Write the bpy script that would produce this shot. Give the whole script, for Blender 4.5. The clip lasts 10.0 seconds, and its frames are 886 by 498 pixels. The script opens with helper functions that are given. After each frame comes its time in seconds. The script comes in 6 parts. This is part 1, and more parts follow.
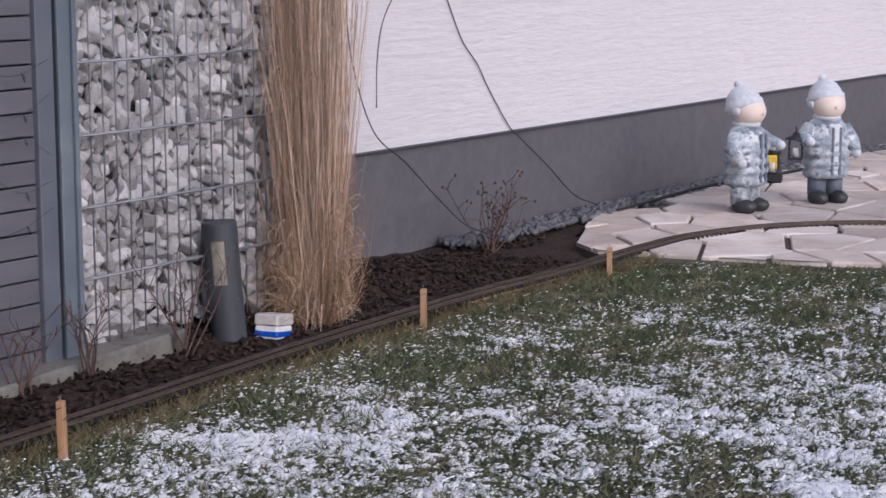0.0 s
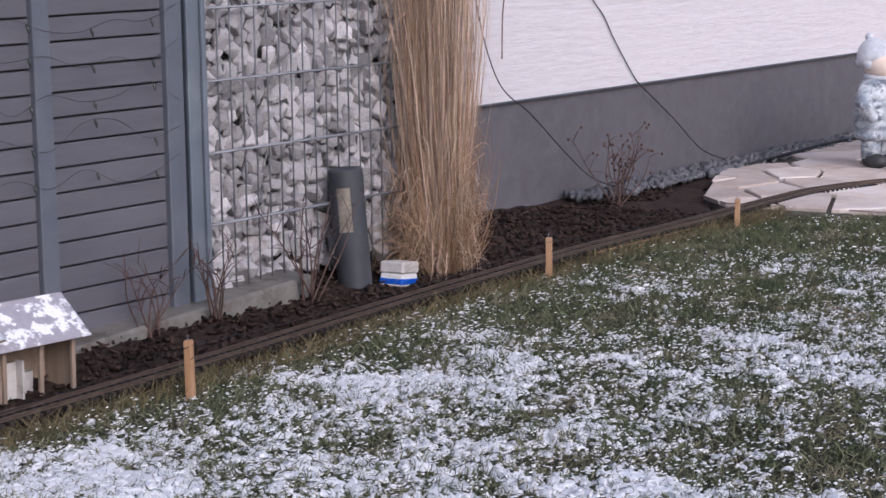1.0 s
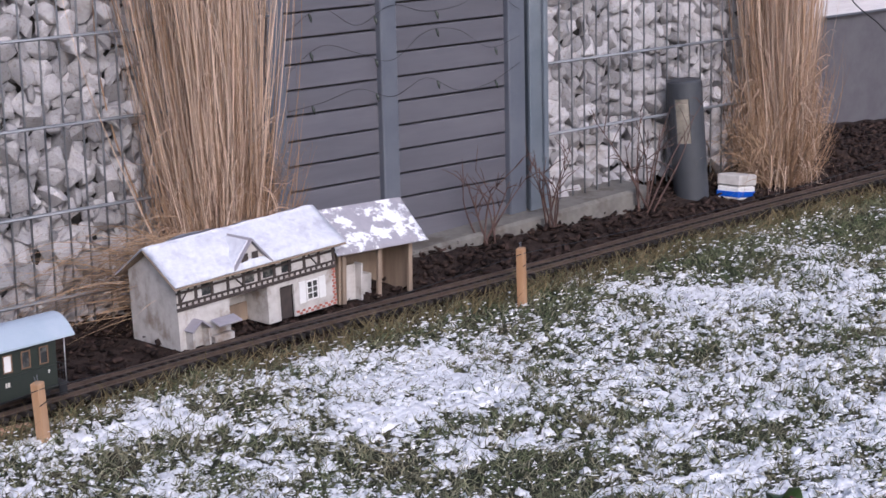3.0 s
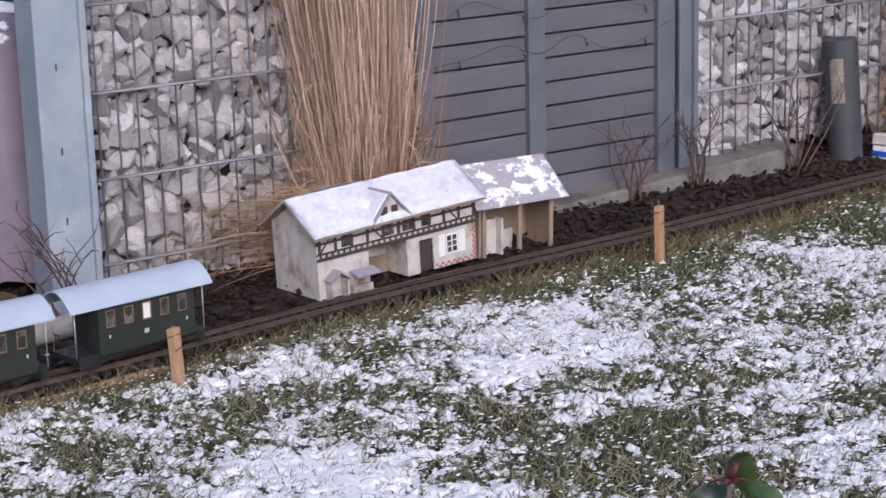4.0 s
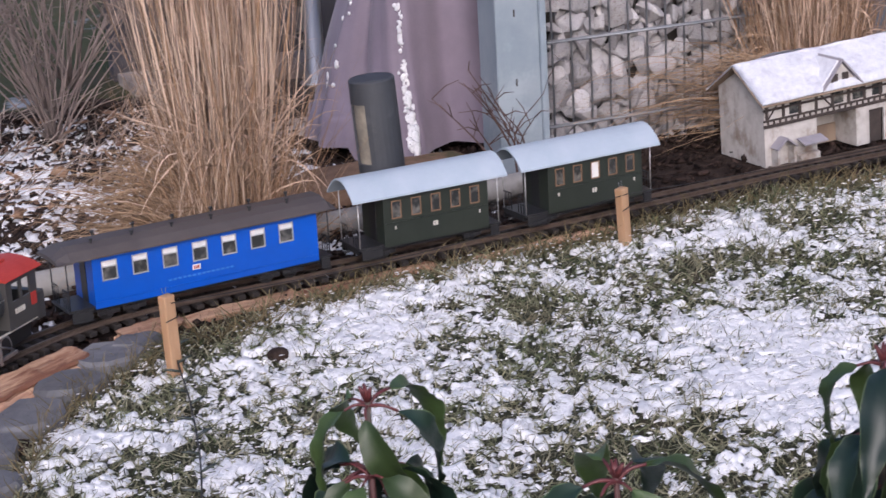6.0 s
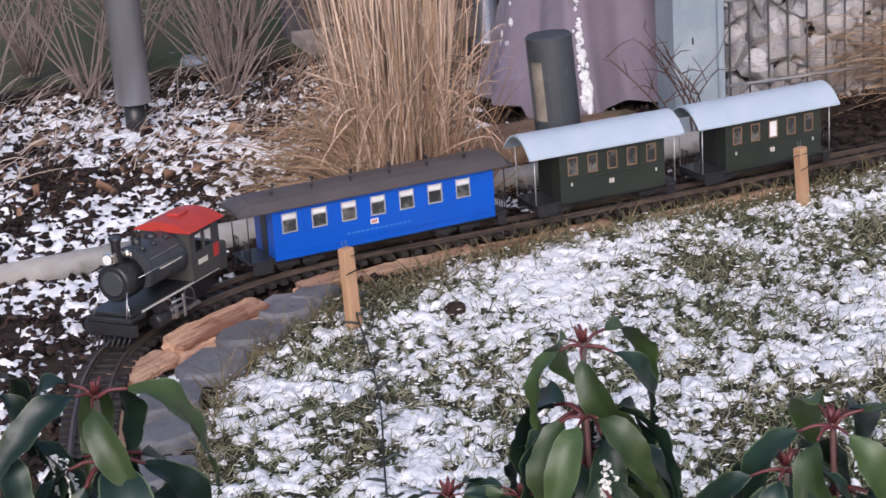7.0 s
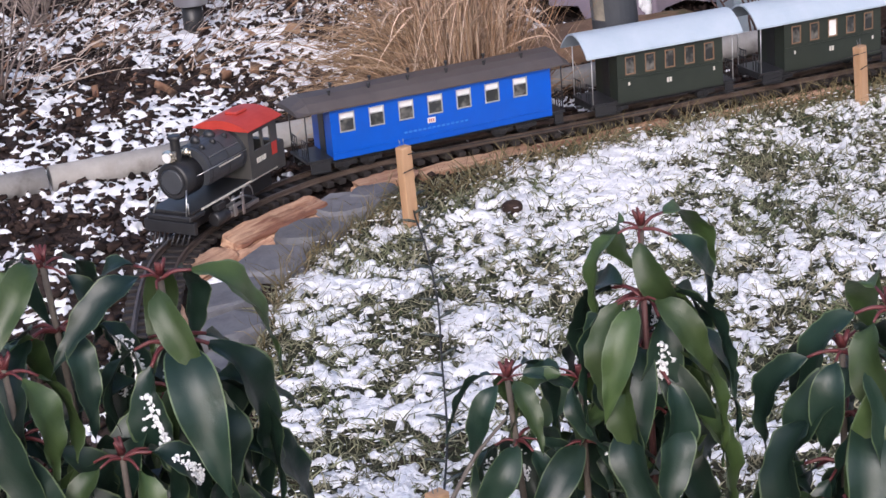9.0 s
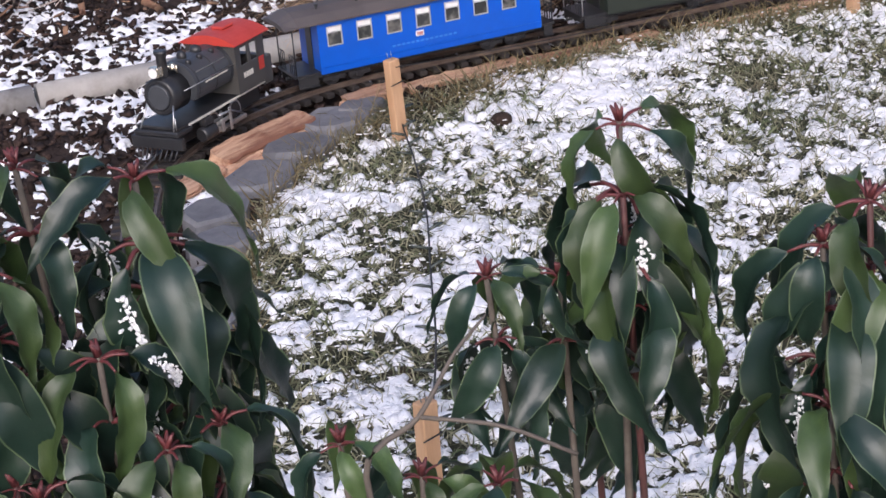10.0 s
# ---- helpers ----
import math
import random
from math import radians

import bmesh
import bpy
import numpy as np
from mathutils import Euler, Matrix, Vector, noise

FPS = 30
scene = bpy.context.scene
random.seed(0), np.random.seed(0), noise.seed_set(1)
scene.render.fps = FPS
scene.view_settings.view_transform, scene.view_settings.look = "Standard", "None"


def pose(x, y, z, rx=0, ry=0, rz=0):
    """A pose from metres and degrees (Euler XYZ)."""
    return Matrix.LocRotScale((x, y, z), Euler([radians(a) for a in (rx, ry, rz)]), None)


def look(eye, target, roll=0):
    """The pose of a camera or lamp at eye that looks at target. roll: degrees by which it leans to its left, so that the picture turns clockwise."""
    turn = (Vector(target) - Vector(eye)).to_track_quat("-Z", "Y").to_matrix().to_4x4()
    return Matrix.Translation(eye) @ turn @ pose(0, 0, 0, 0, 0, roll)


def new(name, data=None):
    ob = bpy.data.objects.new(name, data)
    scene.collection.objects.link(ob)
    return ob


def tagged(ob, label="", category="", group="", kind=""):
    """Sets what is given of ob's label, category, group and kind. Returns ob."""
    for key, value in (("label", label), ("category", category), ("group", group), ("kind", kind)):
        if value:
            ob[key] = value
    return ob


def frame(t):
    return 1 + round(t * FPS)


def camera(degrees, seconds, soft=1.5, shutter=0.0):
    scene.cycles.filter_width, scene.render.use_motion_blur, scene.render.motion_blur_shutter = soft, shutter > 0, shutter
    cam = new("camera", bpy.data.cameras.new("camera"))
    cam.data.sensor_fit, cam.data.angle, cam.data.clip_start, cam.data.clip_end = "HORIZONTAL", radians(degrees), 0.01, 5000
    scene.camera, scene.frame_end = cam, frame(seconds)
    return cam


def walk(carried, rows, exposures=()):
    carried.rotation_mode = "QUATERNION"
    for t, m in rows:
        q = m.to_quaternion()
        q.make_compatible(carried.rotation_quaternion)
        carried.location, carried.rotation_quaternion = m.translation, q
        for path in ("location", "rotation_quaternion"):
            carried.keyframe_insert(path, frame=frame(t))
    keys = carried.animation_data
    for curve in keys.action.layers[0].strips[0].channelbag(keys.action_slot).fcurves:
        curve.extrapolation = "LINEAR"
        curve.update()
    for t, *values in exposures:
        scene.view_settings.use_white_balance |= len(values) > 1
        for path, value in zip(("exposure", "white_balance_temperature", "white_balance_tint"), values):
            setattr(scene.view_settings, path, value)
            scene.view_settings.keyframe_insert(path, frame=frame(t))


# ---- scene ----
cam = camera(25.856, 10.0, soft=1.5, shutter=0.15)
PATH = [
    (0.0, look((-0.0611, 0.1929, 1.1901), (3.1990, 2.4232, 0.5597), -0.105)),
    (0.5, look((-0.0576, 0.1931, 1.1638), (3.0977, 2.5594, 0.4969), -0.475)),
    (1.0, look((-0.0561, 0.2003, 1.1189), (3.0433, 2.6332, 0.4298), -0.600)),
    (1.5, look((-0.0728, 0.1732, 1.1228), (2.9113, 2.7368, 0.3994), -0.803)),
    (2.0, look((-0.0801, 0.1621, 1.1257), (2.7950, 2.8369, 0.3647), -1.342)),
    (2.5, look((-0.0782, 0.1672, 1.1285), (2.6621, 2.9683, 0.3254), -1.386)),
    (2.7, look((-0.0747, 0.1752, 1.1269), (2.6006, 3.0296, 0.2933), -1.252)),
    (3.8, look((0.0148, 0.0034, 1.1593), (2.3198, 3.1376, 0.2296), -1.618)),
    (4.0, look((0.0134, 0.0041, 1.1578), (2.2532, 3.1770, 0.2009), -1.542)),
    (4.5, look((0.0000, -0.0000, 1.1457), (2.0929, 3.2638, 0.1623), -1.733)),
    (5.0, look((-0.0015, -0.0042, 1.1465), (1.9080, 3.3537, 0.1081), -1.833)),
    (5.5, look((0.0064, -0.0239, 1.1356), (1.5639, 3.4834, 0.0074), -2.521)),
    (6.0, look((-0.0471, 0.0165, 1.1245), (1.4024, 3.5599, -0.0345), -3.227)),
    (6.2, look((-0.0583, 0.0266, 1.1174), (1.3140, 3.6005, -0.0419), -3.291)),
    (7.3, look((-0.0922, 0.0184, 1.1137), (0.9744, 3.6634, -0.1420), -3.870)),
    (7.5, look((-0.0931, 0.0199, 1.1086), (0.9302, 3.6642, -0.1843), -3.702)),
    (8.0, look((-0.0955, 0.0097, 1.1094), (0.8883, 3.6561, -0.2083), -3.931)),
    (8.5, look((-0.0977, -0.0025, 1.1112), (0.8927, 3.6286, -0.2433), -4.225)),
    (9.0, look((-0.0946, 0.0055, 1.1052), (0.9011, 3.6237, -0.2794), -4.527)),
    (9.5, look((-0.0894, 0.0086, 1.0974), (0.8721, 3.6185, -0.3323), -4.969)),
    (10.0, look((-0.0829, 0.0067, 1.0868), (0.8900, 3.5699, -0.4484), -5.201)),
]
walk(cam, PATH, exposures=[(0.0, -0.22, 5600, 18), (2.5, 0.06, 5550, 18), (5.0, 0.06, 5750, 20), (6.0, 0.08, 5800, 19), (7.5, 0.22, 5850, 17), (10.0, 0.36, 5900, 17)])

# ---------------------------------------------------------------- light
world = bpy.data.worlds.new("sky")
scene.world = world
world.use_nodes = True
wn = world.node_tree
sky = wn.nodes.new("ShaderNodeTexSky")
sky.sky_type = "NISHITA"
sky.sun_disc = False
sky.sun_elevation = radians(32)
sky.sun_rotation = radians(200)
sky.dust_density = 4.0
sky.air_density = 1.0
wn.nodes["Background"].inputs["Strength"].default_value = 0.15
wn.links.new(sky.outputs[0], wn.nodes["Background"].inputs["Color"])
sun = new("sun", bpy.data.lights.new("sun", "SUN"))
sun.data.energy = 1.4
sun.data.angle = radians(40)
sun.data.color = (1.0, 0.95, 0.92)
sun.matrix_world = look((-2.0, -5.5, 6.0), (2.0, 3.5, 0.0))


# ---------------------------------------------------------------- helpers
def part(name, bm, material, parent=None, label=""):
    me = bpy.data.meshes.new(name)
    bm.to_mesh(me)
    bm.free()
    for m in (material if isinstance(material, (list, tuple)) else [material]):
        me.materials.append(m)
    ob = new(name, me)
    if parent:
        ob.parent = parent
    if label:
        ob["label"] = label
    return ob


def mesh_part(name, verts, faces, material, parent=None, label="", smooth=False):
    me = bpy.data.meshes.new(name)
    me.from_pydata(verts, [], faces)
    if smooth:
        me.shade_smooth()
    for m in (material if isinstance(material, (list, tuple)) else [material]):
        me.materials.append(m)
    ob = new(name, me)
    if parent:
        ob.parent = parent
    if label:
        ob["label"] = label
    return ob


def thing(name, m, label, category, group=""):
    ob = new(name)
    ob.empty_display_size = 0.05
    ob.matrix_basis = m
    return tagged(ob, label, category, group)


def box(bm, x0, x1, y0, y1, z0, z1, bevel=0.0, mat=0, m=None):
    vs = [bm.verts.new((x, y, z)) for x in (x0, x1) for y in (y0, y1) for z in (z0, z1)]
    fs = [bm.faces.new([vs[i] for i in f]) for f in ((0, 1, 3, 2), (4, 6, 7, 5), (0, 4, 5, 1), (2, 3, 7, 6), (0, 2, 6, 4), (1, 5, 7, 3))]
    for f in fs:
        f.material_index = mat
    if bevel:
        es = list({e for f in fs for e in f.edges})
        r = bmesh.ops.bevel(bm, geom=es, offset=bevel, segments=1, affect="EDGES", clamp_overlap=True)
        vs = list({v for f in r["faces"] for v in f.verts} | {v for v in vs if v.is_valid})
        for f in r["faces"]:
            f.material_index = mat
    if m is not None:
        bmesh.ops.transform(bm, matrix=m, verts=vs)
    return vs


def tube(bm, points, radii, n=8, mat=0, cap=True, smooth=True):
    pts = [Vector(p) for p in points]
    if not isinstance(radii, (list, tuple)):
        radii = [radii] * len(pts)
    rings = []
    for i, p in enumerate(pts):
        d = (pts[min(i + 1, len(pts) - 1)] - pts[max(i - 1, 0)]).normalized()
        side = d.cross(Vector((0, 0, 1)) if abs(d.z) < 0.9 else Vector((1, 0, 0))).normalized()
        up = side.cross(d)
        rings.append([bm.verts.new(p + radii[i] * (math.cos(a) * side + math.sin(a) * up)) for a in (2 * math.pi * k / n for k in range(n))])
    for a, b in zip(rings, rings[1:]):
        for k in range(n):
            f = bm.faces.new((a[k], a[(k + 1) % n], b[(k + 1) % n], b[k]))
            f.material_index, f.smooth = mat, smooth
    if cap:
        for r in (rings[0][::-1], rings[-1]):
            bm.faces.new(r).material_index = mat
    return rings


def extrude(bm, profile, x0, x1, mat=0, smooth=False):
    """A closed profile of (y, z) pairs drawn out along x."""
    a = [bm.verts.new((x0, y, z)) for y, z in profile]
    b = [bm.verts.new((x1, y, z)) for y, z in profile]
    n = len(profile)
    for k in range(n):
        f = bm.faces.new((a[k], a[(k + 1) % n], b[(k + 1) % n], b[k]))
        f.material_index, f.smooth = mat, smooth
    bm.faces.new(a[::-1]).material_index = mat
    bm.faces.new(b).material_index = mat


def fix(bm):
    bmesh.ops.recalc_face_normals(bm, faces=bm.faces)
    return bm


def bez(points, steps):
    """A smooth line through points (Catmull-Rom)."""
    p = [Vector(q) for q in points]
    p = [2 * p[0] - p[1]] + p + [2 * p[-1] - p[-2]]
    out = []
    for i in range(1, len(p) - 2):
        for k in range(steps):
            t = k / steps
            out.append(0.5 * (2 * p[i] + (p[i + 1] - p[i - 1]) * t + (2 * p[i - 1] - 5 * p[i] + 4 * p[i + 1] - p[i + 2]) * t * t
                              + (3 * p[i] - p[i - 1] - 3 * p[i + 1] + p[i + 2]) * t ** 3))
    return out + [p[-2]]


# ---------------------------------------------------------------- materials
def material(name, base, other=None, rough=0.6, metal=0.0, scale=20.0, detail=6.0, bump=0.0, bump_scale=None, spots=None, spot_scale=3.0, random=0.0,
             island=0.0, mix=(0.35, 0.65), stretch=(1, 1, 1), spot_mix=(0.55, 0.65), gloss_by_noise=0.1, spec=0.5, sheen=0.0):
    """Two colours mixed by a fine noise, spots of a third by a coarse one, random brightness of each piece, bump."""
    m = bpy.data.materials.new(name)
    m.use_nodes = True
    nt = m.node_tree
    b = nt.nodes["Principled BSDF"]
    b.inputs["Metallic"].default_value = metal
    b.inputs["Specular IOR Level"].default_value = spec
    if sheen:
        b.inputs["Sheen Weight"].default_value = sheen
    coord = nt.nodes.new("ShaderNodeTexCoord")
    mp = nt.nodes.new("ShaderNodeMapping")
    mp.inputs["Scale"].default_value = stretch
    nt.links.new(coord.outputs["Object"], mp.inputs["Vector"])
    vec = mp.outputs[0]
    if random:
        info = nt.nodes.new("ShaderNodeObjectInfo")
        add = nt.nodes.new("ShaderNodeVectorMath")
        add.operation = "MULTIPLY_ADD"
        nt.links.new(info.outputs["Random"], add.inputs[0])
        add.inputs[1].default_value = (37.0, 17.0, 11.0)
        nt.links.new(vec, add.inputs[2])
        vec = add.outputs[0]

    def tex(s, d):
        n = nt.nodes.new("ShaderNodeTexNoise")
        n.inputs["Scale"].default_value, n.inputs["Detail"].default_value, n.inputs["Roughness"].default_value = s, d, 0.65
        nt.links.new(vec, n.inputs["Vector"])
        return n.outputs[0]

    def ramp(src, lo, hi):
        r = nt.nodes.new("ShaderNodeMapRange")
        r.inputs["From Min"].default_value, r.inputs["From Max"].default_value = lo, hi
        nt.links.new(src, r.inputs["Value"])
        return r.outputs[0]

    def blend(fac, a, c):
        x = nt.nodes.new("ShaderNodeMix")
        x.data_type = "RGBA"
        nt.links.new(fac, x.inputs[0])
        for src, sock in ((a, x.inputs[6]), (c, x.inputs[7])):
            if isinstance(src, tuple):
                sock.default_value = (*src, 1)
            else:
                nt.links.new(src, sock)
        return x.outputs[2]

    fine = tex(scale, detail)
    col = blend(ramp(fine, *mix), base, other or tuple(0.8 * v for v in base))
    if spots:
        col = blend(ramp(tex(spot_scale, 5.0), *spot_mix), col, spots)
    for amount, kind in ((random, "o"), (island, "i")):
        if amount:
            if kind == "o":
                src = info.outputs["Random"]
            else:
                src = nt.nodes.new("ShaderNodeNewGeometry").outputs["Random Per Island"]
            r = nt.nodes.new("ShaderNodeMapRange")
            r.inputs["To Min"].default_value, r.inputs["To Max"].default_value = 1 - amount, 1 + amount
            nt.links.new(src, r.inputs["Value"])
            h = nt.nodes.new("ShaderNodeHueSaturation")
            nt.links.new(r.outputs[0], h.inputs["Value"])
            nt.links.new(col, h.inputs["Color"])
            col = h.outputs[0]
    nt.links.new(col, b.inputs["Base Color"])
    r = nt.nodes.new("ShaderNodeMapRange")
    r.inputs["To Min"].default_value, r.inputs["To Max"].default_value = max(0, rough - gloss_by_noise), min(1, rough + gloss_by_noise)
    nt.links.new(fine, r.inputs["Value"])
    nt.links.new(r.outputs[0], b.inputs["Roughness"])
    if bump:
        bp = nt.nodes.new("ShaderNodeBump")
        bp.inputs["Strength"].default_value = 1.0
        bp.inputs["Distance"].default_value = bump
        nt.links.new(tex(bump_scale or scale, 6.0), bp.inputs["Height"])
        nt.links.new(bp.outputs[0], b.inputs["Normal"])
    return m


M = {}
M["turf"] = material("turf", (0.045, 0.043, 0.024), (0.020, 0.024, 0.013), rough=0.95, scale=60, bump=0.006, spots=(0.05, 0.036, 0.022), spot_scale=4, spec=0.2)
M["blade"] = material("blade", (0.060, 0.083, 0.036), (0.115, 0.128, 0.066), rough=0.7, scale=3, island=0.55, spots=(0.21, 0.18, 0.115), spot_scale=7, spot_mix=(0.48, 0.66), spec=0.25)
M["blade_dry"] = material("blade_dry", (0.20, 0.195, 0.125), (0.30, 0.28, 0.195), rough=0.75, scale=3, island=0.5, spots=(0.13, 0.15, 0.075), spot_scale=6, spot_mix=(0.48, 0.66), spec=0.25)
M["roof_snow"] = material("thin_roof_snow", (0.70, 0.71, 0.76), (0.58, 0.59, 0.655), rough=0.8, scale=60, bump=0.004, bump_scale=45, spots=(0.44, 0.44, 0.51), spot_scale=16, spot_mix=(0.52, 0.72), spec=0.3)
M["snow"] = material("snow", (0.87, 0.865, 0.875), (0.80, 0.80, 0.82), rough=0.7, scale=200, bump=0.002, spec=0.3)
M["mulch"] = material("mulch", (0.022, 0.014, 0.011), (0.055, 0.037, 0.030), rough=0.95, scale=45, bump=0.012, spots=(0.05, 0.03, 0.02), spot_scale=5, spec=0.2)
M["chip"] = material("chip", (0.020, 0.0125, 0.010), (0.044, 0.028, 0.023), rough=0.95, scale=60, island=0.7, bump=0.002, spec=0.2)
M["far"] = material("far_ground", (0.05, 0.065, 0.025), (0.09, 0.075, 0.045), rough=0.95, scale=4, spots=(0.4, 0.42, 0.45), spot_scale=2.5, spot_mix=(0.6, 0.66), bump=0.01, spec=0.2)
M["plaster"] = material("plaster", (0.64, 0.615, 0.63), (0.59, 0.565, 0.585), rough=0.9, scale=30, bump=0.012, bump_scale=9, stretch=(0.35, 1, 2.6), spec=0.2)
M["plinth"] = material("plinth", (0.098, 0.093, 0.105), (0.120, 0.115, 0.126), rough=0.85, scale=18, bump=0.0015, bump_scale=120, spots=(0.155, 0.15, 0.158), spot_scale=1.6, spot_mix=(0.55, 0.8), spec=0.25)
M["stone"] = material("gabion_stone", (0.50, 0.485, 0.49), (0.36, 0.345, 0.355), rough=0.85, scale=30, random=0.25, island=0.25, bump=0.003, spots=(0.30, 0.27, 0.25), spot_scale=9, spec=0.3)
# near-black: its colour stands in for the shade in gaps and slots
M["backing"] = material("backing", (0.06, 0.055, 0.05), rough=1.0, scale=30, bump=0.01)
M["zinc"] = material("galvanised_steel", (0.22, 0.23, 0.25), (0.30, 0.31, 0.33), rough=0.55, metal=0.55, scale=9, spots=(0.18, 0.19, 0.21), spot_scale=5)
M["post"] = material("galvanised_post", (0.27, 0.33, 0.38), (0.36, 0.41, 0.45), rough=0.55, metal=0.3, scale=7, spots=(0.40, 0.46, 0.50), spot_scale=4, bump=0.0005)
M["post_dark"] = material("dark_galvanised_post", (0.135, 0.16, 0.19), (0.17, 0.195, 0.225), rough=0.55, metal=0.3, scale=7, spots=(0.20, 0.225, 0.25), spot_scale=4, bump=0.0005)
M["slat"] = material("grey_painted_slat", (0.096, 0.094, 0.110), (0.118, 0.115, 0.132), rough=0.6, scale=25, random=0.08, stretch=(0.15, 1, 1), bump=0.0008, bump_scale=40)
M["frame"] = material("grey_painted_frame", (0.095, 0.105, 0.13), (0.118, 0.128, 0.152), rough=0.55, scale=12, bump=0.0004)
M["kerb"] = material("kerb_concrete", (0.25, 0.235, 0.22), (0.33, 0.315, 0.30), rough=0.9, scale=25, bump=0.002, spots=(0.17, 0.155, 0.14), spot_scale=6)
M["concrete"] = material("concrete", (0.13, 0.12, 0.108), (0.19, 0.18, 0.16), rough=0.9, scale=25, bump=0.002, spots=(0.10, 0.085, 0.07), spot_scale=7)
M["flag"] = material("flagstone", (0.55, 0.47, 0.41), (0.42, 0.34, 0.29), rough=0.75, scale=7, random=0.22, bump=0.003, bump_scale=14, spots=(0.62, 0.56, 0.52), spot_scale=2.2, spot_mix=(0.45, 0.65))
M["joint"] = material("joint_sand", (0.10, 0.085, 0.07), (0.06, 0.05, 0.04), rough=1.0, scale=40, bump=0.004)
M["stake"] = material("split_wood", (0.36, 0.20, 0.10), (0.47, 0.30, 0.175), rough=0.75, scale=40, stretch=(1, 1, 0.12), bump=0.001, random=0.12)
M["board"] = material("fresh_wood", (0.30, 0.145, 0.085), (0.56, 0.36, 0.235), rough=0.85, scale=70, stretch=(0.08, 1, 1.6), bump=0.006, random=0.2, spots=(0.20, 0.085, 0.05), spot_scale=22, mix=(0.38, 0.60))
M["slate"] = material("dark_stone", (0.10, 0.10, 0.11), (0.16, 0.16, 0.17), rough=0.8, scale=25, random=0.15, bump=0.003)
M["tie"] = material("brown_plastic_tie", (0.013, 0.010, 0.009), (0.024, 0.018, 0.015), rough=0.75, scale=40, random=0.2, island=0.2, bump=0.0006)
M["rail"] = material("weathered_rail", (0.085, 0.060, 0.048), (0.14, 0.105, 0.085), rough=0.45, metal=0.4, scale=30)
M["straw"] = material("dry_grass", (0.58, 0.45, 0.355), (0.40, 0.28, 0.20), rough=0.75, scale=8, island=0.5, stretch=(1, 1, 0.2), spec=0.25)
M["straw_dark"] = material("dry_grass_brown", (0.35, 0.23, 0.145), (0.22, 0.135, 0.08), rough=0.8, scale=8, island=0.35, stretch=(1, 1, 0.2), spec=0.25)
M["straw_tan"] = material("dry_grass_tan", (0.41, 0.285, 0.185), (0.27, 0.18, 0.11), rough=0.8, scale=8, island=0.4, stretch=(1, 1, 0.3), spec=0.2)
M["sand"] = material("sandy_soil", (0.27, 0.17, 0.11), (0.18, 0.11, 0.07), rough=0.95, scale=22, bump=0.006, spots=(0.10, 0.085, 0.045), spot_scale=7, spec=0.2)
M["straw_grey"] = material("weathered_stalk", (0.42, 0.35, 0.30), (0.26, 0.20, 0.165), rough=0.85, scale=8, island=0.5, stretch=(1, 1, 0.3), spec=0.2)
M["dead_edge"] = material("dead_edge_grass", (0.20, 0.155, 0.085), (0.10, 0.085, 0.04), rough=0.8, scale=8, island=0.4, spec=0.25)
M["twig_pale"] = material("grey_twig", (0.17, 0.13, 0.115), (0.25, 0.20, 0.175), rough=0.85, scale=30)
M["twig"] = material("dark_twig", (0.075, 0.045, 0.04), (0.12, 0.07, 0.055), rough=0.8, scale=30)

# ---------------------------------------------------------------- layout
WALL_Y, HOUSE_Y = 4.0, 4.50
TRACK = bez([(0.11, 2.20, 0), (0.15, 2.50, 0), (0.19, 2.74, 0), (0.237, 2.935, 0), (0.292, 3.062, 0), (0.386, 3.176, 0), (0.507, 3.266, 0), (0.64, 3.325, 0), (0.85, 3.362, 0),
             (1.10, 3.384, 0), (1.45, 3.414, 0), (1.80, 3.455, 0), (2.20, 3.505, 0), (2.60, 3.535, 0), (3.00, 3.553, 0), (3.45, 3.585, 0), (4.00, 3.635, 0), (4.50, 3.670, 0), (5.20, 3.700, 0),
             (5.80, 3.692, 0), (6.40, 3.706, 0), (6.80, 3.690, 0), (7.20, 3.55, 0), (7.50, 3.29, 0), (7.70, 2.88, 0), (7.80, 2.30, 0)], 12)
TRACK_LEN = [0.0]
for a, b in zip(TRACK, TRACK[1:]):
    TRACK_LEN.append(TRACK_LEN[-1] + (b - a).length)


def on_track(s):
    """The point of the track's middle line at a length s along it, and its direction."""
    i = int(np.clip(np.searchsorted(TRACK_LEN, s) - 1, 0, len(TRACK) - 2))
    k = (s - TRACK_LEN[i]) / (TRACK_LEN[i + 1] - TRACK_LEN[i])
    return TRACK[i].lerp(TRACK[i + 1], k), (TRACK[i + 1] - TRACK[i]).normalized()


TX = np.array([p.x for p in TRACK])
TY = np.array([p.y for p in TRACK])
TRACK_Z = 0.012


def bed_edge(x):
    """The y at which the lawn ends and the planting bed begins."""
    return np.interp(x, [-0.5, 0.0, 0.17, 0.283, 0.313, 0.36, 0.448, 0.53, 0.708, 0.958, 1.22, 1.45, 1.80, 2.2, 2.6, 3.0, 3.45, 4.0, 4.5, 5.2, 5.8, 6.5],
                     [1.2, 1.6, 1.98, 2.40, 2.557, 2.744, 2.941, 3.049, 3.187, 3.28, 3.325, 3.345, 3.385, 3.435, 3.465, 3.483, 3.513, 3.56, 3.595, 3.62, 3.615, 3.62])


def patio_edge(y):
    return np.interp(y, [1.2, 2.77, 3.2, 3.68, 3.9, 4.2, 4.4], [6.95, 6.57, 6.43, 6.20, 6.28, 6.75, 7.3])


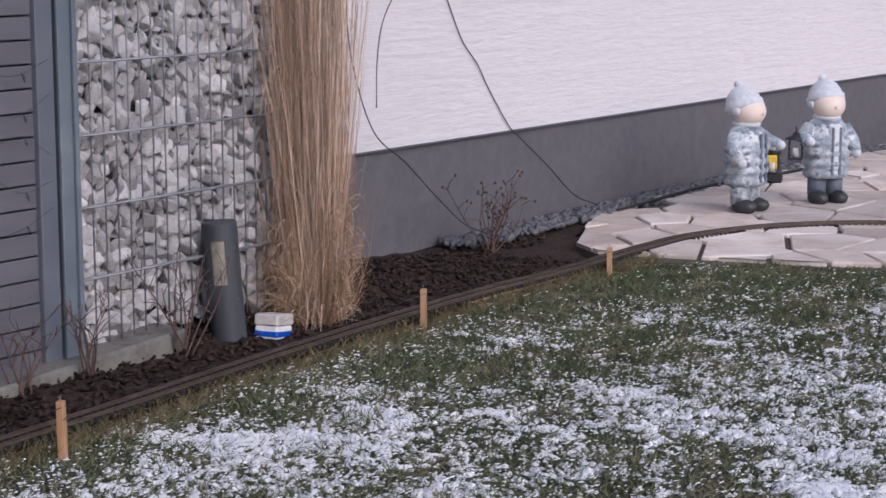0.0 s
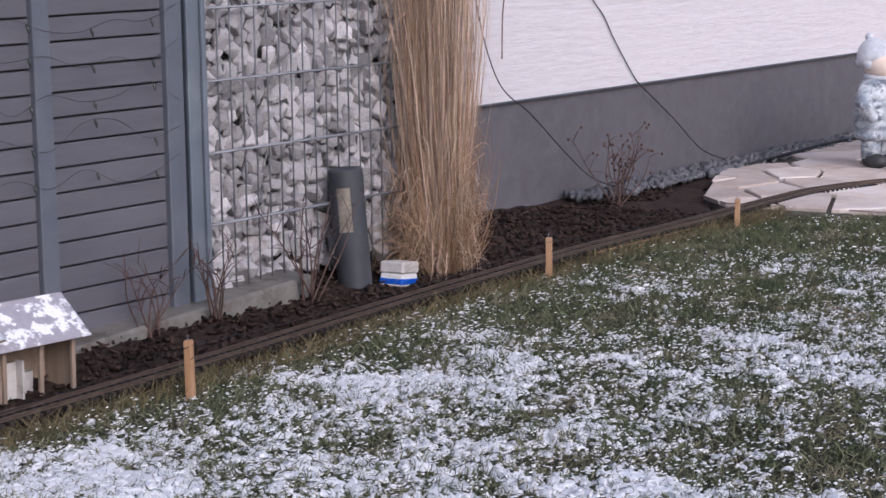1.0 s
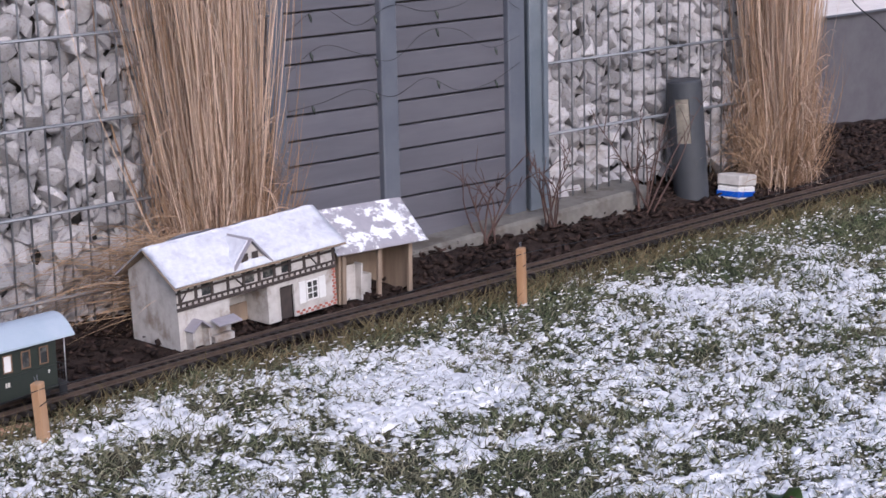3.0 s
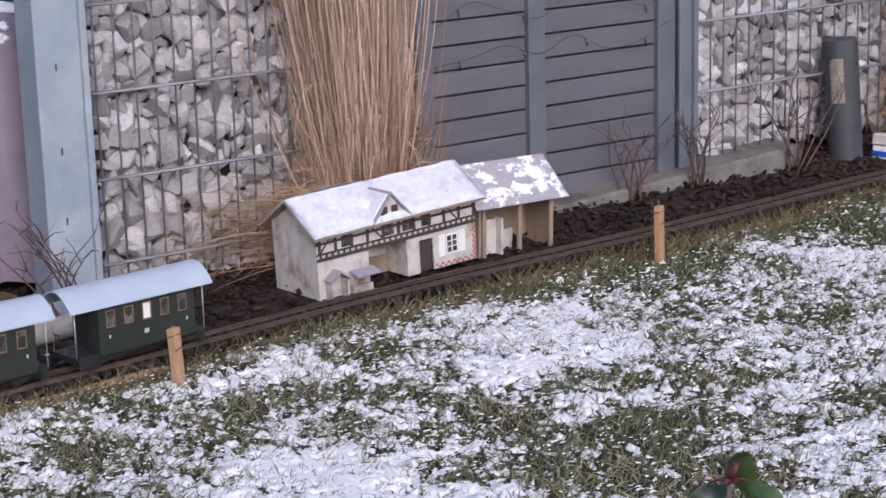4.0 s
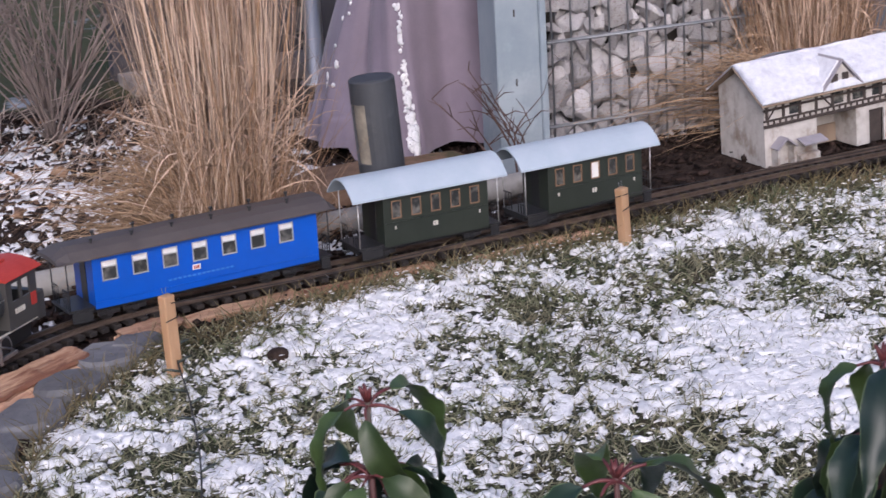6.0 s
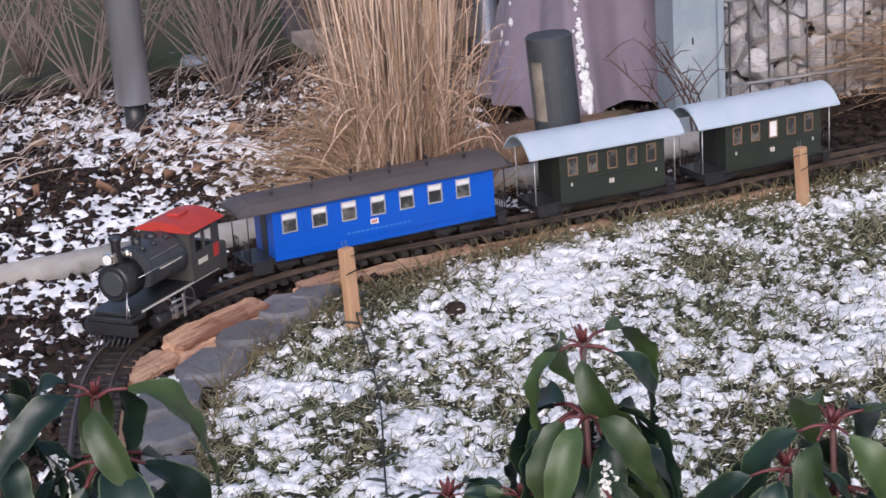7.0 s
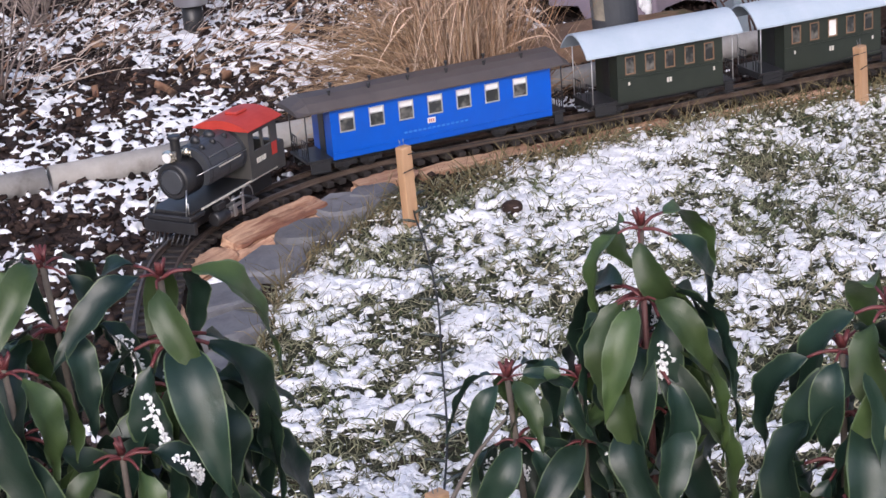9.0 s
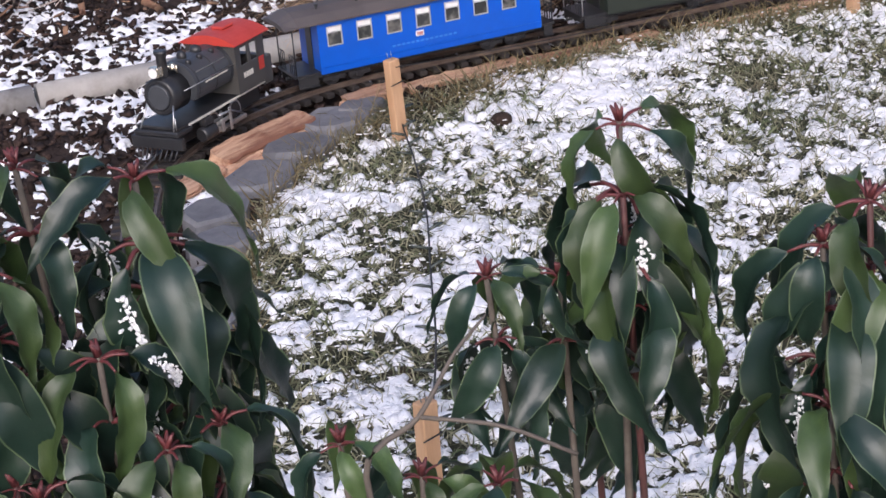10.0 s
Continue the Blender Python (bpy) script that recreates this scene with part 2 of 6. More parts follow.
# ---------------------------------------------------------------- ground
bm = bmesh.new()
for x0, x1, y0, y1 in ((-300, 300, -300, 300),):
    vs = [bm.verts.new(p) for p in ((x0, y0, -0.04), (x1, y0, -0.04), (x1, y1, -0.04), (x0, y1, -0.04))]
    bm.faces.new(vs)
tagged(part("ground", bm, M["far"]), "rough winter ground with dead grass and patches of snow", "ground", kind="structure")


def rough_sheet(name, x0, x1, y0, y1, step, inside, height, mat, label, category):
    xs, ys = np.arange(x0, x1 + step / 2, step), np.arange(y0, y1 + step / 2, step)
    gx, gy = np.meshgrid(xs, ys, indexing="ij")
    verts = [(x, y, height(x, y)) for x, y in zip(gx.ravel(), gy.ravel())]
    n = len(ys)
    faces = []
    for i in range(len(xs) - 1):
        for j in range(n - 1):
            if inside(xs[i] + step / 2, ys[j] + step / 2):
                faces.append((i * n + j, (i + 1) * n + j, (i + 1) * n + j + 1, i * n + j + 1))
    return tagged(mesh_part(name, verts, faces, mat, smooth=True), label, category, kind="structure")


def lawn_z(x, y):
    return 0.012 * noise.noise((x * 2.2, y * 2.2, 0)) + 0.006 * noise.noise((x * 9, y * 9, 3)) - 0.004


def in_lawn(x, y):
    return y < bed_edge(x) and x < patio_edge(y) and y > 0.1


rough_sheet("lawn_soil", -0.4, 7.0, 0.1, 3.75, 0.03, in_lawn, lawn_z, M["turf"], "short winter turf with brown soil between the blades", "lawn")


def bed_z(x, y):
    rise = np.clip((y - bed_edge(x) - 0.16) / 0.4, 0, 1) * np.interp(x, [0.5, 1.8, 3.7, 5, 6], [0.0, -0.01, 0.06, 0.06, 0.0])
    return 0.010 * noise.noise((x * 6, y * 6, 5)) + 0.012 * noise.noise((x * 16, y * 16, 8)) - 0.012 + rise


def in_bed(x, y):
    return y >= bed_edge(x) - 0.03 and (x < patio_edge(y) + 0.03 or y > 4.36)


rough_sheet("mulch_bed", -1.2, 9.0, 1.2, 5.4, 0.035, in_bed, bed_z, M["mulch"], "dark bark mulch bed along the wall", "planting bed")

# ---------------------------------------------------------------- house wall
bm = bmesh.new()
box(bm, 4.95, 16.0, HOUSE_Y, HOUSE_Y + 0.3, 0.41, 3.2)
tagged(part("wall_house", bm, M["plaster"]), "white rough-trowelled plaster house wall", "wall", kind="structure")
bm = bmesh.new()
box(bm, 4.96, 16.0, HOUSE_Y + 0.018, HOUSE_Y + 0.29, -0.1, 0.41)
tagged(part("plinth", bm, M["plinth"]), "smooth grey painted base of the house wall", "wall base", kind="structure")
bm = bmesh.new()
box(bm, 4.95, 16.0, HOUSE_Y - 0.004, HOUSE_Y + 0.02, 0.403, 0.410)
tagged(part("trim", bm, M["frame"]), "dark drip edge between plaster and base", "trim", kind="structure")

# ---------------------------------------------------------------- gabion walls
rng = random.Random(5)


def stone_mesh(k):
    r = random.Random(100 + k)
    bm = bmesh.new()
    for _ in range(14):
        v = Vector((r.gauss(0, 1), r.gauss(0, 1), r.gauss(0, 1))).normalized()
        bm.verts.new((v.x * 0.5, v.y * 0.42, v.z * 0.5))
    bmesh.ops.convex_hull(bm, input=bm.verts)
    loose = [v for v in bm.verts if not v.link_faces]
    bmesh.ops.delete(bm, geom=loose, context="VERTS")
    bmesh.ops.bevel(bm, geom=list(bm.edges), offset=0.03, segments=1, affect="EDGES", clamp_overlap=True)
    fix(bm)
    me = bpy.data.meshes.new("stone")
    bm.to_mesh(me)
    bm.free()
    me.materials.append(M["stone"])
    return me


STONES = [stone_mesh(k) for k in range(14)]


def gabion(name, x0, x1, z0, z1, zwire, single, label):
    """A wire cage full of broken stones; the lower part's stones stand singly."""
    # dark core block: shade between the stones is put into its colour
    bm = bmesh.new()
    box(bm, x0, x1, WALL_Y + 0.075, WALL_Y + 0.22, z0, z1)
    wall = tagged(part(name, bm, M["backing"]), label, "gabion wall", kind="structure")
    spots = []
    size = 0.054
    z, row = z0 + 0.02, 0
    while z < z1:
        x = x0 + rng.uniform(0, 0.03)
        while x < x1 - 0.01:
            w = size * rng.uniform(0.65, 1.35)
            spots.append((x + w / 2, z + rng.uniform(-0.014, 0.014), w))
            x += w * 0.86
        z += size * 0.80
        row += 1
    joined_v, joined_f = [], []
    for x, z, w in list(spots):
        me = STONES[rng.randrange(len(STONES))]
        m = pose(x + 0.026, WALL_Y + 0.072, z + 0.02, rng.uniform(0, 360), rng.uniform(0, 360), rng.uniform(0, 360)) @ Matrix.Diagonal((w * 1.3, w * 0.9, w * 1.2, 1))
        n = len(joined_v)
        joined_v += [tuple(m @ v.co) for v in me.vertices]
        joined_f += [tuple(n + i for i in p.vertices) for p in me.polygons]
    left = 290
    for x, z, w in spots:
        me = STONES[rng.randrange(len(STONES))]
        sz = w * rng.uniform(0.95, 1.25)
        m = pose(x, WALL_Y + 0.042 + rng.uniform(-0.008, 0.016), z, rng.uniform(0, 360), rng.uniform(0, 360), rng.uniform(0, 360)) @ Matrix.Diagonal((sz * 1.22, sz, sz * 1.05, 1))
        if single(x, z) and left > 0:
            left -= 1
            ob = new("stone", me)
            ob.parent = wall
            ob.matrix_basis = m
        else:
            n = len(joined_v)
            joined_v += [tuple(m @ v.co) for v in me.vertices]
            joined_f += [tuple(n + i for i in p.vertices) for p in me.polygons]
    rest = mesh_part("stone_fill", joined_v, joined_f, M["stone"], wall)
    rest["kind"] = "stuff"
    zs = zwire
    while zs > z0 + 0.02:
        zs -= 0.2
    zs += 0.2
    while zs < z1:
        bm = bmesh.new()
        for dy in (-0.018, -0.010):
            tube(bm, [(x0, WALL_Y + dy - 0.004, zs), (x1, WALL_Y + dy - 0.004, zs)], 0.0038, 6)
        part("cage_bar", bm, M["zinc"], wall)
        zs += 0.2
    x = x0 + 0.02
    while x < x1:
        bm = bmesh.new()
        tube(bm, [(x, WALL_Y - 0.008, z0), (x, WALL_Y - 0.008, z1)], 0.0027, 5)
        part("cage_rod", bm, M["zinc"], wall)
        x += 0.05
    return wall


gabion("wall_gabion_1", 3.702, 4.92, 0.06, 1.75, 0.265, lambda x, z: 0.25 < z < 0.85 and x < 4.75, "gabion wall of broken grey limestone behind a galvanised wire grid")
gabion("wall_gabion_2", 1.86, 2.76, -0.02, 1.75, 0.276, lambda x, z: 0.05 < z < 0.75, "gabion wall of pale broken limestone in a wire cage")

# posts that hold the cages
for name, x0, x1, y0, z0, lab in (("gabion_post", 1.722, 1.846, 3.955, -0.05, "broad galvanised steel post of the gabion wall"),
                                  ("gabion_post", 3.632, 3.694, 3.965, 0.03, "blue-grey galvanised steel post beside the fence panel")):
    post = thing(name, pose(0, 0, 0), lab, "post", "wall posts")
    bm = bmesh.new()
    box(bm, x0, x1, y0, y0 + 0.012, z0, 1.9, 0.002)
    pm = M["post"] if x0 < 3 else M["post_dark"]
    part("flange", bm, pm, post)
    bm = bmesh.new()
    box(bm, x1 - 0.018, x1 - 0.002, y0 - 0.012, y0 - 0.0005, z0, 1.9, 0.002)
    part("edge_rib", bm, pm, post)
    bm = bmesh.new()
    box(bm, x0 + 0.01, x1 - 0.01, y0 + 0.0125, y0 + 0.12, z0, 1.9, 0.002)
    part("web", bm, pm, post)
    for z in (0.20, 0.36, 0.55, 0.78):
        # slots are thin dark plates, the shade of a hole in their colour
        bm = bmesh.new()
        box(bm, x0 + 0.045, x0 + 0.049, y0 - 0.0015, y0 - 0.0003, z - 0.008, z + 0.008)
        part("slot", bm, M["backing"], post)

# ---------------------------------------------------------------- fence panel of slats
fence = thing("garden_fence", pose(0, 0, 0), "grey painted fence panel of broad horizontal slats", "fence")
PITCH = 0.0645
for x0, x1 in ((2.80, 3.118), (3.165, 3.570)):
    k = 0
    z = 0.352 - 6 * PITCH
    while z < 1.75:
        bm = bmesh.new()
        box(bm, x0, x1, WALL_Y - 0.002, WALL_Y + 0.018, z + 0.0025, z + PITCH - 0.0025, 0.002)
        part("slat", bm, M["slat"], fence)
        z += PITCH
# dark sheet added behind the slats, coloured as the shade in their gaps
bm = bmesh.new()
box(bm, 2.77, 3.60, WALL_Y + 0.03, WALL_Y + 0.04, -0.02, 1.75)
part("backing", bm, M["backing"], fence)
for x0, x1 in ((2.755, 2.805), (3.113, 3.168), (3.565, 3.627)):
    bm = bmesh.new()
    box(bm, x0, x1, WALL_Y - 0.022, WALL_Y + 0.024, -0.02, 1.78, 0.003)
    part("upright", bm, M["frame"], fence)

# ---------------------------------------------------------------- concrete edging under the wall
bm = bmesh.new()
extrude(bm, [(3.905, -0.06), (3.905, -0.004), (3.915, 0.004), (4.06, 0.010), (4.06, -0.06)], 2.6, 4.05)
for v in bm.verts:
    v.co.z += np.interp(v.co.x, [1.86, 2.6, 3.7, 4.3], [-0.03, 0.0, 0.066, 0.085])
fix(bm)
tagged(part("wall_edging", bm, M["concrete"]), "weathered concrete edging at the foot of the wall", "kerb", kind="structure")
kerb = bez([(-0.9, 3.45, 0), (-0.3, 3.555, 0), (0.05, 3.600, 0), (0.27, 3.614, 0), (0.69, 3.665, 0), (1.15, 3.722, 0), (1.5, 3.768, 0), (1.9, 3.83, 0)], 6)
for k in range(6):
    a, b = kerb[7 * k], kerb[min(7 * k + 7, len(kerb) - 1)]
    mid, d = (a + b) / 2, b - a
    bm = bmesh.new()
    tube(bm, [(-d.length / 2 + 0.004, 0, 0), (d.length / 2 - 0.004, 0, 0)], 0.028, 12)
    ob = tagged(part("kerb_stone", bm, M["kerb"]), "rounded grey concrete bed edging, weathered", "kerb stone", "bed edging")
    ob.matrix_basis = pose(mid.x, mid.y, 0.006, 0, 0, math.degrees(math.atan2(d.y, d.x)))

# ---------------------------------------------------------------- garden railway track
track = thing("railway_track", pose(0, 0, 0), "narrow model railway track with brown ties and rails", "railway track")
bm = bmesh.new()
box(bm, -0.0075, 0.0075, -0.044, 0.044, 0.0, 0.010, 0.0015)
tie_mesh = bpy.data.meshes.new("tie")
bm.to_mesh(tie_mesh)
bm.free()
tie_mesh.materials.append(M["tie"])
tv, tf = [], []
s, count = 0.02, 0
while s < TRACK_LEN[-1]:
    p, d = on_track(s)
    m = pose(p.x, p.y, TRACK_Z, 0, 0, math.degrees(math.atan2(d.y, d.x)))
    if s < 8.4 and count < 295:
        ob = new("tie", tie_mesh)
        ob.parent = track
        ob.matrix_basis = m
        count += 1
    else:
        n = len(tv)
        tv += [tuple(m @ v.co) for v in tie_mesh.vertices]
        tf += [tuple(n + i for i in f.vertices) for f in tie_mesh.polygons]
    s += 0.0285
rest = mesh_part("tie_rest", tv, tf, M["tie"], track)
rest["kind"] = "stuff"
RAIL = [(-0.0045, 0.0), (-0.0045, 0.0012), (-0.001, 0.0022), (-0.001, 0.0062), (-0.0022, 0.0074), (-0.0022, 0.0090), (0.0022, 0.0090), (0.0022, 0.0074), (0.001, 0.0062), (0.001, 0.0022), (0.0045, 0.0012), (0.0045, 0.0)]
for side in (-0.0235, 0.0235):
    bm = bmesh.new()
    rings = []
    for i, p in enumerate(TRACK):
        d = (TRACK[min(i + 1, len(TRACK) - 1)] - TRACK[max(i - 1, 0)]).normalized()
        nrm = Vector((-d.y, d.x, 0))
        rings.append([bm.verts.new(p + nrm * (side + y) + Vector((0, 0, TRACK_Z + 0.0095 + z))) for y, z in RAIL])
    for a, b in zip(rings, rings[1:]):
        for k in range(12):
            bm.faces.new((a[k], a[(k + 1) % 12], b[(k + 1) % 12], b[k]))
    part("rail", fix(bm), M["rail"], track)
RAIL_TOP = TRACK_Z + 0.0185

# ---------------------------------------------------------------- more materials
M["black"] = material("black_paint", (0.016, 0.016, 0.018), (0.024, 0.024, 0.026), rough=0.4, scale=40)
M["tank"] = material("dark_grey_paint", (0.040, 0.043, 0.050), (0.052, 0.055, 0.062), rough=0.38, scale=40)
M["cab"] = material("grey_brown_paint", (0.050, 0.048, 0.046), (0.060, 0.058, 0.055), rough=0.45, scale=40)
M["red"] = material("red_roof", (0.45, 0.045, 0.03), (0.38, 0.035, 0.025), rough=0.5, scale=30)
M["silver"] = material("silver_rod", (0.55, 0.55, 0.55), (0.45, 0.45, 0.45), rough=0.3, metal=0.9, scale=50)
M["brass"] = material("headlamp_metal", (0.75, 0.68, 0.55), rough=0.25, metal=0.9, scale=50)
M["cream"] = material("pale_lettering", (0.65, 0.62, 0.55), rough=0.6, scale=50)
M["blue"] = material("bright_blue_paint", (0.004, 0.085, 0.50), (0.004, 0.075, 0.44), rough=0.35, scale=15)
M["coach_roof"] = material("brown_grey_roof", (0.065, 0.055, 0.055), (0.085, 0.072, 0.070), rough=0.6, scale=20)
M["green"] = material("dark_green_paint", (0.020, 0.026, 0.020), (0.027, 0.033, 0.026), rough=0.4, scale=15)
M["grey_roof"] = material("light_grey_roof", (0.36, 0.43, 0.50), (0.42, 0.48, 0.55), rough=0.4, scale=12)
M["brown"] = material("brown_window_frame", (0.20, 0.12, 0.07), rough=0.6, scale=40)
M["alu"] = material("window_frame_metal", (0.6, 0.6, 0.6), rough=0.4, metal=0.6, scale=40)
M["pane"] = material("dull_pane", (0.035, 0.037, 0.037), (0.20, 0.19, 0.17), rough=0.10, scale=40, detail=2, mix=(0.45, 0.75))
M["white"] = material("white_paint", (0.75, 0.74, 0.73), (0.66, 0.65, 0.63), rough=0.6, scale=20)
M["model_wall"] = material("weathered_white_model_wall", (0.54, 0.515, 0.49), (0.40, 0.37, 0.345), rough=0.85, scale=26, spots=(0.25, 0.19, 0.145), spot_scale=13, spot_mix=(0.52, 0.72), bump=0.001)
M["timber"] = material("dark_timber", (0.035, 0.028, 0.025), (0.06, 0.045, 0.04), rough=0.8, scale=40)
M["model_brick"] = material("model_brick", (0.42, 0.13, 0.09), (0.32, 0.10, 0.07), rough=0.8, scale=30)
M["model_wood"] = material("pale_model_wood", (0.30, 0.225, 0.165), (0.215, 0.16, 0.12), rough=0.8, scale=30, stretch=(1, 1, 0.2))
M["model_roof"] = material("grey_model_roof", (0.27, 0.25, 0.28), (0.33, 0.31, 0.34), rough=0.8, scale=30)
M["frosted_roof"] = material("frosted_model_roof", (0.30, 0.285, 0.32), (0.36, 0.34, 0.375), rough=0.85, scale=30, spots=(0.80, 0.80, 0.83), spot_scale=17, spot_mix=(0.525, 0.575), bump=0.002, bump_scale=40)
M["lamp_body"] = material("anthracite_lamp_housing", (0.042, 0.046, 0.054), (0.055, 0.059, 0.068), rough=0.55, scale=12, spots=(0.075, 0.078, 0.085), spot_scale=9)
M["lamp_glass"] = material("frosted_lamp_glass", (0.17, 0.155, 0.13), (0.36, 0.32, 0.26), rough=0.2, scale=18)
M["steel"] = material("brushed_steel", (0.42, 0.42, 0.44), (0.5, 0.5, 0.52), rough=0.35, metal=0.85, scale=20, stretch=(1, 1, 0.1))
M["tarp"] = material("mauve_cover_cloth", (0.19, 0.155, 0.20), (0.235, 0.195, 0.245), rough=0.75, scale=6, bump=0.006, bump_scale=5, sheen=0.2)
M["coat"] = material("glazed_grey_coat", (0.24, 0.28, 0.33), (0.62, 0.65, 0.68), rough=0.42, scale=16, spots=(0.12, 0.14, 0.175), spot_scale=15, spot_mix=(0.50, 0.62), mix=(0.42, 0.58))
M["skin"] = material("painted_face", (0.72, 0.62, 0.54), (0.68, 0.56, 0.48), rough=0.5, scale=20)
M["hat"] = material("pale_knit_hat", (0.62, 0.63, 0.66), (0.48, 0.50, 0.55), rough=0.7, scale=40, bump=0.001)
M["slate_blue"] = material("slate_blue_trim", (0.10, 0.12, 0.16), (0.14, 0.16, 0.20), rough=0.6, scale=20)
M["boot"] = material("dark_boot", (0.025, 0.024, 0.026), (0.04, 0.038, 0.04), rough=0.5, scale=20)
M["yellow"] = material("yellow_plastic", (0.75, 0.50, 0.03), rough=0.45, scale=20)
M["dead_leaf"] = material("dead_leaf", (0.13, 0.065, 0.04), (0.20, 0.12, 0.07), rough=0.8, scale=20, island=0.5)
M["rust"] = material("dull_red_wall", (0.20, 0.075, 0.055), (0.14, 0.055, 0.045), rough=0.9, scale=8, spots=(0.10, 0.07, 0.06), spot_scale=3)
M["cable"] = material("black_cable", (0.012, 0.012, 0.013), rough=0.5, scale=20)
M["bulb"] = material("dim_bulb", (0.05, 0.06, 0.05), rough=0.2, scale=20)


def blob(bm, c, r, mat=0, sub=2, rot=None):
    m = Matrix.LocRotScale(c, Euler(rot) if rot else None, r)
    n = len(bm.verts)
    res = bmesh.ops.create_icosphere(bm, subdivisions=sub, radius=1.0, matrix=m)
    for v in res["verts"]:
        for f in v.link_faces:
            f.material_index, f.smooth = mat, True


def lathe(bm, c, profile, n=16, mat=0, sx=1.0, sy=1.0, wave=None, smooth=True):
    """Rings of (radius, z) round the point c."""
    rings = []
    for r, z in profile:
        rings.append([bm.verts.new((c[0] + sx * r * (wave(a, z) if wave else 1) * math.cos(a), c[1] + sy * r * (wave(a, z) if wave else 1) * math.sin(a), c[2] + z))
                      for a in (2 * math.pi * k / n for k in range(n))])
    for a, b in zip(rings, rings[1:]):
        for k in range(n):
            f = bm.faces.new((a[k], a[(k + 1) % n], b[(k + 1) % n], b[k]))
            f.material_index, f.smooth = mat, smooth
    bm.faces.new(rings[0][::-1]).material_index = mat
    bm.faces.new(rings[-1]).material_index = mat


# ---------------------------------------------------------------- the train
TRAIN_S = TRACK_LEN[int(np.argmin(np.hypot(TX - 0.275, TY - 3.09)))]


def car_pose(front, length):
    a, _ = on_track(TRAIN_S + front + 0.2 * length)
    b, _ = on_track(TRAIN_S + front + 0.8 * length)
    c, d = (a + b) / 2, b - a
    return pose(c.x, c.y, RAIL_TOP, 0, 0, math.degrees(math.atan2(d.y, d.x)))


def wheel(parent, x, y, r, spokes=False):
    bm = bmesh.new()
    s = 1 if y > 0 else -1
    tube(bm, [(x, y, r), (x, y - s * 0.004, r)], [r, r], 18)
    tube(bm, [(x, y - s * 0.004, r), (x, y - s * 0.006, r)], [r + 0.0022] * 2, 18)
    w = part("wheel", fix(bm), M["black"], parent)
    if spokes:
        bm = bmesh.new()
        tube(bm, [(x, y + s * 0.001, r), (x, y + s * 0.0018, r)], [r * 0.93, r * 0.93], 18)
        part("tyre", fix(bm), M["silver"], w)
        bm = bmesh.new()
        tube(bm, [(x, y + s * 0.0018, r), (x, y + s * 0.0025, r)], [r * 0.74, r * 0.74], 16)
        part("wheel_centre", fix(bm), M["black"], w)


loco = thing("steam_locomotive", car_pose(-0.048, 0.33) @ Matrix.Diagonal((0.94, 1.12, 1.12, 1)), "dark grey model steam locomotive with a red cab roof", "model locomotive")
X0 = -0.165
bm = bmesh.new()
box(bm, X0 + 0.02, 0.155, -0.038, 0.038, 0.034, 0.039, 0.001)
part("footplate", bm, M["black"], loco)
for y in (-0.0388, 0.0388):
    bm = bmesh.new()
    box(bm, X0 + 0.05, 0.155, y - 0.0006, y + 0.0006, 0.0345, 0.0375)
    part("edge_line", bm, M["cream"], loco)
bm = bmesh.new()
box(bm, X0 + 0.03, 0.15, -0.018, 0.018, 0.012, 0.046, 0.002)
part("chassis", bm, M["black"], loco)
bm = bmesh.new()
tube(bm, [(X0 + 0.036, 0, 0.079), (X0 + 0.040, 0, 0.079), (X0 + 0.088, 0, 0.079)], [0.026, 0.029, 0.029], 28)
smoke = part("smokebox", fix(bm), M["black"], loco)
bm = bmesh.new()
tube(bm, [(X0 + 0.0335, 0, 0.079), (X0 + 0.0362, 0, 0.079)], [0.018, 0.021], 24)
part("smokebox_door", fix(bm), M["tank"], smoke)
bm = bmesh.new()
prof = [(math.cos(a) * 0.040, 0.083 + math.sin(a) * 0.037) for a in np.linspace(-0.55, math.pi + 0.55, 22)]
extrude(bm, prof, X0 + 0.086, X0 + 0.205, smooth=False)
tank = part("saddle_tank", fix(bm), M["tank"], loco)
bm = bmesh.new()
for k in range(9):
    box(bm, X0 + 0.115 + k * 0.008, X0 + 0.120 + k * 0.008, -0.0412, -0.0400, 0.0845, 0.0868)
part("lettering", bm, M["cream"], tank)
for x in (0.095, 0.15, 0.196):
    bm = bmesh.new()
    pr = [(math.cos(a) * 0.0406, 0.083 + math.sin(a) * 0.0376) for a in np.linspace(-0.5, math.pi + 0.5, 20)]
    extrude(bm, pr, X0 + x, X0 + x + 0.002)
    part("tank_band", fix(bm), M["black"], tank)
bm = bmesh.new()
lathe(bm, (X0 + 0.058, 0, 0.100), [(0.0095, 0), (0.0085, 0.01), (0.008, 0.038), (0.0105, 0.041), (0.0105, 0.046), (0.007, 0.0462)], 16)
part("chimney", fix(bm), M["black"], loco)
for x, r, h in ((0.118, 0.008, 0.012), (0.162, 0.010, 0.010)):
    bm = bmesh.new()
    lathe(bm, (X0 + x, 0, 0.117), [(r, 0), (r, h * 0.6), (r * 0.6, h), (0.001, h + 0.002)], 14)
    part("dome", fix(bm), M["black"], loco)
bm = bmesh.new()
box(bm, X0 + 0.030, X0 + 0.046, -0.009, 0.009, 0.110, 0.126, 0.002)
lampbox = part("headlamp", bm, M["brass"], loco, "shiny metal headlamp")
bm = bmesh.new()
tube(bm, [(X0 + 0.028, 0, 0.118), (X0 + 0.0305, 0, 0.118)], [0.0075, 0.0075], 16)
part("lens", fix(bm), M["white"], lampbox)
bm = bmesh.new()
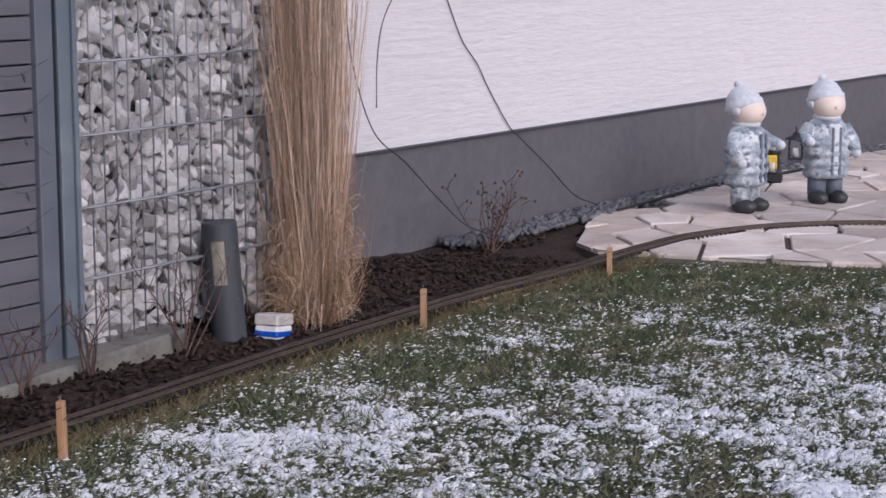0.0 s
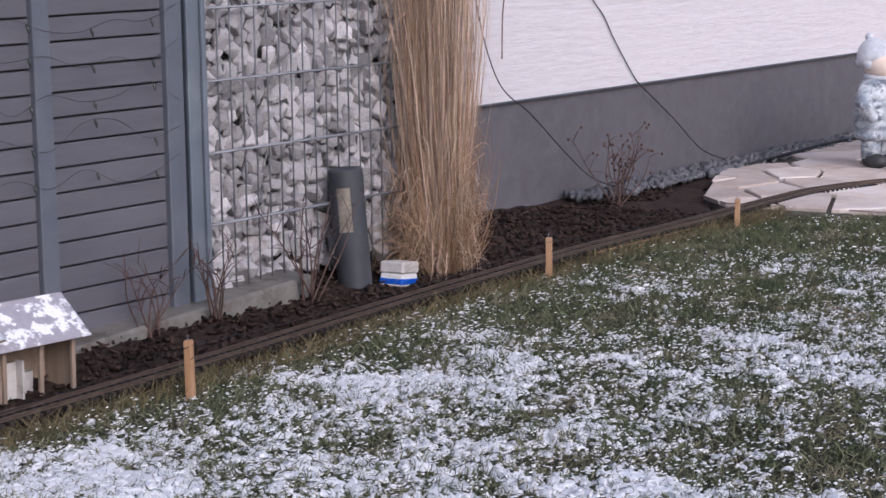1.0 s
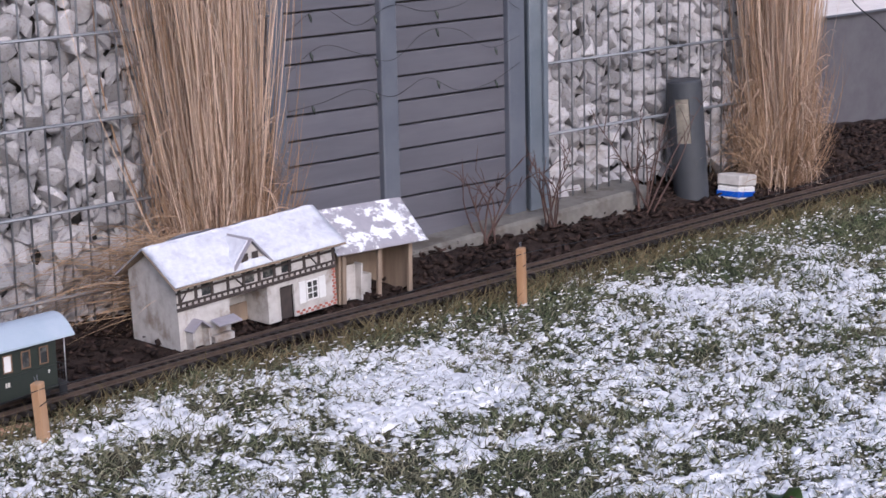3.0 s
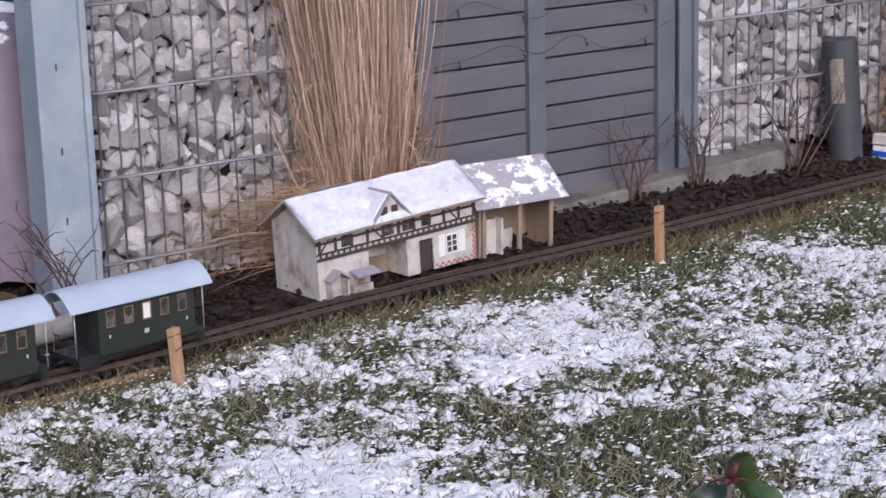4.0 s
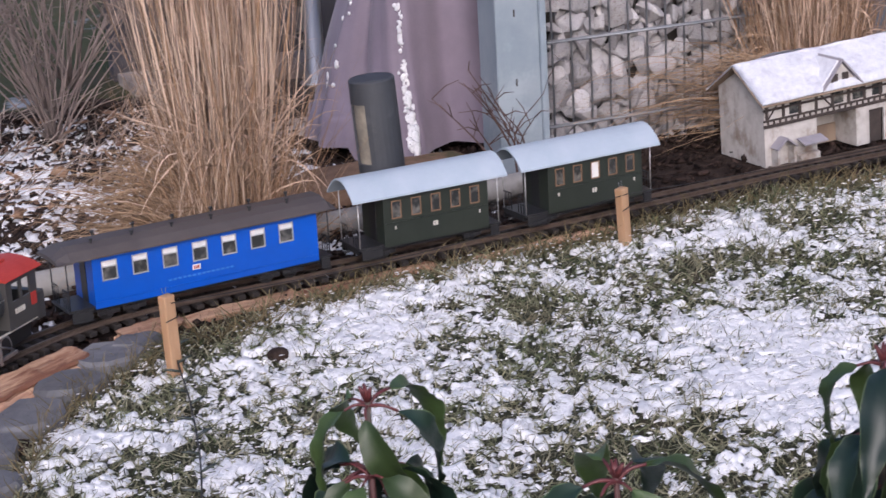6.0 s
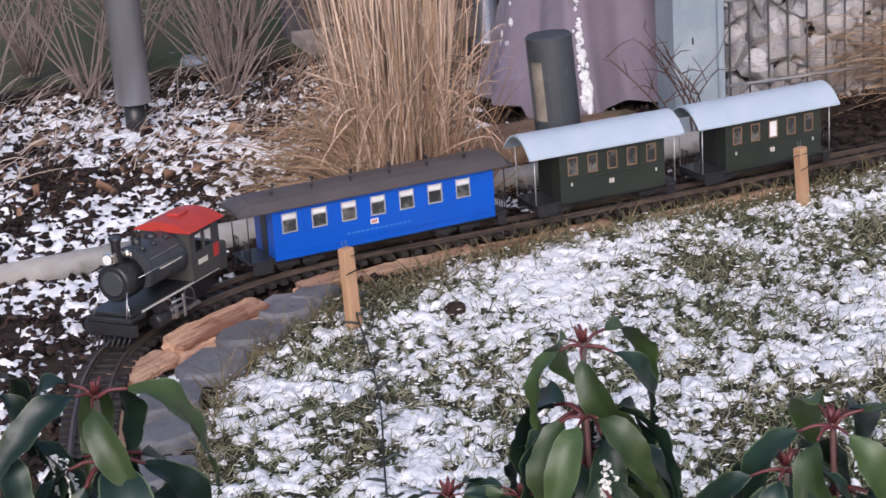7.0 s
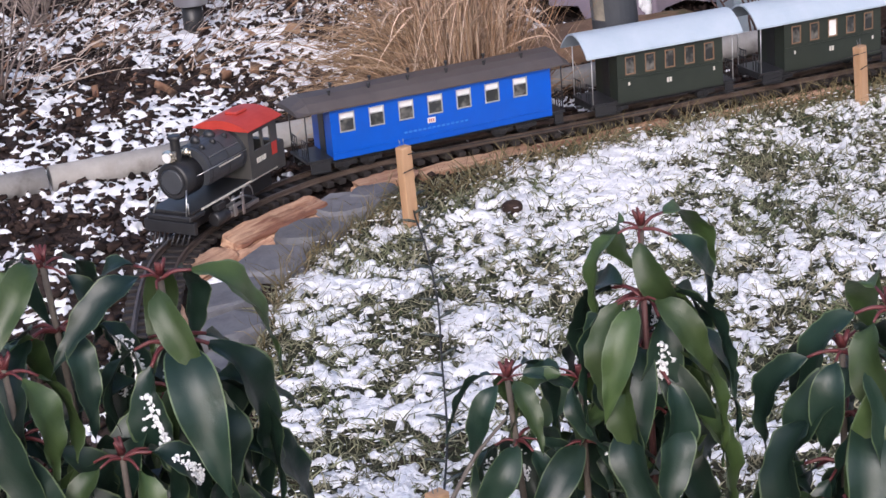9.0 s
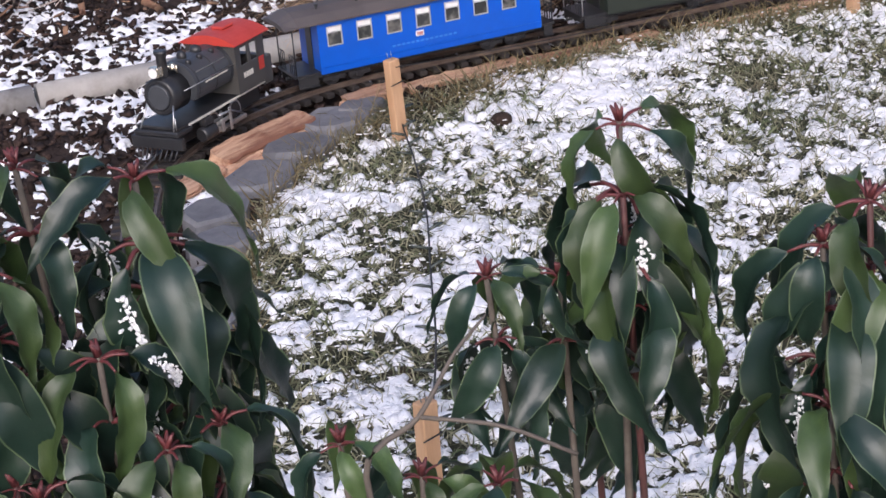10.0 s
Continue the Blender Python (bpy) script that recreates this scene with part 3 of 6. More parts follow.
lathe(bm, (X0 + 0.078, -0.006, 0.112), [(0.0065, 0), (0.0055, 0.004), (0.004, 0.009), (0.001, 0.011)], 14)
tube(bm, [(X0 + 0.078, -0.013, 0.106), (X0 + 0.078, -0.013, 0.119)], 0.0012, 6)
tube(bm, [(X0 + 0.078, 0.001, 0.106), (X0 + 0.078, 0.001, 0.119)], 0.0012, 6)
part("bell", fix(bm), M["brass"], loco, "polished bell on its bracket")
for x, y in ((0.106, -0.018), (0.140, -0.018), (0.178, -0.018)):
    bm = bmesh.new()
    lathe(bm, (X0 + x, y, 0.113), [(0.005, 0), (0.005, 0.006), (0.003, 0.008), (0.001, 0.0085)], 10)
    part("filler_cap", fix(bm), M["black"], tank)
bm = bmesh.new()
box(bm, X0 + 0.100, X0 + 0.190, -0.0345, -0.0335, 0.1035, 0.1050)
part("rib_line", bm, M["silver"], tank)
cabt, cabb = 0.120, 0.040
bm = bmesh.new()
for y in (-0.045, 0.042):
    box(bm, X0 + 0.205, X0 + 0.300, y, y + 0.003, cabb, 0.082)
    box(bm, X0 + 0.205, X0 + 0.300, y, y + 0.003, 0.110, cabt)
    for a, b in ((0.205, 0.222), (0.246, 0.254), (0.278, 0.300)):
        box(bm, X0 + a, X0 + b, y, y + 0.003, 0.082, 0.110)
box(bm, X0 + 0.2055, X0 + 0.2085, -0.042, 0.042, cabb, cabt)
box(bm, X0 + 0.296, X0 + 0.299, -0.042, 0.042, cabb, 0.080)
cab = part("cab", bm, M["cab"], loco)
bm = bmesh.new()
box(bm, X0 + 0.278, X0 + 0.294, -0.0462, -0.0452, 0.062, 0.082)
part("red_plate", bm, M["red"], cab, "red square plate")
bm = bmesh.new()
for k in range(4):
    box(bm, X0 + 0.226 + k * 0.008, X0 + 0.232 + k * 0.008, -0.0460, -0.0452, 0.062, 0.070)
part("number_bars", bm, M["cream"], cab)
bm = bmesh.new()
prof = [(y, 0.120 + 0.014 * (1 - (y / 0.052) ** 2)) for y in np.linspace(-0.052, 0.052, 13)] + [(0.052, 0.1185), (-0.052, 0.1185)]
extrude(bm, prof, X0 + 0.197, X0 + 0.310)
roof = part("roof", fix(bm), M["red"], loco, "matt red curved cab roof")
bm = bmesh.new()
box(bm, X0 + 0.235, X0 + 0.270, -0.012, 0.012, 0.133, 0.138, 0.002)
part("roof_hatch", bm, M["red"], roof)
bm = bmesh.new()
box(bm, X0 + 0.300, X0 + 0.330, -0.040, 0.040, 0.030, 0.075, 0.002)
part("bunker", bm, M["cab"], loco)
for x in (0.145, 0.215):
    for y in (-0.029, 0.029):
        wheel(loco, X0 + x, y * 0.84, 0.0215, True)
for y in (-0.040, 0.040):
    bm = bmesh.new()
    tube(bm, [(X0 + 0.080, y, 0.022), (X0 + 0.084, y, 0.022), (X0 + 0.116, y, 0.022), (X0 + 0.120, y, 0.022)], [0.009, 0.0115, 0.0115, 0.009], 18)
    part("cylinder", fix(bm), M["black"], loco)
    o = 1 if y > 0 else -1
    bm = bmesh.new()
    box(bm, X0 + 0.122, X0 + 0.168, *sorted((y + o * 0.004, y + o * 0.007)), 0.026, 0.032, 0.0008)
    box(bm, X0 + 0.158, X0 + 0.166, *sorted((y + o * 0.0075, y + o * 0.0095)), 0.010, 0.046, 0.0008)
    box(bm, X0 + 0.130, X0 + 0.140, *sorted((y + o * 0.0075, y + o * 0.0105)), 0.014, 0.034, 0.001)
    tube(bm, [(X0 + 0.124, y + o * 0.009, 0.042), (X0 + 0.162, y + o * 0.009, 0.040), (X0 + 0.200, y + o * 0.009, 0.026)], 0.0018, 6)
    part("valve_gear", fix(bm), M["silver"], loco)
    bm = bmesh.new()
    box(bm, X0 + 0.088, X0 + 0.114, y - 0.006, y + 0.006, 0.0345, 0.0445, 0.001)
    part("valve_chest", bm, M["black"], loco)
    bm = bmesh.new()
    box(bm, X0 + 0.118, X0 + 0.222, y - 0.0015 - 0.002 * (y < 0), y + 0.0015, 0.0125, 0.0185, 0.0006)
    part("side_rod", bm, M["silver"], loco)
    bm = bmesh.new()
    tube(bm, [(X0 + 0.116, y, 0.021), (X0 + 0.178, y * 1.10, 0.016)], 0.0022, 6)
    part("piston_rod", bm, M["silver"], loco)
    bm = bmesh.new()
    box(bm, X0 + 0.118, X0 + 0.150, y - 0.001, y + 0.001, 0.029, 0.034)
    box(bm, X0 + 0.144, X0 + 0.150, y - 0.0015, y + 0.0015, 0.016, 0.042)
    part("slide_bar", bm, M["silver"], loco)
    bm = bmesh.new()
    tube(bm, [(X0 + 0.05, y, 0.075 + 0.014), (X0 + 0.20, y * 1.08, 0.075 + 0.016)], 0.0007, 5)
    part("handrail", bm, M["silver"], loco)
bm = bmesh.new()
box(bm, X0 + 0.012, X0 + 0.022, -0.046, 0.046, 0.018, 0.036, 0.001)
beam = part("buffer_beam", bm, M["black"], loco)
for k in range(9):
    y = -0.036 + k * 0.009
    bm = bmesh.new()
    tube(bm, [(X0 + 0.014, y, 0.020), (X0 - 0.004 + 0.0006 * abs(k - 4) * 4, y * 0.9, 0.004)], 0.0016, 5)
    part("pilot_bar", bm, M["black"], beam)
for y in (-0.036, 0.036):
    bm = bmesh.new()
    tube(bm, [(X0 + 0.017, y, 0.036), (X0 + 0.017, y, 0.052)], 0.0012, 6)
    blob(bm, (X0 + 0.017, y, 0.053), (0.002, 0.002, 0.002), 0, 1)
    part("marker_post", bm, M["silver"], loco)


for o in loco.children:
    if o.name.split(".")[0] not in ("wheel", "cylinder", "valve_gear", "valve_chest", "side_rod", "piston_rod", "slide_bar", "chassis", "buffer_beam"):
        o.location.z += 0.012
bm = bmesh.new()
box(bm, X0 + 0.012, X0 + 0.06, -0.040, 0.040, 0.0365, 0.0455, 0.002)
part("front_deck", bm, M["black"], loco)
for y in (-0.030, 0.030):
    bm = bmesh.new()
    tube(bm, [(X0 + 0.018, y, 0.045), (X0 + 0.040, y * 0.75, 0.085)], 0.0014, 6)
    part("stay_rod", bm, M["silver"], loco)


def roof_profile(half, z, rise, edge=0.003):
    top = [(y, z + rise * (1 - (y / half) ** 2)) for y in np.linspace(-half, half, 15)]
    low = [(y, z - edge + rise * (1 - (y / half) ** 2)) for y in np.linspace(half, -half, 15)]
    return top + low


def coach_side(parent, x0, x1, y, z0, z1, wins, wz0, wz1, mat, frame_mat, inward, bar=False, blank=None):
    """One long side: a wall with real openings, and a frame and a pane in each."""
    bm = bmesh.new()
    t = 0.002 * inward
    ya, yb = min(y, y + t), max(y, y + t)
    box(bm, x0, x1, ya, yb, z0, wz0)
    box(bm, x0, x1, ya, yb, wz1, z1)
    xs = [x0] + [v for w in wins for v in w] + [x1]
    for a, b in zip(xs[::2], xs[1::2]):
        box(bm, a, b, ya, yb, wz0, wz1)
    side = part("side_wall", bm, mat, parent)
    for k, (a, b) in enumerate(wins):
        bm = bmesh.new()
        o = 0.0012 * -inward
        fa, fb = min(y + o, y + t), max(y + o, y + t)
        w = 0.0022
        for q in ((a, b, wz0, wz0 + w), (a, b, wz1 - w, wz1), (a, a + w, wz0 + w, wz1 - w), (b - w, b, wz0 + w, wz1 - w)):
            box(bm, q[0], q[1], fa, fb, q[2], q[3])
        if bar:
            box(bm, a + w, b - w, fa, fb, wz0 + 0.66 * (wz1 - wz0), wz0 + 0.66 * (wz1 - wz0) + w)
        win = part("window", bm, frame_mat, side)
        if bar:
            bm = bmesh.new()
            box(bm, a + w, b - w, *sorted((y + t * 0.2, y + t * 0.45)), wz0 + 0.72 * (wz1 - wz0), wz1 - w)
            part("blind", bm, M["white"], win)
        bm = bmesh.new()
        box(bm, a + 0.001, b - 0.001, min(y + t * 0.5, y + t * 0.8), max(y + t * 0.5, y + t * 0.8), wz0 + 0.001, wz1 - 0.001)
        part("pane", bm, M["white"] if blank == k else M["pane"], side)
    return side


def underframe(parent, half, axles, r=0.0155):
    bm = bmesh.new()
    box(bm, -half, half, -0.036, 0.036, 0.020, 0.029, 0.001)
    part("underframe", bm, M["black"], parent)
    for x in axles:
        for y in (-0.029, 0.029):
            wheel(parent, x, y * 0.9, r)
        for y in (-0.035, 0.035):
            bm = bmesh.new()
            box(bm, x - 0.022, x + 0.022, y - 0.003, y + 0.003, 0.012, 0.021, 0.001)
            box(bm, x - 0.006, x + 0.006, y - 0.0045, y + 0.0045, 0.010, 0.020, 0.001)
            part("axle_box", bm, M["black"], parent)
    for x in (-half, half):
        bm = bmesh.new()
        s = 1 if x > 0 else -1
        tube(bm, [(x, 0, 0.020), (x + s * 0.014, 0, 0.020)], 0.003, 8)
        part("coupling", bm, M["black"], parent)


def platform_end(parent, xin, xout, mat, rail_mat, z1):
    """An open end platform: floor, two posts, railing, steps."""
    s = 1 if xout > xin else -1
    bm = bmesh.new()
    box(bm, min(xin, xout), max(xin, xout), -0.044, 0.044, 0.0292, 0.0335)
    plat = part("platform", bm, M["black"], parent)
    xr = xout - s * 0.004
    for y in (-0.042, 0.042):
        bm = bmesh.new()
        tube(bm, [(xr, y, 0.0336), (xr, y, z1)], 0.0013, 6)
        part("platform_post", bm, rail_mat, plat)
        bm = bmesh.new()
        box(bm, min(xin, xout) + 0.006, max(xin, xout) - 0.006, y - 0.008 if y < 0 else y, y if y < 0 else y + 0.008, 0.010, 0.012)
        box(bm, min(xin, xout) + 0.006, max(xin, xout) - 0.006, y - 0.004 if y < 0 else y, y if y < 0 else y + 0.004, 0.012, 0.029)
        part("step", bm, M["black"], plat)
    for z in (0.052, 0.068):
        for ya, yb in ((-0.042, -0.013), (0.013, 0.042)):
            bm = bmesh.new()
            tube(bm, [(xr, ya, z), (xr, yb, z)], 0.0011, 5)
            part("railing", bm, M["black"], plat)
    for y in (-0.033, -0.023, -0.013, 0.013, 0.023, 0.033):
        bm = bmesh.new()
        tube(bm, [(xr, y, 0.0336), (xr, y, 0.068)], 0.0010, 5)
        part("baluster", bm, M["black"], plat)


def end_walls(parent, x0, x1, z0, z1, mat, rise=0.0, half=0.048):
    for x in (x0, x1):
        bm = bmesh.new()
        a, b = (x, x + 0.002) if x == x0 else (x - 0.002, x)
        prof = [(-half + 0.002, z0)] + [(y, z1 + rise * (1 - (y / 0.056) ** 2)) for y in np.linspace(-half + 0.002, half - 0.002, 11)] + [(half - 0.002, z0)]
        extrude(bm, prof, a, b)
        e = part("end_wall", fix(bm), mat, parent)
        bm = bmesh.new()
        c, d = (x - 0.0012, x - 0.0002) if x == x0 else (x + 0.0002, x + 0.0012)
        box(bm, c, d, -0.014, 0.014, z0 + 0.004, z1 - 0.012)
        part("end_door", bm, M["black"], e)


blue = thing("blue_passenger_coach", car_pose(0.340, 0.546), "bright blue model passenger coach with a brown-grey roof", "model coach", "coaches of the train")
underframe(blue, 0.25, (-0.185, -0.135, 0.135, 0.185))
wins = [(-0.195 + k * 0.0585, -0.195 + k * 0.0585 + 0.030) for k in range(7)]
for y, inw in ((-0.048, 1), (0.048, -1)):
    side = coach_side(blue, -0.212, 0.236, y, 0.029, 0.124, wins, 0.078, 0.115, M["blue"], M["alu"], inw, True)
    bm = bmesh.new()
    o = -inw
    ya, yb = sorted((y + o * 0.0003, y + o * 0.0012))
    box(bm, -0.212, 0.236, ya, yb, 0.040, 0.0412)
    part("waist_line", bm, M["blue"], side)
    bm = bmesh.new()
    box(bm, -0.022, -0.006, *sorted((y + o * 0.0004, y + o * 0.0011)), 0.063, 0.073)
    badge = part("badge", bm, M["white"], side, "small white badge with red bars")
    bm = bmesh.new()
    for k in range(3):
        box(bm, -0.0195 + k * 0.004, -0.0170 + k * 0.004, *sorted((y + o * 0.0013, y + o * 0.0018)), 0.065, 0.071)
    part("badge_bars", bm, M["red"], badge)
    bm = bmesh.new()
    for k in range(14):
        box(bm, -0.07 + k * 0.0095, -0.064 + k * 0.0095, *sorted((y + o * 0.0004, y + o * 0.0009)), 0.052, 0.0555)
    part("lettering_bars", bm, material("pale_blue_lettering", (0.05, 0.20, 0.62), rough=0.5), side)
end_walls(blue, -0.212, 0.236, 0.029, 0.124, M["blue"], 0.012)
platform_end(blue, -0.212, -0.262, M["blue"], M["black"], 0.126)
platform_end(blue, 0.236, 0.266, M["blue"], M["black"], 0.126)
bm = bmesh.new()
extrude(bm, [(-0.057, 0.124), (-0.057, 0.127), (-0.040, 0.139), (-0.018, 0.146), (0.018, 0.146), (0.040, 0.139), (0.057, 0.127), (0.057, 0.124)], -0.252, 0.262)
for x0, x1 in ((-0.276, -0.252), (0.262, 0.276)):
    n = len(bm.verts)
    outer, inner = (x0, x1) if x0 < 0 else (x1, x0)
    ring_a = [bm.verts.new((inner, y, z)) for y, z in ((-0.057, 0.124), (-0.057, 0.127), (-0.040, 0.139), (-0.018, 0.146), (0.018, 0.146), (0.040, 0.139), (0.057, 0.127), (0.057, 0.124))]
    ring_b = [bm.verts.new((outer, y, z)) for y, z in ((-0.055, 0.122), (-0.055, 0.1245), (-0.038, 0.129), (-0.016, 0.131), (0.016, 0.131), (0.038, 0.129), (0.055, 0.1245), (0.055, 0.122))]
    for k in range(8):
        bm.faces.new((ring_a[k], ring_a[(k + 1) % 8], ring_b[(k + 1) % 8], ring_b[k]))
    bm.faces.new(ring_b)
roof = part("roof", fix(bm), M["coach_roof"], blue, "brown-grey roof with small vents")
for k in range(6):
    for y in (-0.022, 0.022):
        bm = bmesh.new()
        x = -0.20 + k * 0.078 + (0.02 if y > 0 else 0)
        tube(bm, [(x, y, 0.143), (x, y, 0.150)], 0.0022, 8)
        tube(bm, [(x, y, 0.150), (x, y, 0.154)], 0.0038, 8)
        part("roof_vent", bm, M["black"], roof)


def green_coach(front, blank, label):
    car = thing("green_passenger_coach", car_pose(front, 0.37) @ Matrix.Diagonal((0.90, 1, 1, 1)), label, "model coach", "coaches of the train")
    underframe(car, 0.172, (-0.105, 0.105))
    wins = [(-0.093 + k * 0.0475, -0.093 + k * 0.0475 + 0.024) for k in range(5)]
    for y, inw in ((-0.048, 1), (0.048, -1)):
        side = coach_side(car, -0.112, 0.142, y, 0.029, 0.130, wins, 0.082, 0.118, M["green"], M["brown"], inw, False, blank)
        o = -inw
        for z in (0.074, 0.124):
            bm = bmesh.new()
            box(bm, -0.112, 0.142, *sorted((y + o * 0.0003, y + o * 0.0014)), z, z + 0.0015)
            part("moulding", bm, M["green"], side)
        bm = bmesh.new()
        box(bm, 0.005, 0.010, *sorted((y + o * 0.0004, y + o * 0.001)), 0.054, 0.063)
        box(bm, 0.0115, 0.0165, *sorted((y + o * 0.0004, y + o * 0.001)), 0.054, 0.063)
        box(bm, -0.087, -0.083, *sorted((y + o * 0.0004, y + o * 0.001)), 0.061, 0.068)
        box(bm, 0.118, 0.122, *sorted((y + o * 0.0004, y + o * 0.001)), 0.061, 0.068)
        part("lettering_bars", bm, M["cream"], side)
    end_walls(car, -0.112, 0.142, 0.029, 0.130, M["green"], 0.028)
    platform_end(car, -0.112, -0.172, M["green"], M["alu"], 0.132)
    platform_end(car, 0.142, 0.174, M["green"], M["alu"], 0.132)
    bm = bmesh.new()
    extrude(bm, roof_profile(0.058, 0.131, 0.036, 0.004), -0.187, 0.187)
    roof = part("roof", fix(bm), M["grey_roof"], car, "light grey arched roof")
    return car


green_coach(0.905, None, "dark green model coach with an arched light grey roof")
green_coach(1.272, 2, "dark green model coach with one white blanked window")

# ---------------------------------------------------------------- model station house behind the track
station = thing("model_station_house", pose(2.232, 3.638, -0.004, 0, -2.2, 4.0) @ Matrix.Diagonal((0.94, 0.86, 0.97, 1)), "weathered white half-timbered model station with snow on its roof", "model house")
L, D, E, R = 0.50, 0.20, 0.168, 0.228
bm = bmesh.new()
box(bm, 0, 0.155, 0, 0.006, 0, 0.095)
box(bm, 0.275, 0.315, 0, 0.006, 0, 0.095)
box(bm, 0.36, L, 0, 0.006, 0, 0.095)
box(bm, 0.315, 0.36, 0, 0.006, 0.082, 0.095)
box(bm, 0, L, 0, 0.006, 0.095, E)
part("front_wall", bm, M["model_wall"], station)
bm = bmesh.new()
for x in (0, L - 0.006):
    extrude(bm, [(0.006, 0), (0.006, E), (D / 2, R - 0.006), (D, E), (D, 0)], x, x + 0.006)
box(bm, 0.006, L - 0.006, D - 0.006, D, 0, E)
box(bm, 0.15, 0.156, 0.006, 0.1, 0, 0.095)
box(bm, 0.275, 0.281, 0.006, 0.1, 0, 0.095)
box(bm, 0.156, 0.275, 0.095, 0.1, 0, 0.095)
part("wall", fix(bm), M["model_wall"], station)
bm = bmesh.new()
box(bm, 0.156, 0.275, 0.090, 0.0945, 0, 0.045)
part("bench_panel", bm, M["model_wood"], station)
bm = bmesh.new()
box(bm, 0.317, 0.358, 0.008, 0.012, 0.0, 0.081)
part("door", bm, M["timber"], station, "dark brown open doorway")
for z, h in ((0.094, 0.0075), (0.109, 0.0045), (0.134, 0.005), (0.157, 0.008)):
    bm = bmesh.new()
    box(bm, -0.002, L + 0.002, -0.004, -0.0003, z, z + h)
    part("timber_beam", bm, M["timber"], station)
for k in range(11):
    x = 0.004 + k * (L - 0.012) / 10
    bm = bmesh.new()
    box(bm, x, x + 0.0075, -0.0035, -0.0004, 0.1136, 0.1578)
    part("timber_stud", bm, M["timber"], station)
for k in range(28):
    x = 0.008 + k * (L - 0.02) / 27
    bm = bmesh.new()
    box(bm, x, x + 0.005, -0.0033, -0.0005, 0.1018, 0.1088)
    part("timber_block", bm, M["timber"], station)
for x0, x1 in ((0.01, 0.05), (0.20, 0.155), (0.44, 0.40)):
    bm = bmesh.new()
    a, b = Vector((x0, -0.002, 0.1138)), Vector((x1, -0.002, 0.1576))
    tube(bm, [a, b], 0.0022, 4)
    part("timber_brace", bm, M["timber"], station)
for wx in (0.075, 0.205, 0.265, 0.325):
    bm = bmesh.new()
    box(bm, wx, wx + 0.032, -0.0008, -0.0001, 0.116, 0.156)
    part("upper_window", bm, M["pane"], station)
bm = bmesh.new()
for q in ((0.400, 0.440, 0.030, 0.034), (0.400, 0.440, 0.076, 0.080), (0.400, 0.404, 0.034, 0.076), (0.436, 0.440, 0.034, 0.076), (0.4185, 0.4215, 0.034, 0.076), (0.404, 0.4185, 0.047, 0.049), (0.404, 0.4185, 0.061, 0.063), (0.4215, 0.436, 0.047, 0.049), (0.4215, 0.436, 0.061, 0.063)):
    box(bm, q[0], q[1], -0.003, 0.0, q[2], q[3])
win = part("window", bm, M["white"], station)
bm = bmesh.new()
box(bm, 0.404, 0.436, -0.0012, -0.0002, 0.034, 0.076)
part("pane", bm, M["pane"], win)
for x in (0.376, 0.442):
    bm = bmesh.new()
    box(bm, x, x + 0.022, -0.003, -0.0003, 0.028, 0.082, 0.0006)
    part("shutter", bm, M["white"], station)
for k in range(26):
    bm = bmesh.new()
    if k < 13:
        x0, z0 = L - 0.012 + 0.004 * (k % 2), 0.002 + 0.0072 * k
    else:
        x0, z0 = 0.365 + 0.0095 * (k - 13), 0.002 + 0.006 * (k % 2)
    box(bm, x0, x0 + 0.008, -0.0022, -0.0003, z0, z0 + 0.0048)
    part("brick", bm, M["model_brick"], station)
# small porch at the end
bm = bmesh.new()
box(bm, 0.018, 0.024, -0.030, -0.0003, 0, 0.045)
porch = part("porch", bm, M["model_wall"], station)
bm = bmesh.new()
box(bm, 0.066, 0.072, -0.030, -0.0003, 0, 0.045)
part("porch_side", bm, M["model_wall"], porch)
bm = bmesh.new()
box(bm, 0.09, 0.15, -0.022, -0.0003, 0, 0.018, 0.002)
part("step", bm, M["model_wall"], station)
for s in (1, -1):
    bm = bmesh.new()
    box(bm, 0, 0.036, -0.036, 0.0, 0, 0.004, m=pose(0.045, 0, 0.066, 0, 38 * s, 0) if s > 0 else pose(0.045, 0, 0.066, 0, 38, 0) @ Matrix.Identity(4))
    if s < 0:
        for v in bm.verts:
            v.co.x = 0.09 - v.co.x
    part("porch_roof", fix(bm), M["model_roof"], porch)
bm = bmesh.new()
box(bm, 0.085, 0.155, -0.040, -0.002, 0.048, 0.053, 0.001, m=pose(0, 0, 0.008, 14, 0, 0))
part("canopy", fix(bm), M["model_roof"], station)


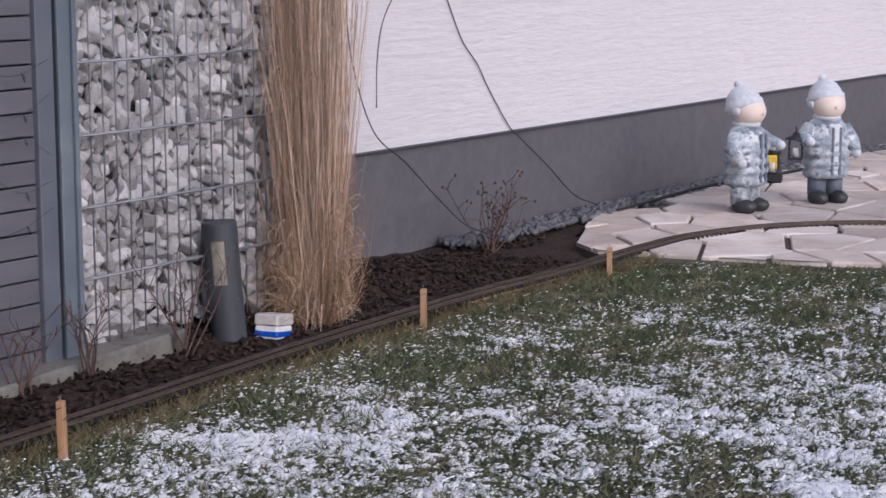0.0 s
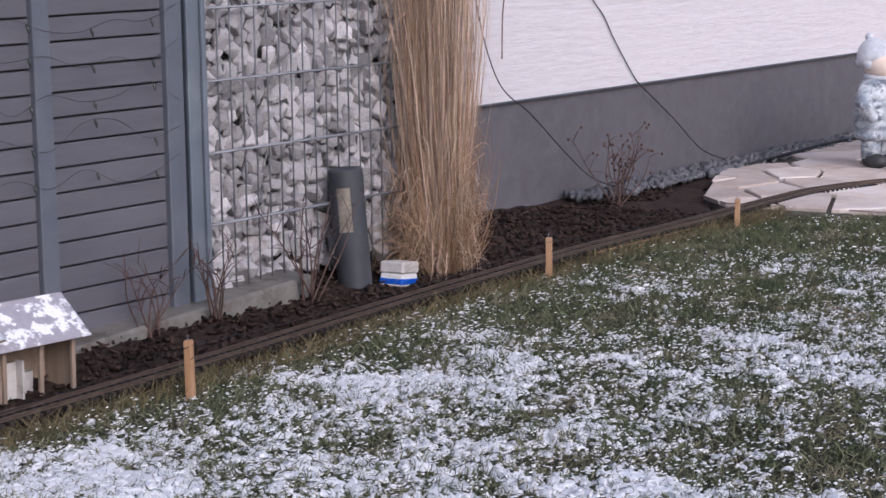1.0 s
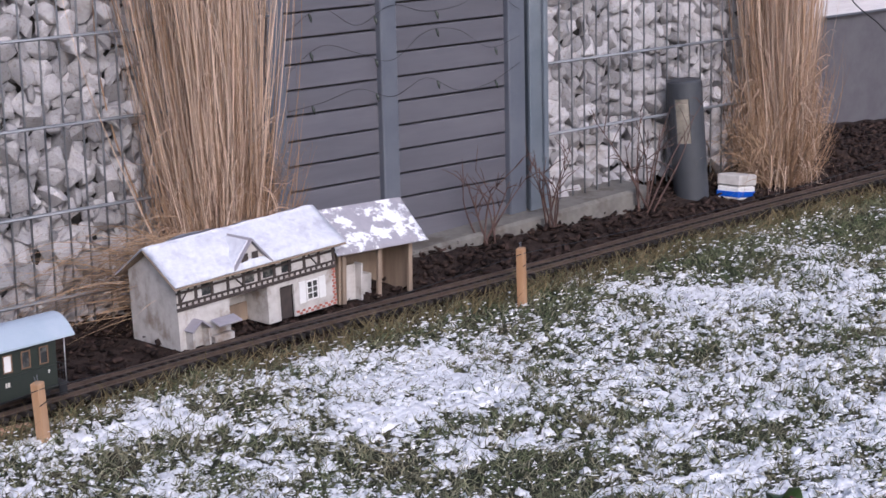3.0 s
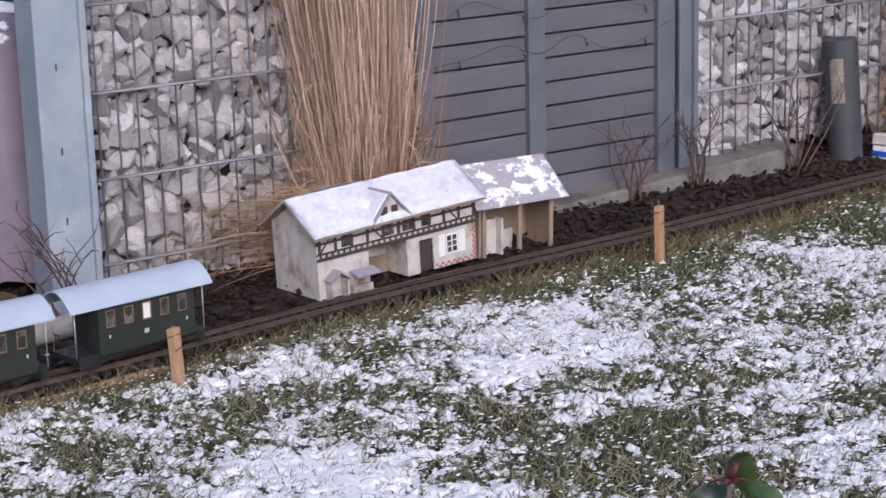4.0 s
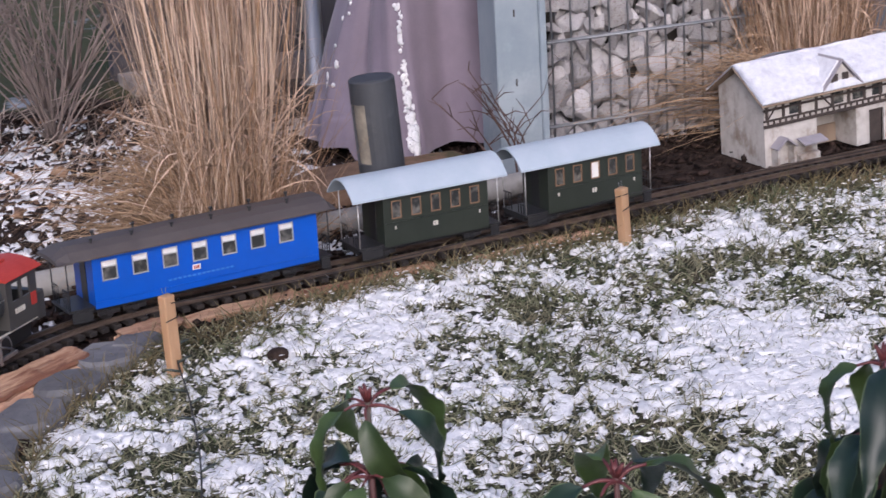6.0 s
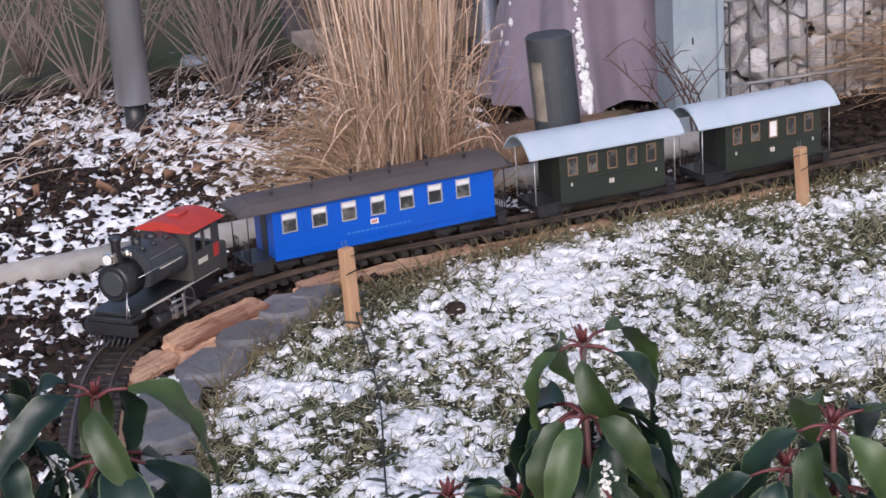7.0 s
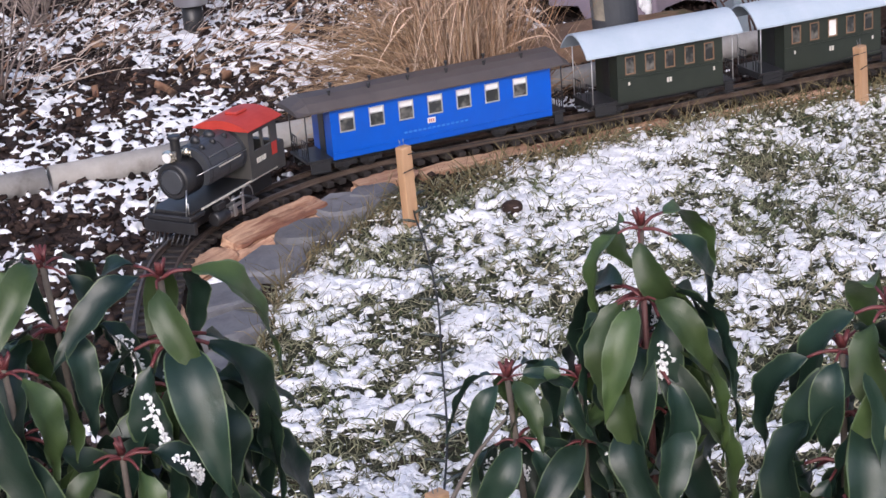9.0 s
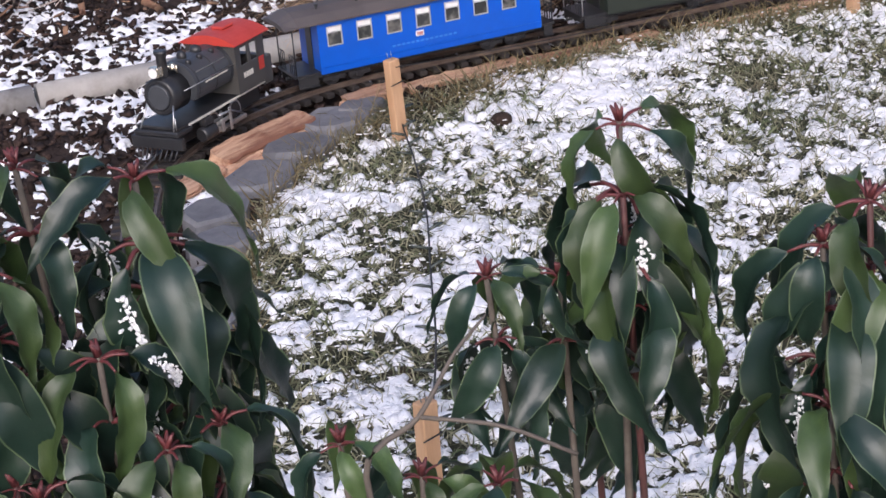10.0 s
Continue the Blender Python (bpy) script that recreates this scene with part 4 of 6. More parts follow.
def roof_slab(parent, name, x0, x1, ya, za, yb, zb, t, mat, lump=0.0, seed=0):
    """A roof half from the eave to the ridge; lump makes it uneven, as snow is."""
    nx, ny = 28, 10
    verts, faces = [], []
    nv = Vector((0, -(zb - za), yb - ya)).normalized() * (1 if yb > ya else -1)
    for layer in (0, 1):
        for i in range(nx + 1):
            for j in range(ny + 1):
                u, v = i / nx, j / ny
                rim = min(1, 6 * min(u, 1 - u, v + 0.03, 1.03 - v) + 0.25)
                h = layer * (t * rim + (lump * rim * (0.5 + noise.noise((u * 9 + seed, v * 4, seed)) + 0.35 * noise.noise((u * 30, v * 11, seed))) if lump else 0))
                p = Vector((x0 + (x1 - x0) * u, ya + (yb - ya) * v, za + (zb - za) * v)) + nv * h
                verts.append(tuple(p))
    n = (nx + 1) * (ny + 1)
    idx = lambda l, i, j: l * n + i * (ny + 1) + j
    for i in range(nx):
        for j in range(ny):
            faces.append((idx(0, i, j), idx(0, i, j + 1), idx(0, i + 1, j + 1), idx(0, i + 1, j)))
            faces.append((idx(1, i, j), idx(1, i + 1, j), idx(1, i + 1, j + 1), idx(1, i, j + 1)))
    for i in range(nx):
        for j in (0, ny):
            faces.append((idx(0, i, j), idx(0, i + 1, j), idx(1, i + 1, j), idx(1, i, j)))
    for j in range(ny):
        for i in (0, nx):
            faces.append((idx(0, i, j), idx(0, i, j + 1), idx(1, i, j + 1), idx(1, i, j)))
    ob = mesh_part(name, verts, faces, mat, parent, smooth=bool(lump))
    return ob


rs = (R - E) / (D / 2)
for ya, yb in ((-0.028, D / 2), (D + 0.028, D / 2)):
    roof_slab(station, "roof", -0.022, L + 0.022, ya, E - 0.028 * rs, yb, R, 0.005, M["model_wood"])
    roof_slab(station, "snow_cover", -0.020, L + 0.020, ya, E - 0.028 * rs + 0.0052, yb, R + 0.0052, 0.004, M["roof_snow"], 0.010, 3 if ya < 0 else 5)
# dormer
bm = bmesh.new()
extrude(bm, [(-0.056, 0), (0, 0.060), (0.056, 0)], 0, 0.10)
dorm = part("dormer", fix(bm), M["model_wall"], station)
dorm.matrix_basis = pose(0.215, -0.018, E - 0.006, 0, 0, 90)
for s in (-1, 1):
    bm = bmesh.new()
    box(bm, -0.012, 0.10, 0, 0.090, 0, 0.004)
    o = part("dormer_roof", bm, M["model_roof"], dorm)
    o.matrix_basis = pose(0, -0.0615 if s < 0 else 0.0615, -0.004, 47 if s < 0 else 133, 0, 0)
for s in (-1, 1):
    bm = bmesh.new()
    box(bm, -0.004, 0.10, 0.006, 0.086, 0, 0.005, 0.0015)
    o = part("dormer_snow", bm, M["roof_snow"], dorm)
    o.matrix_basis = pose(0, -0.0645, -0.0012, 47, 0, 0) if s < 0 else pose(0, 0.0615, -0.004, 133, 0, 0) @ pose(0, 0, -0.0052)
bm = bmesh.new()
box(bm, -0.0016, -0.0002, -0.026, -0.006, 0.008, 0.030)
box(bm, -0.0016, -0.0002, 0.006, 0.026, 0.008, 0.030)
part("dormer_window", bm, M["timber"], dorm)

shed = thing("model_goods_shed", pose(2.722, 3.690, 0.004, 0, 1.5, 2.0) @ Matrix.Diagonal((0.95, 0.74, 1.02, 1)), "open-fronted model goods shed with patchy snow on a grey roof", "model shed")
bm = bmesh.new()
box(bm, 0, 0.006, 0, 0.14, 0, 0.125)
box(bm, 0.244, 0.25, 0, 0.14, 0, 0.125)
box(bm, 0.006, 0.244, 0.134, 0.14, 0, 0.14)
part("wall", bm, M["model_wood"], shed)
bm = bmesh.new()
box(bm, 0.02, 0.075, 0.03, 0.036, 0, 0.085)
box(bm, 0.075, 0.081, 0.0, 0.036, 0, 0.09)
box(bm, 0.11, 0.15, 0.06, 0.11, 0, 0.05)
part("partition", bm, M["model_wall"], shed)
for x in (0.006, 0.125, 0.232):
    bm = bmesh.new()
    box(bm, x, x + 0.012, -0.012, 0.0, 0, 0.122, 0.001)
    part("post", bm, M["model_wood"], shed)
bm = bmesh.new()
box(bm, -0.01, 0.26, -0.016, -0.006, 0.122, 0.130, 0.001)
part("lintel", bm, M["model_wood"], shed)
roof_slab(shed, "roof", -0.03, 0.28, -0.04, 0.124, 0.10, 0.215, 0.006, M["frosted_roof"], 0.0012, 6)
roof_slab(shed, "roof", -0.03, 0.28, 0.24, 0.124, 0.10, 0.215, 0.006, M["model_roof"])
# ---------------------------------------------------------------- stakes and boards along the line
def stake(x, y, h, tilt, label="split wooden stake driven into the turf"):
    ob = thing("wooden_stake", pose(x, y, -0.03, tilt[0], tilt[1], 25), label, "stake", "stakes along the track")
    bm = bmesh.new()
    box(bm, -0.0115, 0.0115, -0.009, 0.009, 0, h + 0.03, 0.0015)
    for v in bm.verts:
        v.co.x += 0.002 * noise.noise((x * 9, v.co.z * 30, 1))
    part("shaft", bm, M["stake"], ob)
    bm = bmesh.new()
    tube(bm, [(-0.014, -0.0105, h - 0.012), (0.013, -0.0105, h - 0.010), (0.014, 0.010, h - 0.011)], 0.0011, 5)
    part("wire_loop", bm, M["cable"], ob)
    for dx in (-0.004, 0.002):
        bm = bmesh.new()
        tube(bm, [(dx, 0, h + 0.03), (dx * 1.6, 0.001, h + 0.044)], 0.0007, 4)
        part("nail", bm, M["zinc"], ob)
    return ob


STAKES = [(0.690, 3.045, 0.139, (0, -2)), (1.685, 3.287, 0.117, (0, -4)), (3.046, 3.393, 0.138, (0, -2)), (4.775, 3.575, 0.123, (0, -1)), (5.938, 3.570, 0.101, (0, -1)), (0.380, 1.846, 0.119, (0, 1))]
for q in STAKES:
    stake(*q)
for (xa, ya, ha, _), (xb, yb, hb, _) in zip(STAKES[:4], STAKES[1:5]):
    bm = bmesh.new()
    pts = []
    for k in range(13):
        u = k / 12
        pts.append((xa + (xb - xa) * u, ya + (yb - ya) * u - 0.012, (ha + (hb - ha) * u) - 0.012 - 0.018 * math.sin(math.pi * u)))
    tube(bm, pts, 0.0009, 4)
    tagged(part("guard_wire", bm, M["cable"]), "thin dark wire strung between the stakes", "wire", "guard wires")


def plank(x, y, ang, l, w, h, z, tilt=0.0, mat="board", label="freshly split pale wooden board beside the track", seed=0):
    bm = bmesh.new()
    r = random.Random(seed)
    n = 16
    prev = None
    for i in range(n + 1):
        u = i / n - 0.5
        taper = 1 - (0.30 * r.uniform(0.2, 1) if i in (0, n) else 0.06 * r.uniform(0, 1))
        rag = 0.010 * (r.random() - 0.5) if i in (0, n) else 0
        ring = [bm.verts.new((l * u + rag * (1 + zz), yy * w * taper + 0.10 * w * noise.noise((u * 7, seed, yy * 3)), zz * h * (1 + 0.22 * noise.noise((u * 13, yy * 6, seed))) + 0.10 * h * math.sin(6 * u + seed)))
                for yy, zz in ((-0.5, 0), (-0.52, 0.30), (-0.46, 0.36), (-0.49, 0.70), (-0.42, 0.90), (-0.1, 1.0), (0.2, 0.94), (0.47, 0.98), (0.5, 0))]
        m = len(ring)
        if prev:
            for k in range(m):
                bm.faces.new((prev[k], prev[(k + 1) % m], ring[(k + 1) % m], ring[k]))
        else:
            bm.faces.new(ring[::-1])
        prev = ring
    bm.faces.new(prev)
    ob = tagged(part("split_board", fix(bm), M[mat]), label, "board", "boards under the curve")
    ob.matrix_basis = pose(x, y, z, tilt, 0, ang)
    return ob


plank(0.452, 3.090, 38, 0.255, 0.062, 0.016, -0.004, 6, seed=1)
plank(0.462, 3.112, 37, 0.245, 0.055, 0.014, 0.011, 12, seed=2)
plank(0.318, 2.985, 42, 0.125, 0.062, 0.012, 0.004, 6, seed=3)
plank(0.232, 2.72, 84, 0.21, 0.026, 0.016, -0.004, 4, seed=4)
for k in range(3):
    plank(0.695 + 0.006 * k, 3.272 - 0.003 * k, 18, 0.115, 0.045, 0.007, -0.004 + 0.0075 * k, 3, seed=5 + k, label="thin split board in a stack beside the track")
plank(0.89, 3.312, 12, 0.24, 0.035, 0.012, -0.004, 4, seed=9)
plank(1.16, 3.345, 7, 0.30, 0.026, 0.010, -0.004, 4, seed=12)
plank(1.55, 3.372, 7, 0.34, 0.020, 0.010, -0.004, 4, seed=13)
plank(5.55, 3.69, 2, 0.7, 0.03, 0.014, 0.0, 4, seed=10)

rg = random.Random(21)
for x, y, s in ((0.605, 3.165, 0.15), (0.515, 3.065, 0.13), (0.42, 2.955, 0.14), (0.325, 2.835, 0.13), (0.305, 2.70, 0.13), (0.665, 3.215, 0.10), (0.27, 2.56, 0.11), (0.235, 2.42, 0.10)):
    bm = bmesh.new()
    n = 9
    base = [(s * 0.55 * rg.uniform(0.8, 1.1) * math.cos(2 * math.pi * k / n), s * 0.42 * rg.uniform(0.8, 1.1) * math.sin(2 * math.pi * k / n)) for k in range(n)]
    a = [bm.verts.new((px, py, -0.02)) for px, py in base]
    b = [bm.verts.new((px * 0.96, py * 0.96, 0.010 + rg.uniform(-0.003, 0.003))) for px, py in base]
    c = [bm.verts.new((px * 0.86, py * 0.86, 0.016 + rg.uniform(-0.003, 0.003))) for px, py in base]
    for p, q in ((a, b), (b, c)):
        for k in range(n):
            bm.faces.new((p[k], p[(k + 1) % n], q[(k + 1) % n], q[k]))
    bm.faces.new(c)
    ob = tagged(part("edging_stone", fix(bm), M["slate"]), "flat dark grey stone bordering the lawn", "stone", "lawn edging stones")
    ob.matrix_basis = pose(x, y, 0, 0, 0, rg.uniform(20, 60))

# ---------------------------------------------------------------- garden lamps
def garden_lamp(x, y, h, r, lean, turn, label):
    lamp = thing("garden_lamp", pose(x, y, 0, lean[0], lean[1], 0), label, "garden lamp", "pillar lamps in the bed")
    n = 48
    z0, z1 = h * 0.50, h * 0.86
    bm = bmesh.new()
    lathe(bm, (0, 0, -0.02), [(r, 0), (r, z0 + 0.02)], n, smooth=False)
    part("lower_housing", fix(bm), M["lamp_body"], lamp)
    bm = bmesh.new()
    lathe(bm, (0, 0, z1), [(r, 0), (r, h - z1 - 0.004), (r - 0.004, h - z1), (r - 0.006, h - z1 - 0.001)], n, smooth=False)
    part("cap", fix(bm), M["lamp_body"], lamp)
    bm = bmesh.new()
    half = radians(25)
    rings = []
    for i in range(25):
        a = turn + half + (2 * math.pi - 2 * half) * i / 24
        rings.append([bm.verts.new((rr * math.cos(a), rr * math.sin(a), zz)) for rr, zz in ((r, z0), (r, z1), (r - 0.004, z1), (r - 0.004, z0))])
    for p, q in zip(rings, rings[1:]):
        for k in range(4):
            bm.faces.new((p[k], p[(k + 1) % 4], q[(k + 1) % 4], q[k]))
    bm.faces.new(rings[0])
    bm.faces.new(rings[-1][::-1])
    part("side_shell", fix(bm), M["lamp_body"], lamp)
    bm = bmesh.new()
    lathe(bm, (0, 0, z0 - 0.002), [(r - 0.0045, 0), (r - 0.0045, z1 - z0 + 0.004)], n, smooth=False)
    part("glass", fix(bm), M["lamp_glass"], lamp)
    return lamp


clod = bmesh.new()
blob(clod, (0, 0, 0), (0.020, 0.017, 0.013), 0, 2)
for v in clod.verts:
    v.co *= 1 + 0.25 * noise.noise(v.co * 90)
clod = tagged(part("soil_clod", clod, M["mulch"]), "small dark clod of earth on the snowy lawn", "clod")
clod.matrix_basis = pose(0.863, 3.010, 0.010)
garden_lamp(4.262, 3.925, 0.37, 0.052, (-3.0, -2.6), radians(-152), "anthracite cylindrical pillar lamp standing in the mulch bed")
garden_lamp(1.295, 3.575, 0.342, 0.047, (-1.5, -3.0), radians(-160), "leaning anthracite pillar lamp with frost on its top")

bol = thing("steel_bollard_lamp", pose(0.605, 4.72, 0.0), "ribbed brushed steel bollard lamp in the bed", "bollard lamp")
bm = bmesh.new()
lathe(bm, (0, 0, 0.06), [(0.040, 0), (0.043, 0.004), (0.043, 0.60), (0.040, 0.61)], 30, wave=lambda a, z: 1 + 0.02 * math.cos(15 * a))
part("shaft", fix(bm), M["steel"], bol)
bm = bmesh.new()
lathe(bm, (0, 0, -0.03), [(0.026, 0), (0.026, 0.092)], 16)
part("foot", fix(bm), M["black"], bol)

# ---------------------------------------------------------------- covered furniture behind the wall end
cover = thing("furniture_cover", pose(0, 0, 0), "mauve cloth cover draped over garden furniture, snow in its folds", "cover")
# outlines of the drape by height: left corner, front fold, right hem, two corners at the back
DRAPE = [(-0.015, [(1.425, 4.37), (1.500, 4.27), (1.590, 4.165), (1.690, 4.23), (1.84, 4.20), (2.02, 4.50), (1.72, 4.72), (1.50, 4.62)]),
         (0.10, [(1.445, 4.37), (1.515, 4.285), (1.586, 4.185), (1.690, 4.235), (1.83, 4.22), (2.00, 4.50), (1.72, 4.70), (1.53, 4.60)]),
         (0.25, [(1.487, 4.37), (1.540, 4.300), (1.584, 4.205), (1.690, 4.238), (1.83, 4.24), (1.98, 4.50), (1.74, 4.68), (1.56, 4.58)]),
         (0.40, [(1.545, 4.37), (1.570, 4.310), (1.588, 4.215), (1.700, 4.240), (1.83, 4.25), (1.97, 4.50), (1.76, 4.66), (1.60, 4.57)]),
         (0.53, [(1.605, 4.37), (1.602, 4.315), (1.610, 4.240), (1.710, 4.245), (1.83, 4.26), (1.96, 4.50), (1.78, 4.64), (1.65, 4.55)]),
         (0.60, [(1.640, 4.39), (1.635, 4.330), (1.650, 4.275), (1.720, 4.270), (1.83, 4.28), (1.94, 4.50), (1.79, 4.62), (1.68, 4.54)]),
         (0.635, [(1.690, 4.41), (1.690, 4.380), (1.700, 4.340), (1.750, 4.335), (1.82, 4.34), (1.89, 4.48), (1.79, 4.57), (1.72, 4.52)])]


def drape_ring(z, pts):
    """A closed smooth line round the cover at one height, with small folds that grow towards the hem."""
    n = len(pts)
    out = []
    for i in range(n):
        p0, p1, p2, p3 = (Vector(pts[(i + k) % n]) for k in (-1, 0, 1, 2))
        for k in range(10):
            t = k / 10
            p = 0.5 * (2 * p1 + (p2 - p0) * t + (2 * p0 - 5 * p1 + 4 * p2 - p3) * t * t + (3 * p1 - p0 - 3 * p2 + p3) * t ** 3)
            u = i + t
            amp = 0.012 * (1 - max(z, 0) / 0.75)
            p += (p - Vector((1.74, 4.42))).normalized() * amp * (math.sin(u * 5.2 + 3 * z) + 0.6 * math.sin(u * 11 + 6 * z))
            hem = 0.0
            if z < 0.09:
                hem = 0.026 * max(0, math.sin((u - 2.1) * 1.3)) * (1 if 2.1 < u < 4.4 else 0) + 0.035 * (u < 0.8 or u > 7.4)
            out.append((p.x, p.y, z + hem))
    return out


levels = []
for (za, pa), (zb, pb) in zip(DRAPE, DRAPE[1:]):
    for k in range(4):
        t = k / 4
        levels.append(drape_ring(za + (zb - za) * t, [(a[0] + (b[0] - a[0]) * t, a[1] + (b[1] - a[1]) * t) for a, b in zip(pa, pb)]))
levels.append(drape_ring(*DRAPE[-1]))
nr = len(levels[0])
verts = [p for lv in levels for p in lv]
faces = [(i * nr + k, i * nr + (k + 1) % nr, (i + 1) * nr + (k + 1) % nr, (i + 1) * nr + k) for i in range(len(levels) - 1) for k in range(nr)]
faces.append(tuple((len(levels) - 1) * nr + k for k in range(nr)))
cloth = mesh_part("cloth", verts, faces, M["tarp"], cover, smooth=True)
bm = bmesh.new()
rr = random.Random(4)
for k in range(190):
    i = rr.randrange(0, 17)
    p = Vector(levels[i][20 + rr.choice((-1, 0, 0, 0, 1))]).lerp(Vector(levels[i + 1][20]), rr.random())
    s = rr.uniform(0.003, 0.009) * (1.5 if i < 4 else 1.0)
    blob(bm, p + Vector((rr.gauss(0.004, 0.005), -0.002, rr.uniform(-0.006, 0.006))), (s, 0.004, s * rr.uniform(0.7, 1.6)), 0, 1)
for k in range(60):
    p = Vector(levels[rr.randrange(19, 22)][31 + rr.randrange(-5, 6)])
    blob(bm, p + Vector((0, -0.001, rr.uniform(-0.012, 0.012))), (rr.uniform(0.006, 0.016), 0.004, rr.uniform(0.003, 0.009)), 0, 1)
for k in range(9):
    p = Vector(levels[rr.randrange(6, 12)][rr.randrange(0, 3)])
    blob(bm, p + Vector((0, -0.002, rr.uniform(-0.012, 0.012))), (rr.uniform(0.003, 0.008), 0.004, rr.uniform(0.005, 0.014)), 0, 1)
for k in range(70):
    blob(bm, (rr.uniform(1.70, 1.88), rr.uniform(4.36, 4.53), 0.636), (0.03, 0.025, 0.010), 0, 1)
part("snow_in_folds", bm, M["snow"], cover)["kind"] = "stuff"
bm = bmesh.new()
for k in range(16):
    a, b = 2 * math.pi * k / 16, 2 * math.pi * (k + 1) / 16
    tube(bm, [(1.595 + 0.007 * math.cos(a), 4.200, 0.478 + 0.007 * math.sin(a)), (1.595 + 0.007 * math.cos(b), 4.200, 0.478 + 0.007 * math.sin(b))], 0.0024, 6)
part("eyelet", bm, M["white"], cover)

bm = bmesh.new()
blob(bm, (0, 0, 0), (0.30, 0.13, 0.055), 0, 4)
for v in bm.verts:
    v.co *= 1 + 0.22 * noise.noise(v.co * 9) + 0.06 * noise.noise(v.co * 40)
mound = tagged(part("soil_mound", bm, M["sand"]), "low mound of bare sandy soil behind the bed edging", "mound")
mound.matrix_basis = pose(1.42, 4.03, -0.012, 0, 0, 8)

heater = thing("pole_stand", pose(1.607, 4.90, -0.06), "brushed steel pole on a dark square base", "pole stand")
bm = bmesh.new()
box(bm, -0.13, 0.11, -0.11, 0.11, 0, 0.115, 0.01)
part("base", bm, M["black"], heater)
bm = bmesh.new()
lathe(bm, (0, 0, 0.1155), [(0.042, 0), (0.042, 0.008), (0.028, 0.012), (0.028, 0.255)], 20)
part("pole", fix(bm), M["steel"], heater)
for z in (0.24, 0.33):
    bm = bmesh.new()
    box(bm, -0.045, -0.0285, -0.012, 0.012, z, z + 0.022, 0.002)
    part("clamp", bm, M["black"], heater)
bench = thing("garden_table", pose(1.80, 5.15, -0.04), "low garden table with a pale weathered top", "garden table")
bm = bmesh.new()
box(bm, -0.55, 0.55, -0.28, 0.28, 0.365, 0.41, 0.006)
part("tabletop", bm, M["kerb"], bench)
for x in (-0.48, 0.48):
    for y in (-0.2, 0.2):
        bm = bmesh.new()
        box(bm, x - 0.02, x + 0.02, y - 0.02, y + 0.02, 0, 0.3645, 0.003)
        part("leg", bm, M["black"], bench)
frame_far = thing("wooden_window_unit", pose(2.05, 5.75, 0.0), "red-brown wooden window unit with dark glass beyond the terrace", "window")
for x0, x1, z0, z1 in ((-0.8, 0.9, 0.30, 0.40), (-0.8, 0.9, 1.2, 1.3), (-0.8, -0.70, 0.4005, 1.1995), (0.02, 0.12, 0.4005, 1.1995), (0.80, 0.9, 0.4005, 1.1995)):
    bm = bmesh.new()
    box(bm, x0, x1, 0, 0.06, z0, z1, 0.006)
    part("frame_bar", bm, M["rust"], frame_far)
for x0, x1 in ((-0.6995, 0.0195), (0.1205, 0.7995)):
    bm = bmesh.new()
    box(bm, x0, x1, 0.025, 0.035, 0.4005, 1.1995)
    part("pane", bm, M["pane"], frame_far)
bm = bmesh.new()
box(bm, -0.8, 0.9, 0.0, 0.06, -0.05, 0.2995)
part("lower_panel", bm, M["plinth"], frame_far)
bm = bmesh.new()
box(bm, 1.25, 2.60, 4.62, 5.70, -0.05, -0.006)
tagged(part("pavement_terrace", bm, M["flag"]), "pinkish paved terrace behind the wall end", "terrace", kind="structure")

bare_far = [(0.55, 5.15, 0.55, 11), (0.95, 5.25, 0.6, 12), (1.30, 5.30, 0.6, 13), (0.25, 5.0, 0.5, 14), (0.75, 5.55, 0.75, 15), (1.10, 5.65, 0.75, 16), (0.45, 5.6, 0.7, 17), (1.35, 5.75, 0.7, 18), (0.90, 4.95, 0.5, 19)]

# a tub of blue and white plastic
tub = thing("plastic_tub", pose(4.385, 3.86, 0.0, 0, 8, 12) @ Matrix.Diagonal((1.15, 1.1, 0.9, 1)), "small blue and white plastic tub on the mulch", "tub")
bm = bmesh.new()
box(bm, -0.045, 0.045, -0.035, 0.035, 0, 0.045, 0.005)
part("tub_body", bm, M["white"], tub)
bm = bmesh.new()
box(bm, -0.0465, 0.0465, -0.0365, 0.0365, 0.006, 0.030, 0.004)
part("tub_band", bm, M["blue"], tub)
bm = bmesh.new()
box(bm, -0.047, 0.047, -0.037, 0.037, 0.0455, 0.085, 0.005)
part("tub_lid", bm, M["model_wall"], tub)

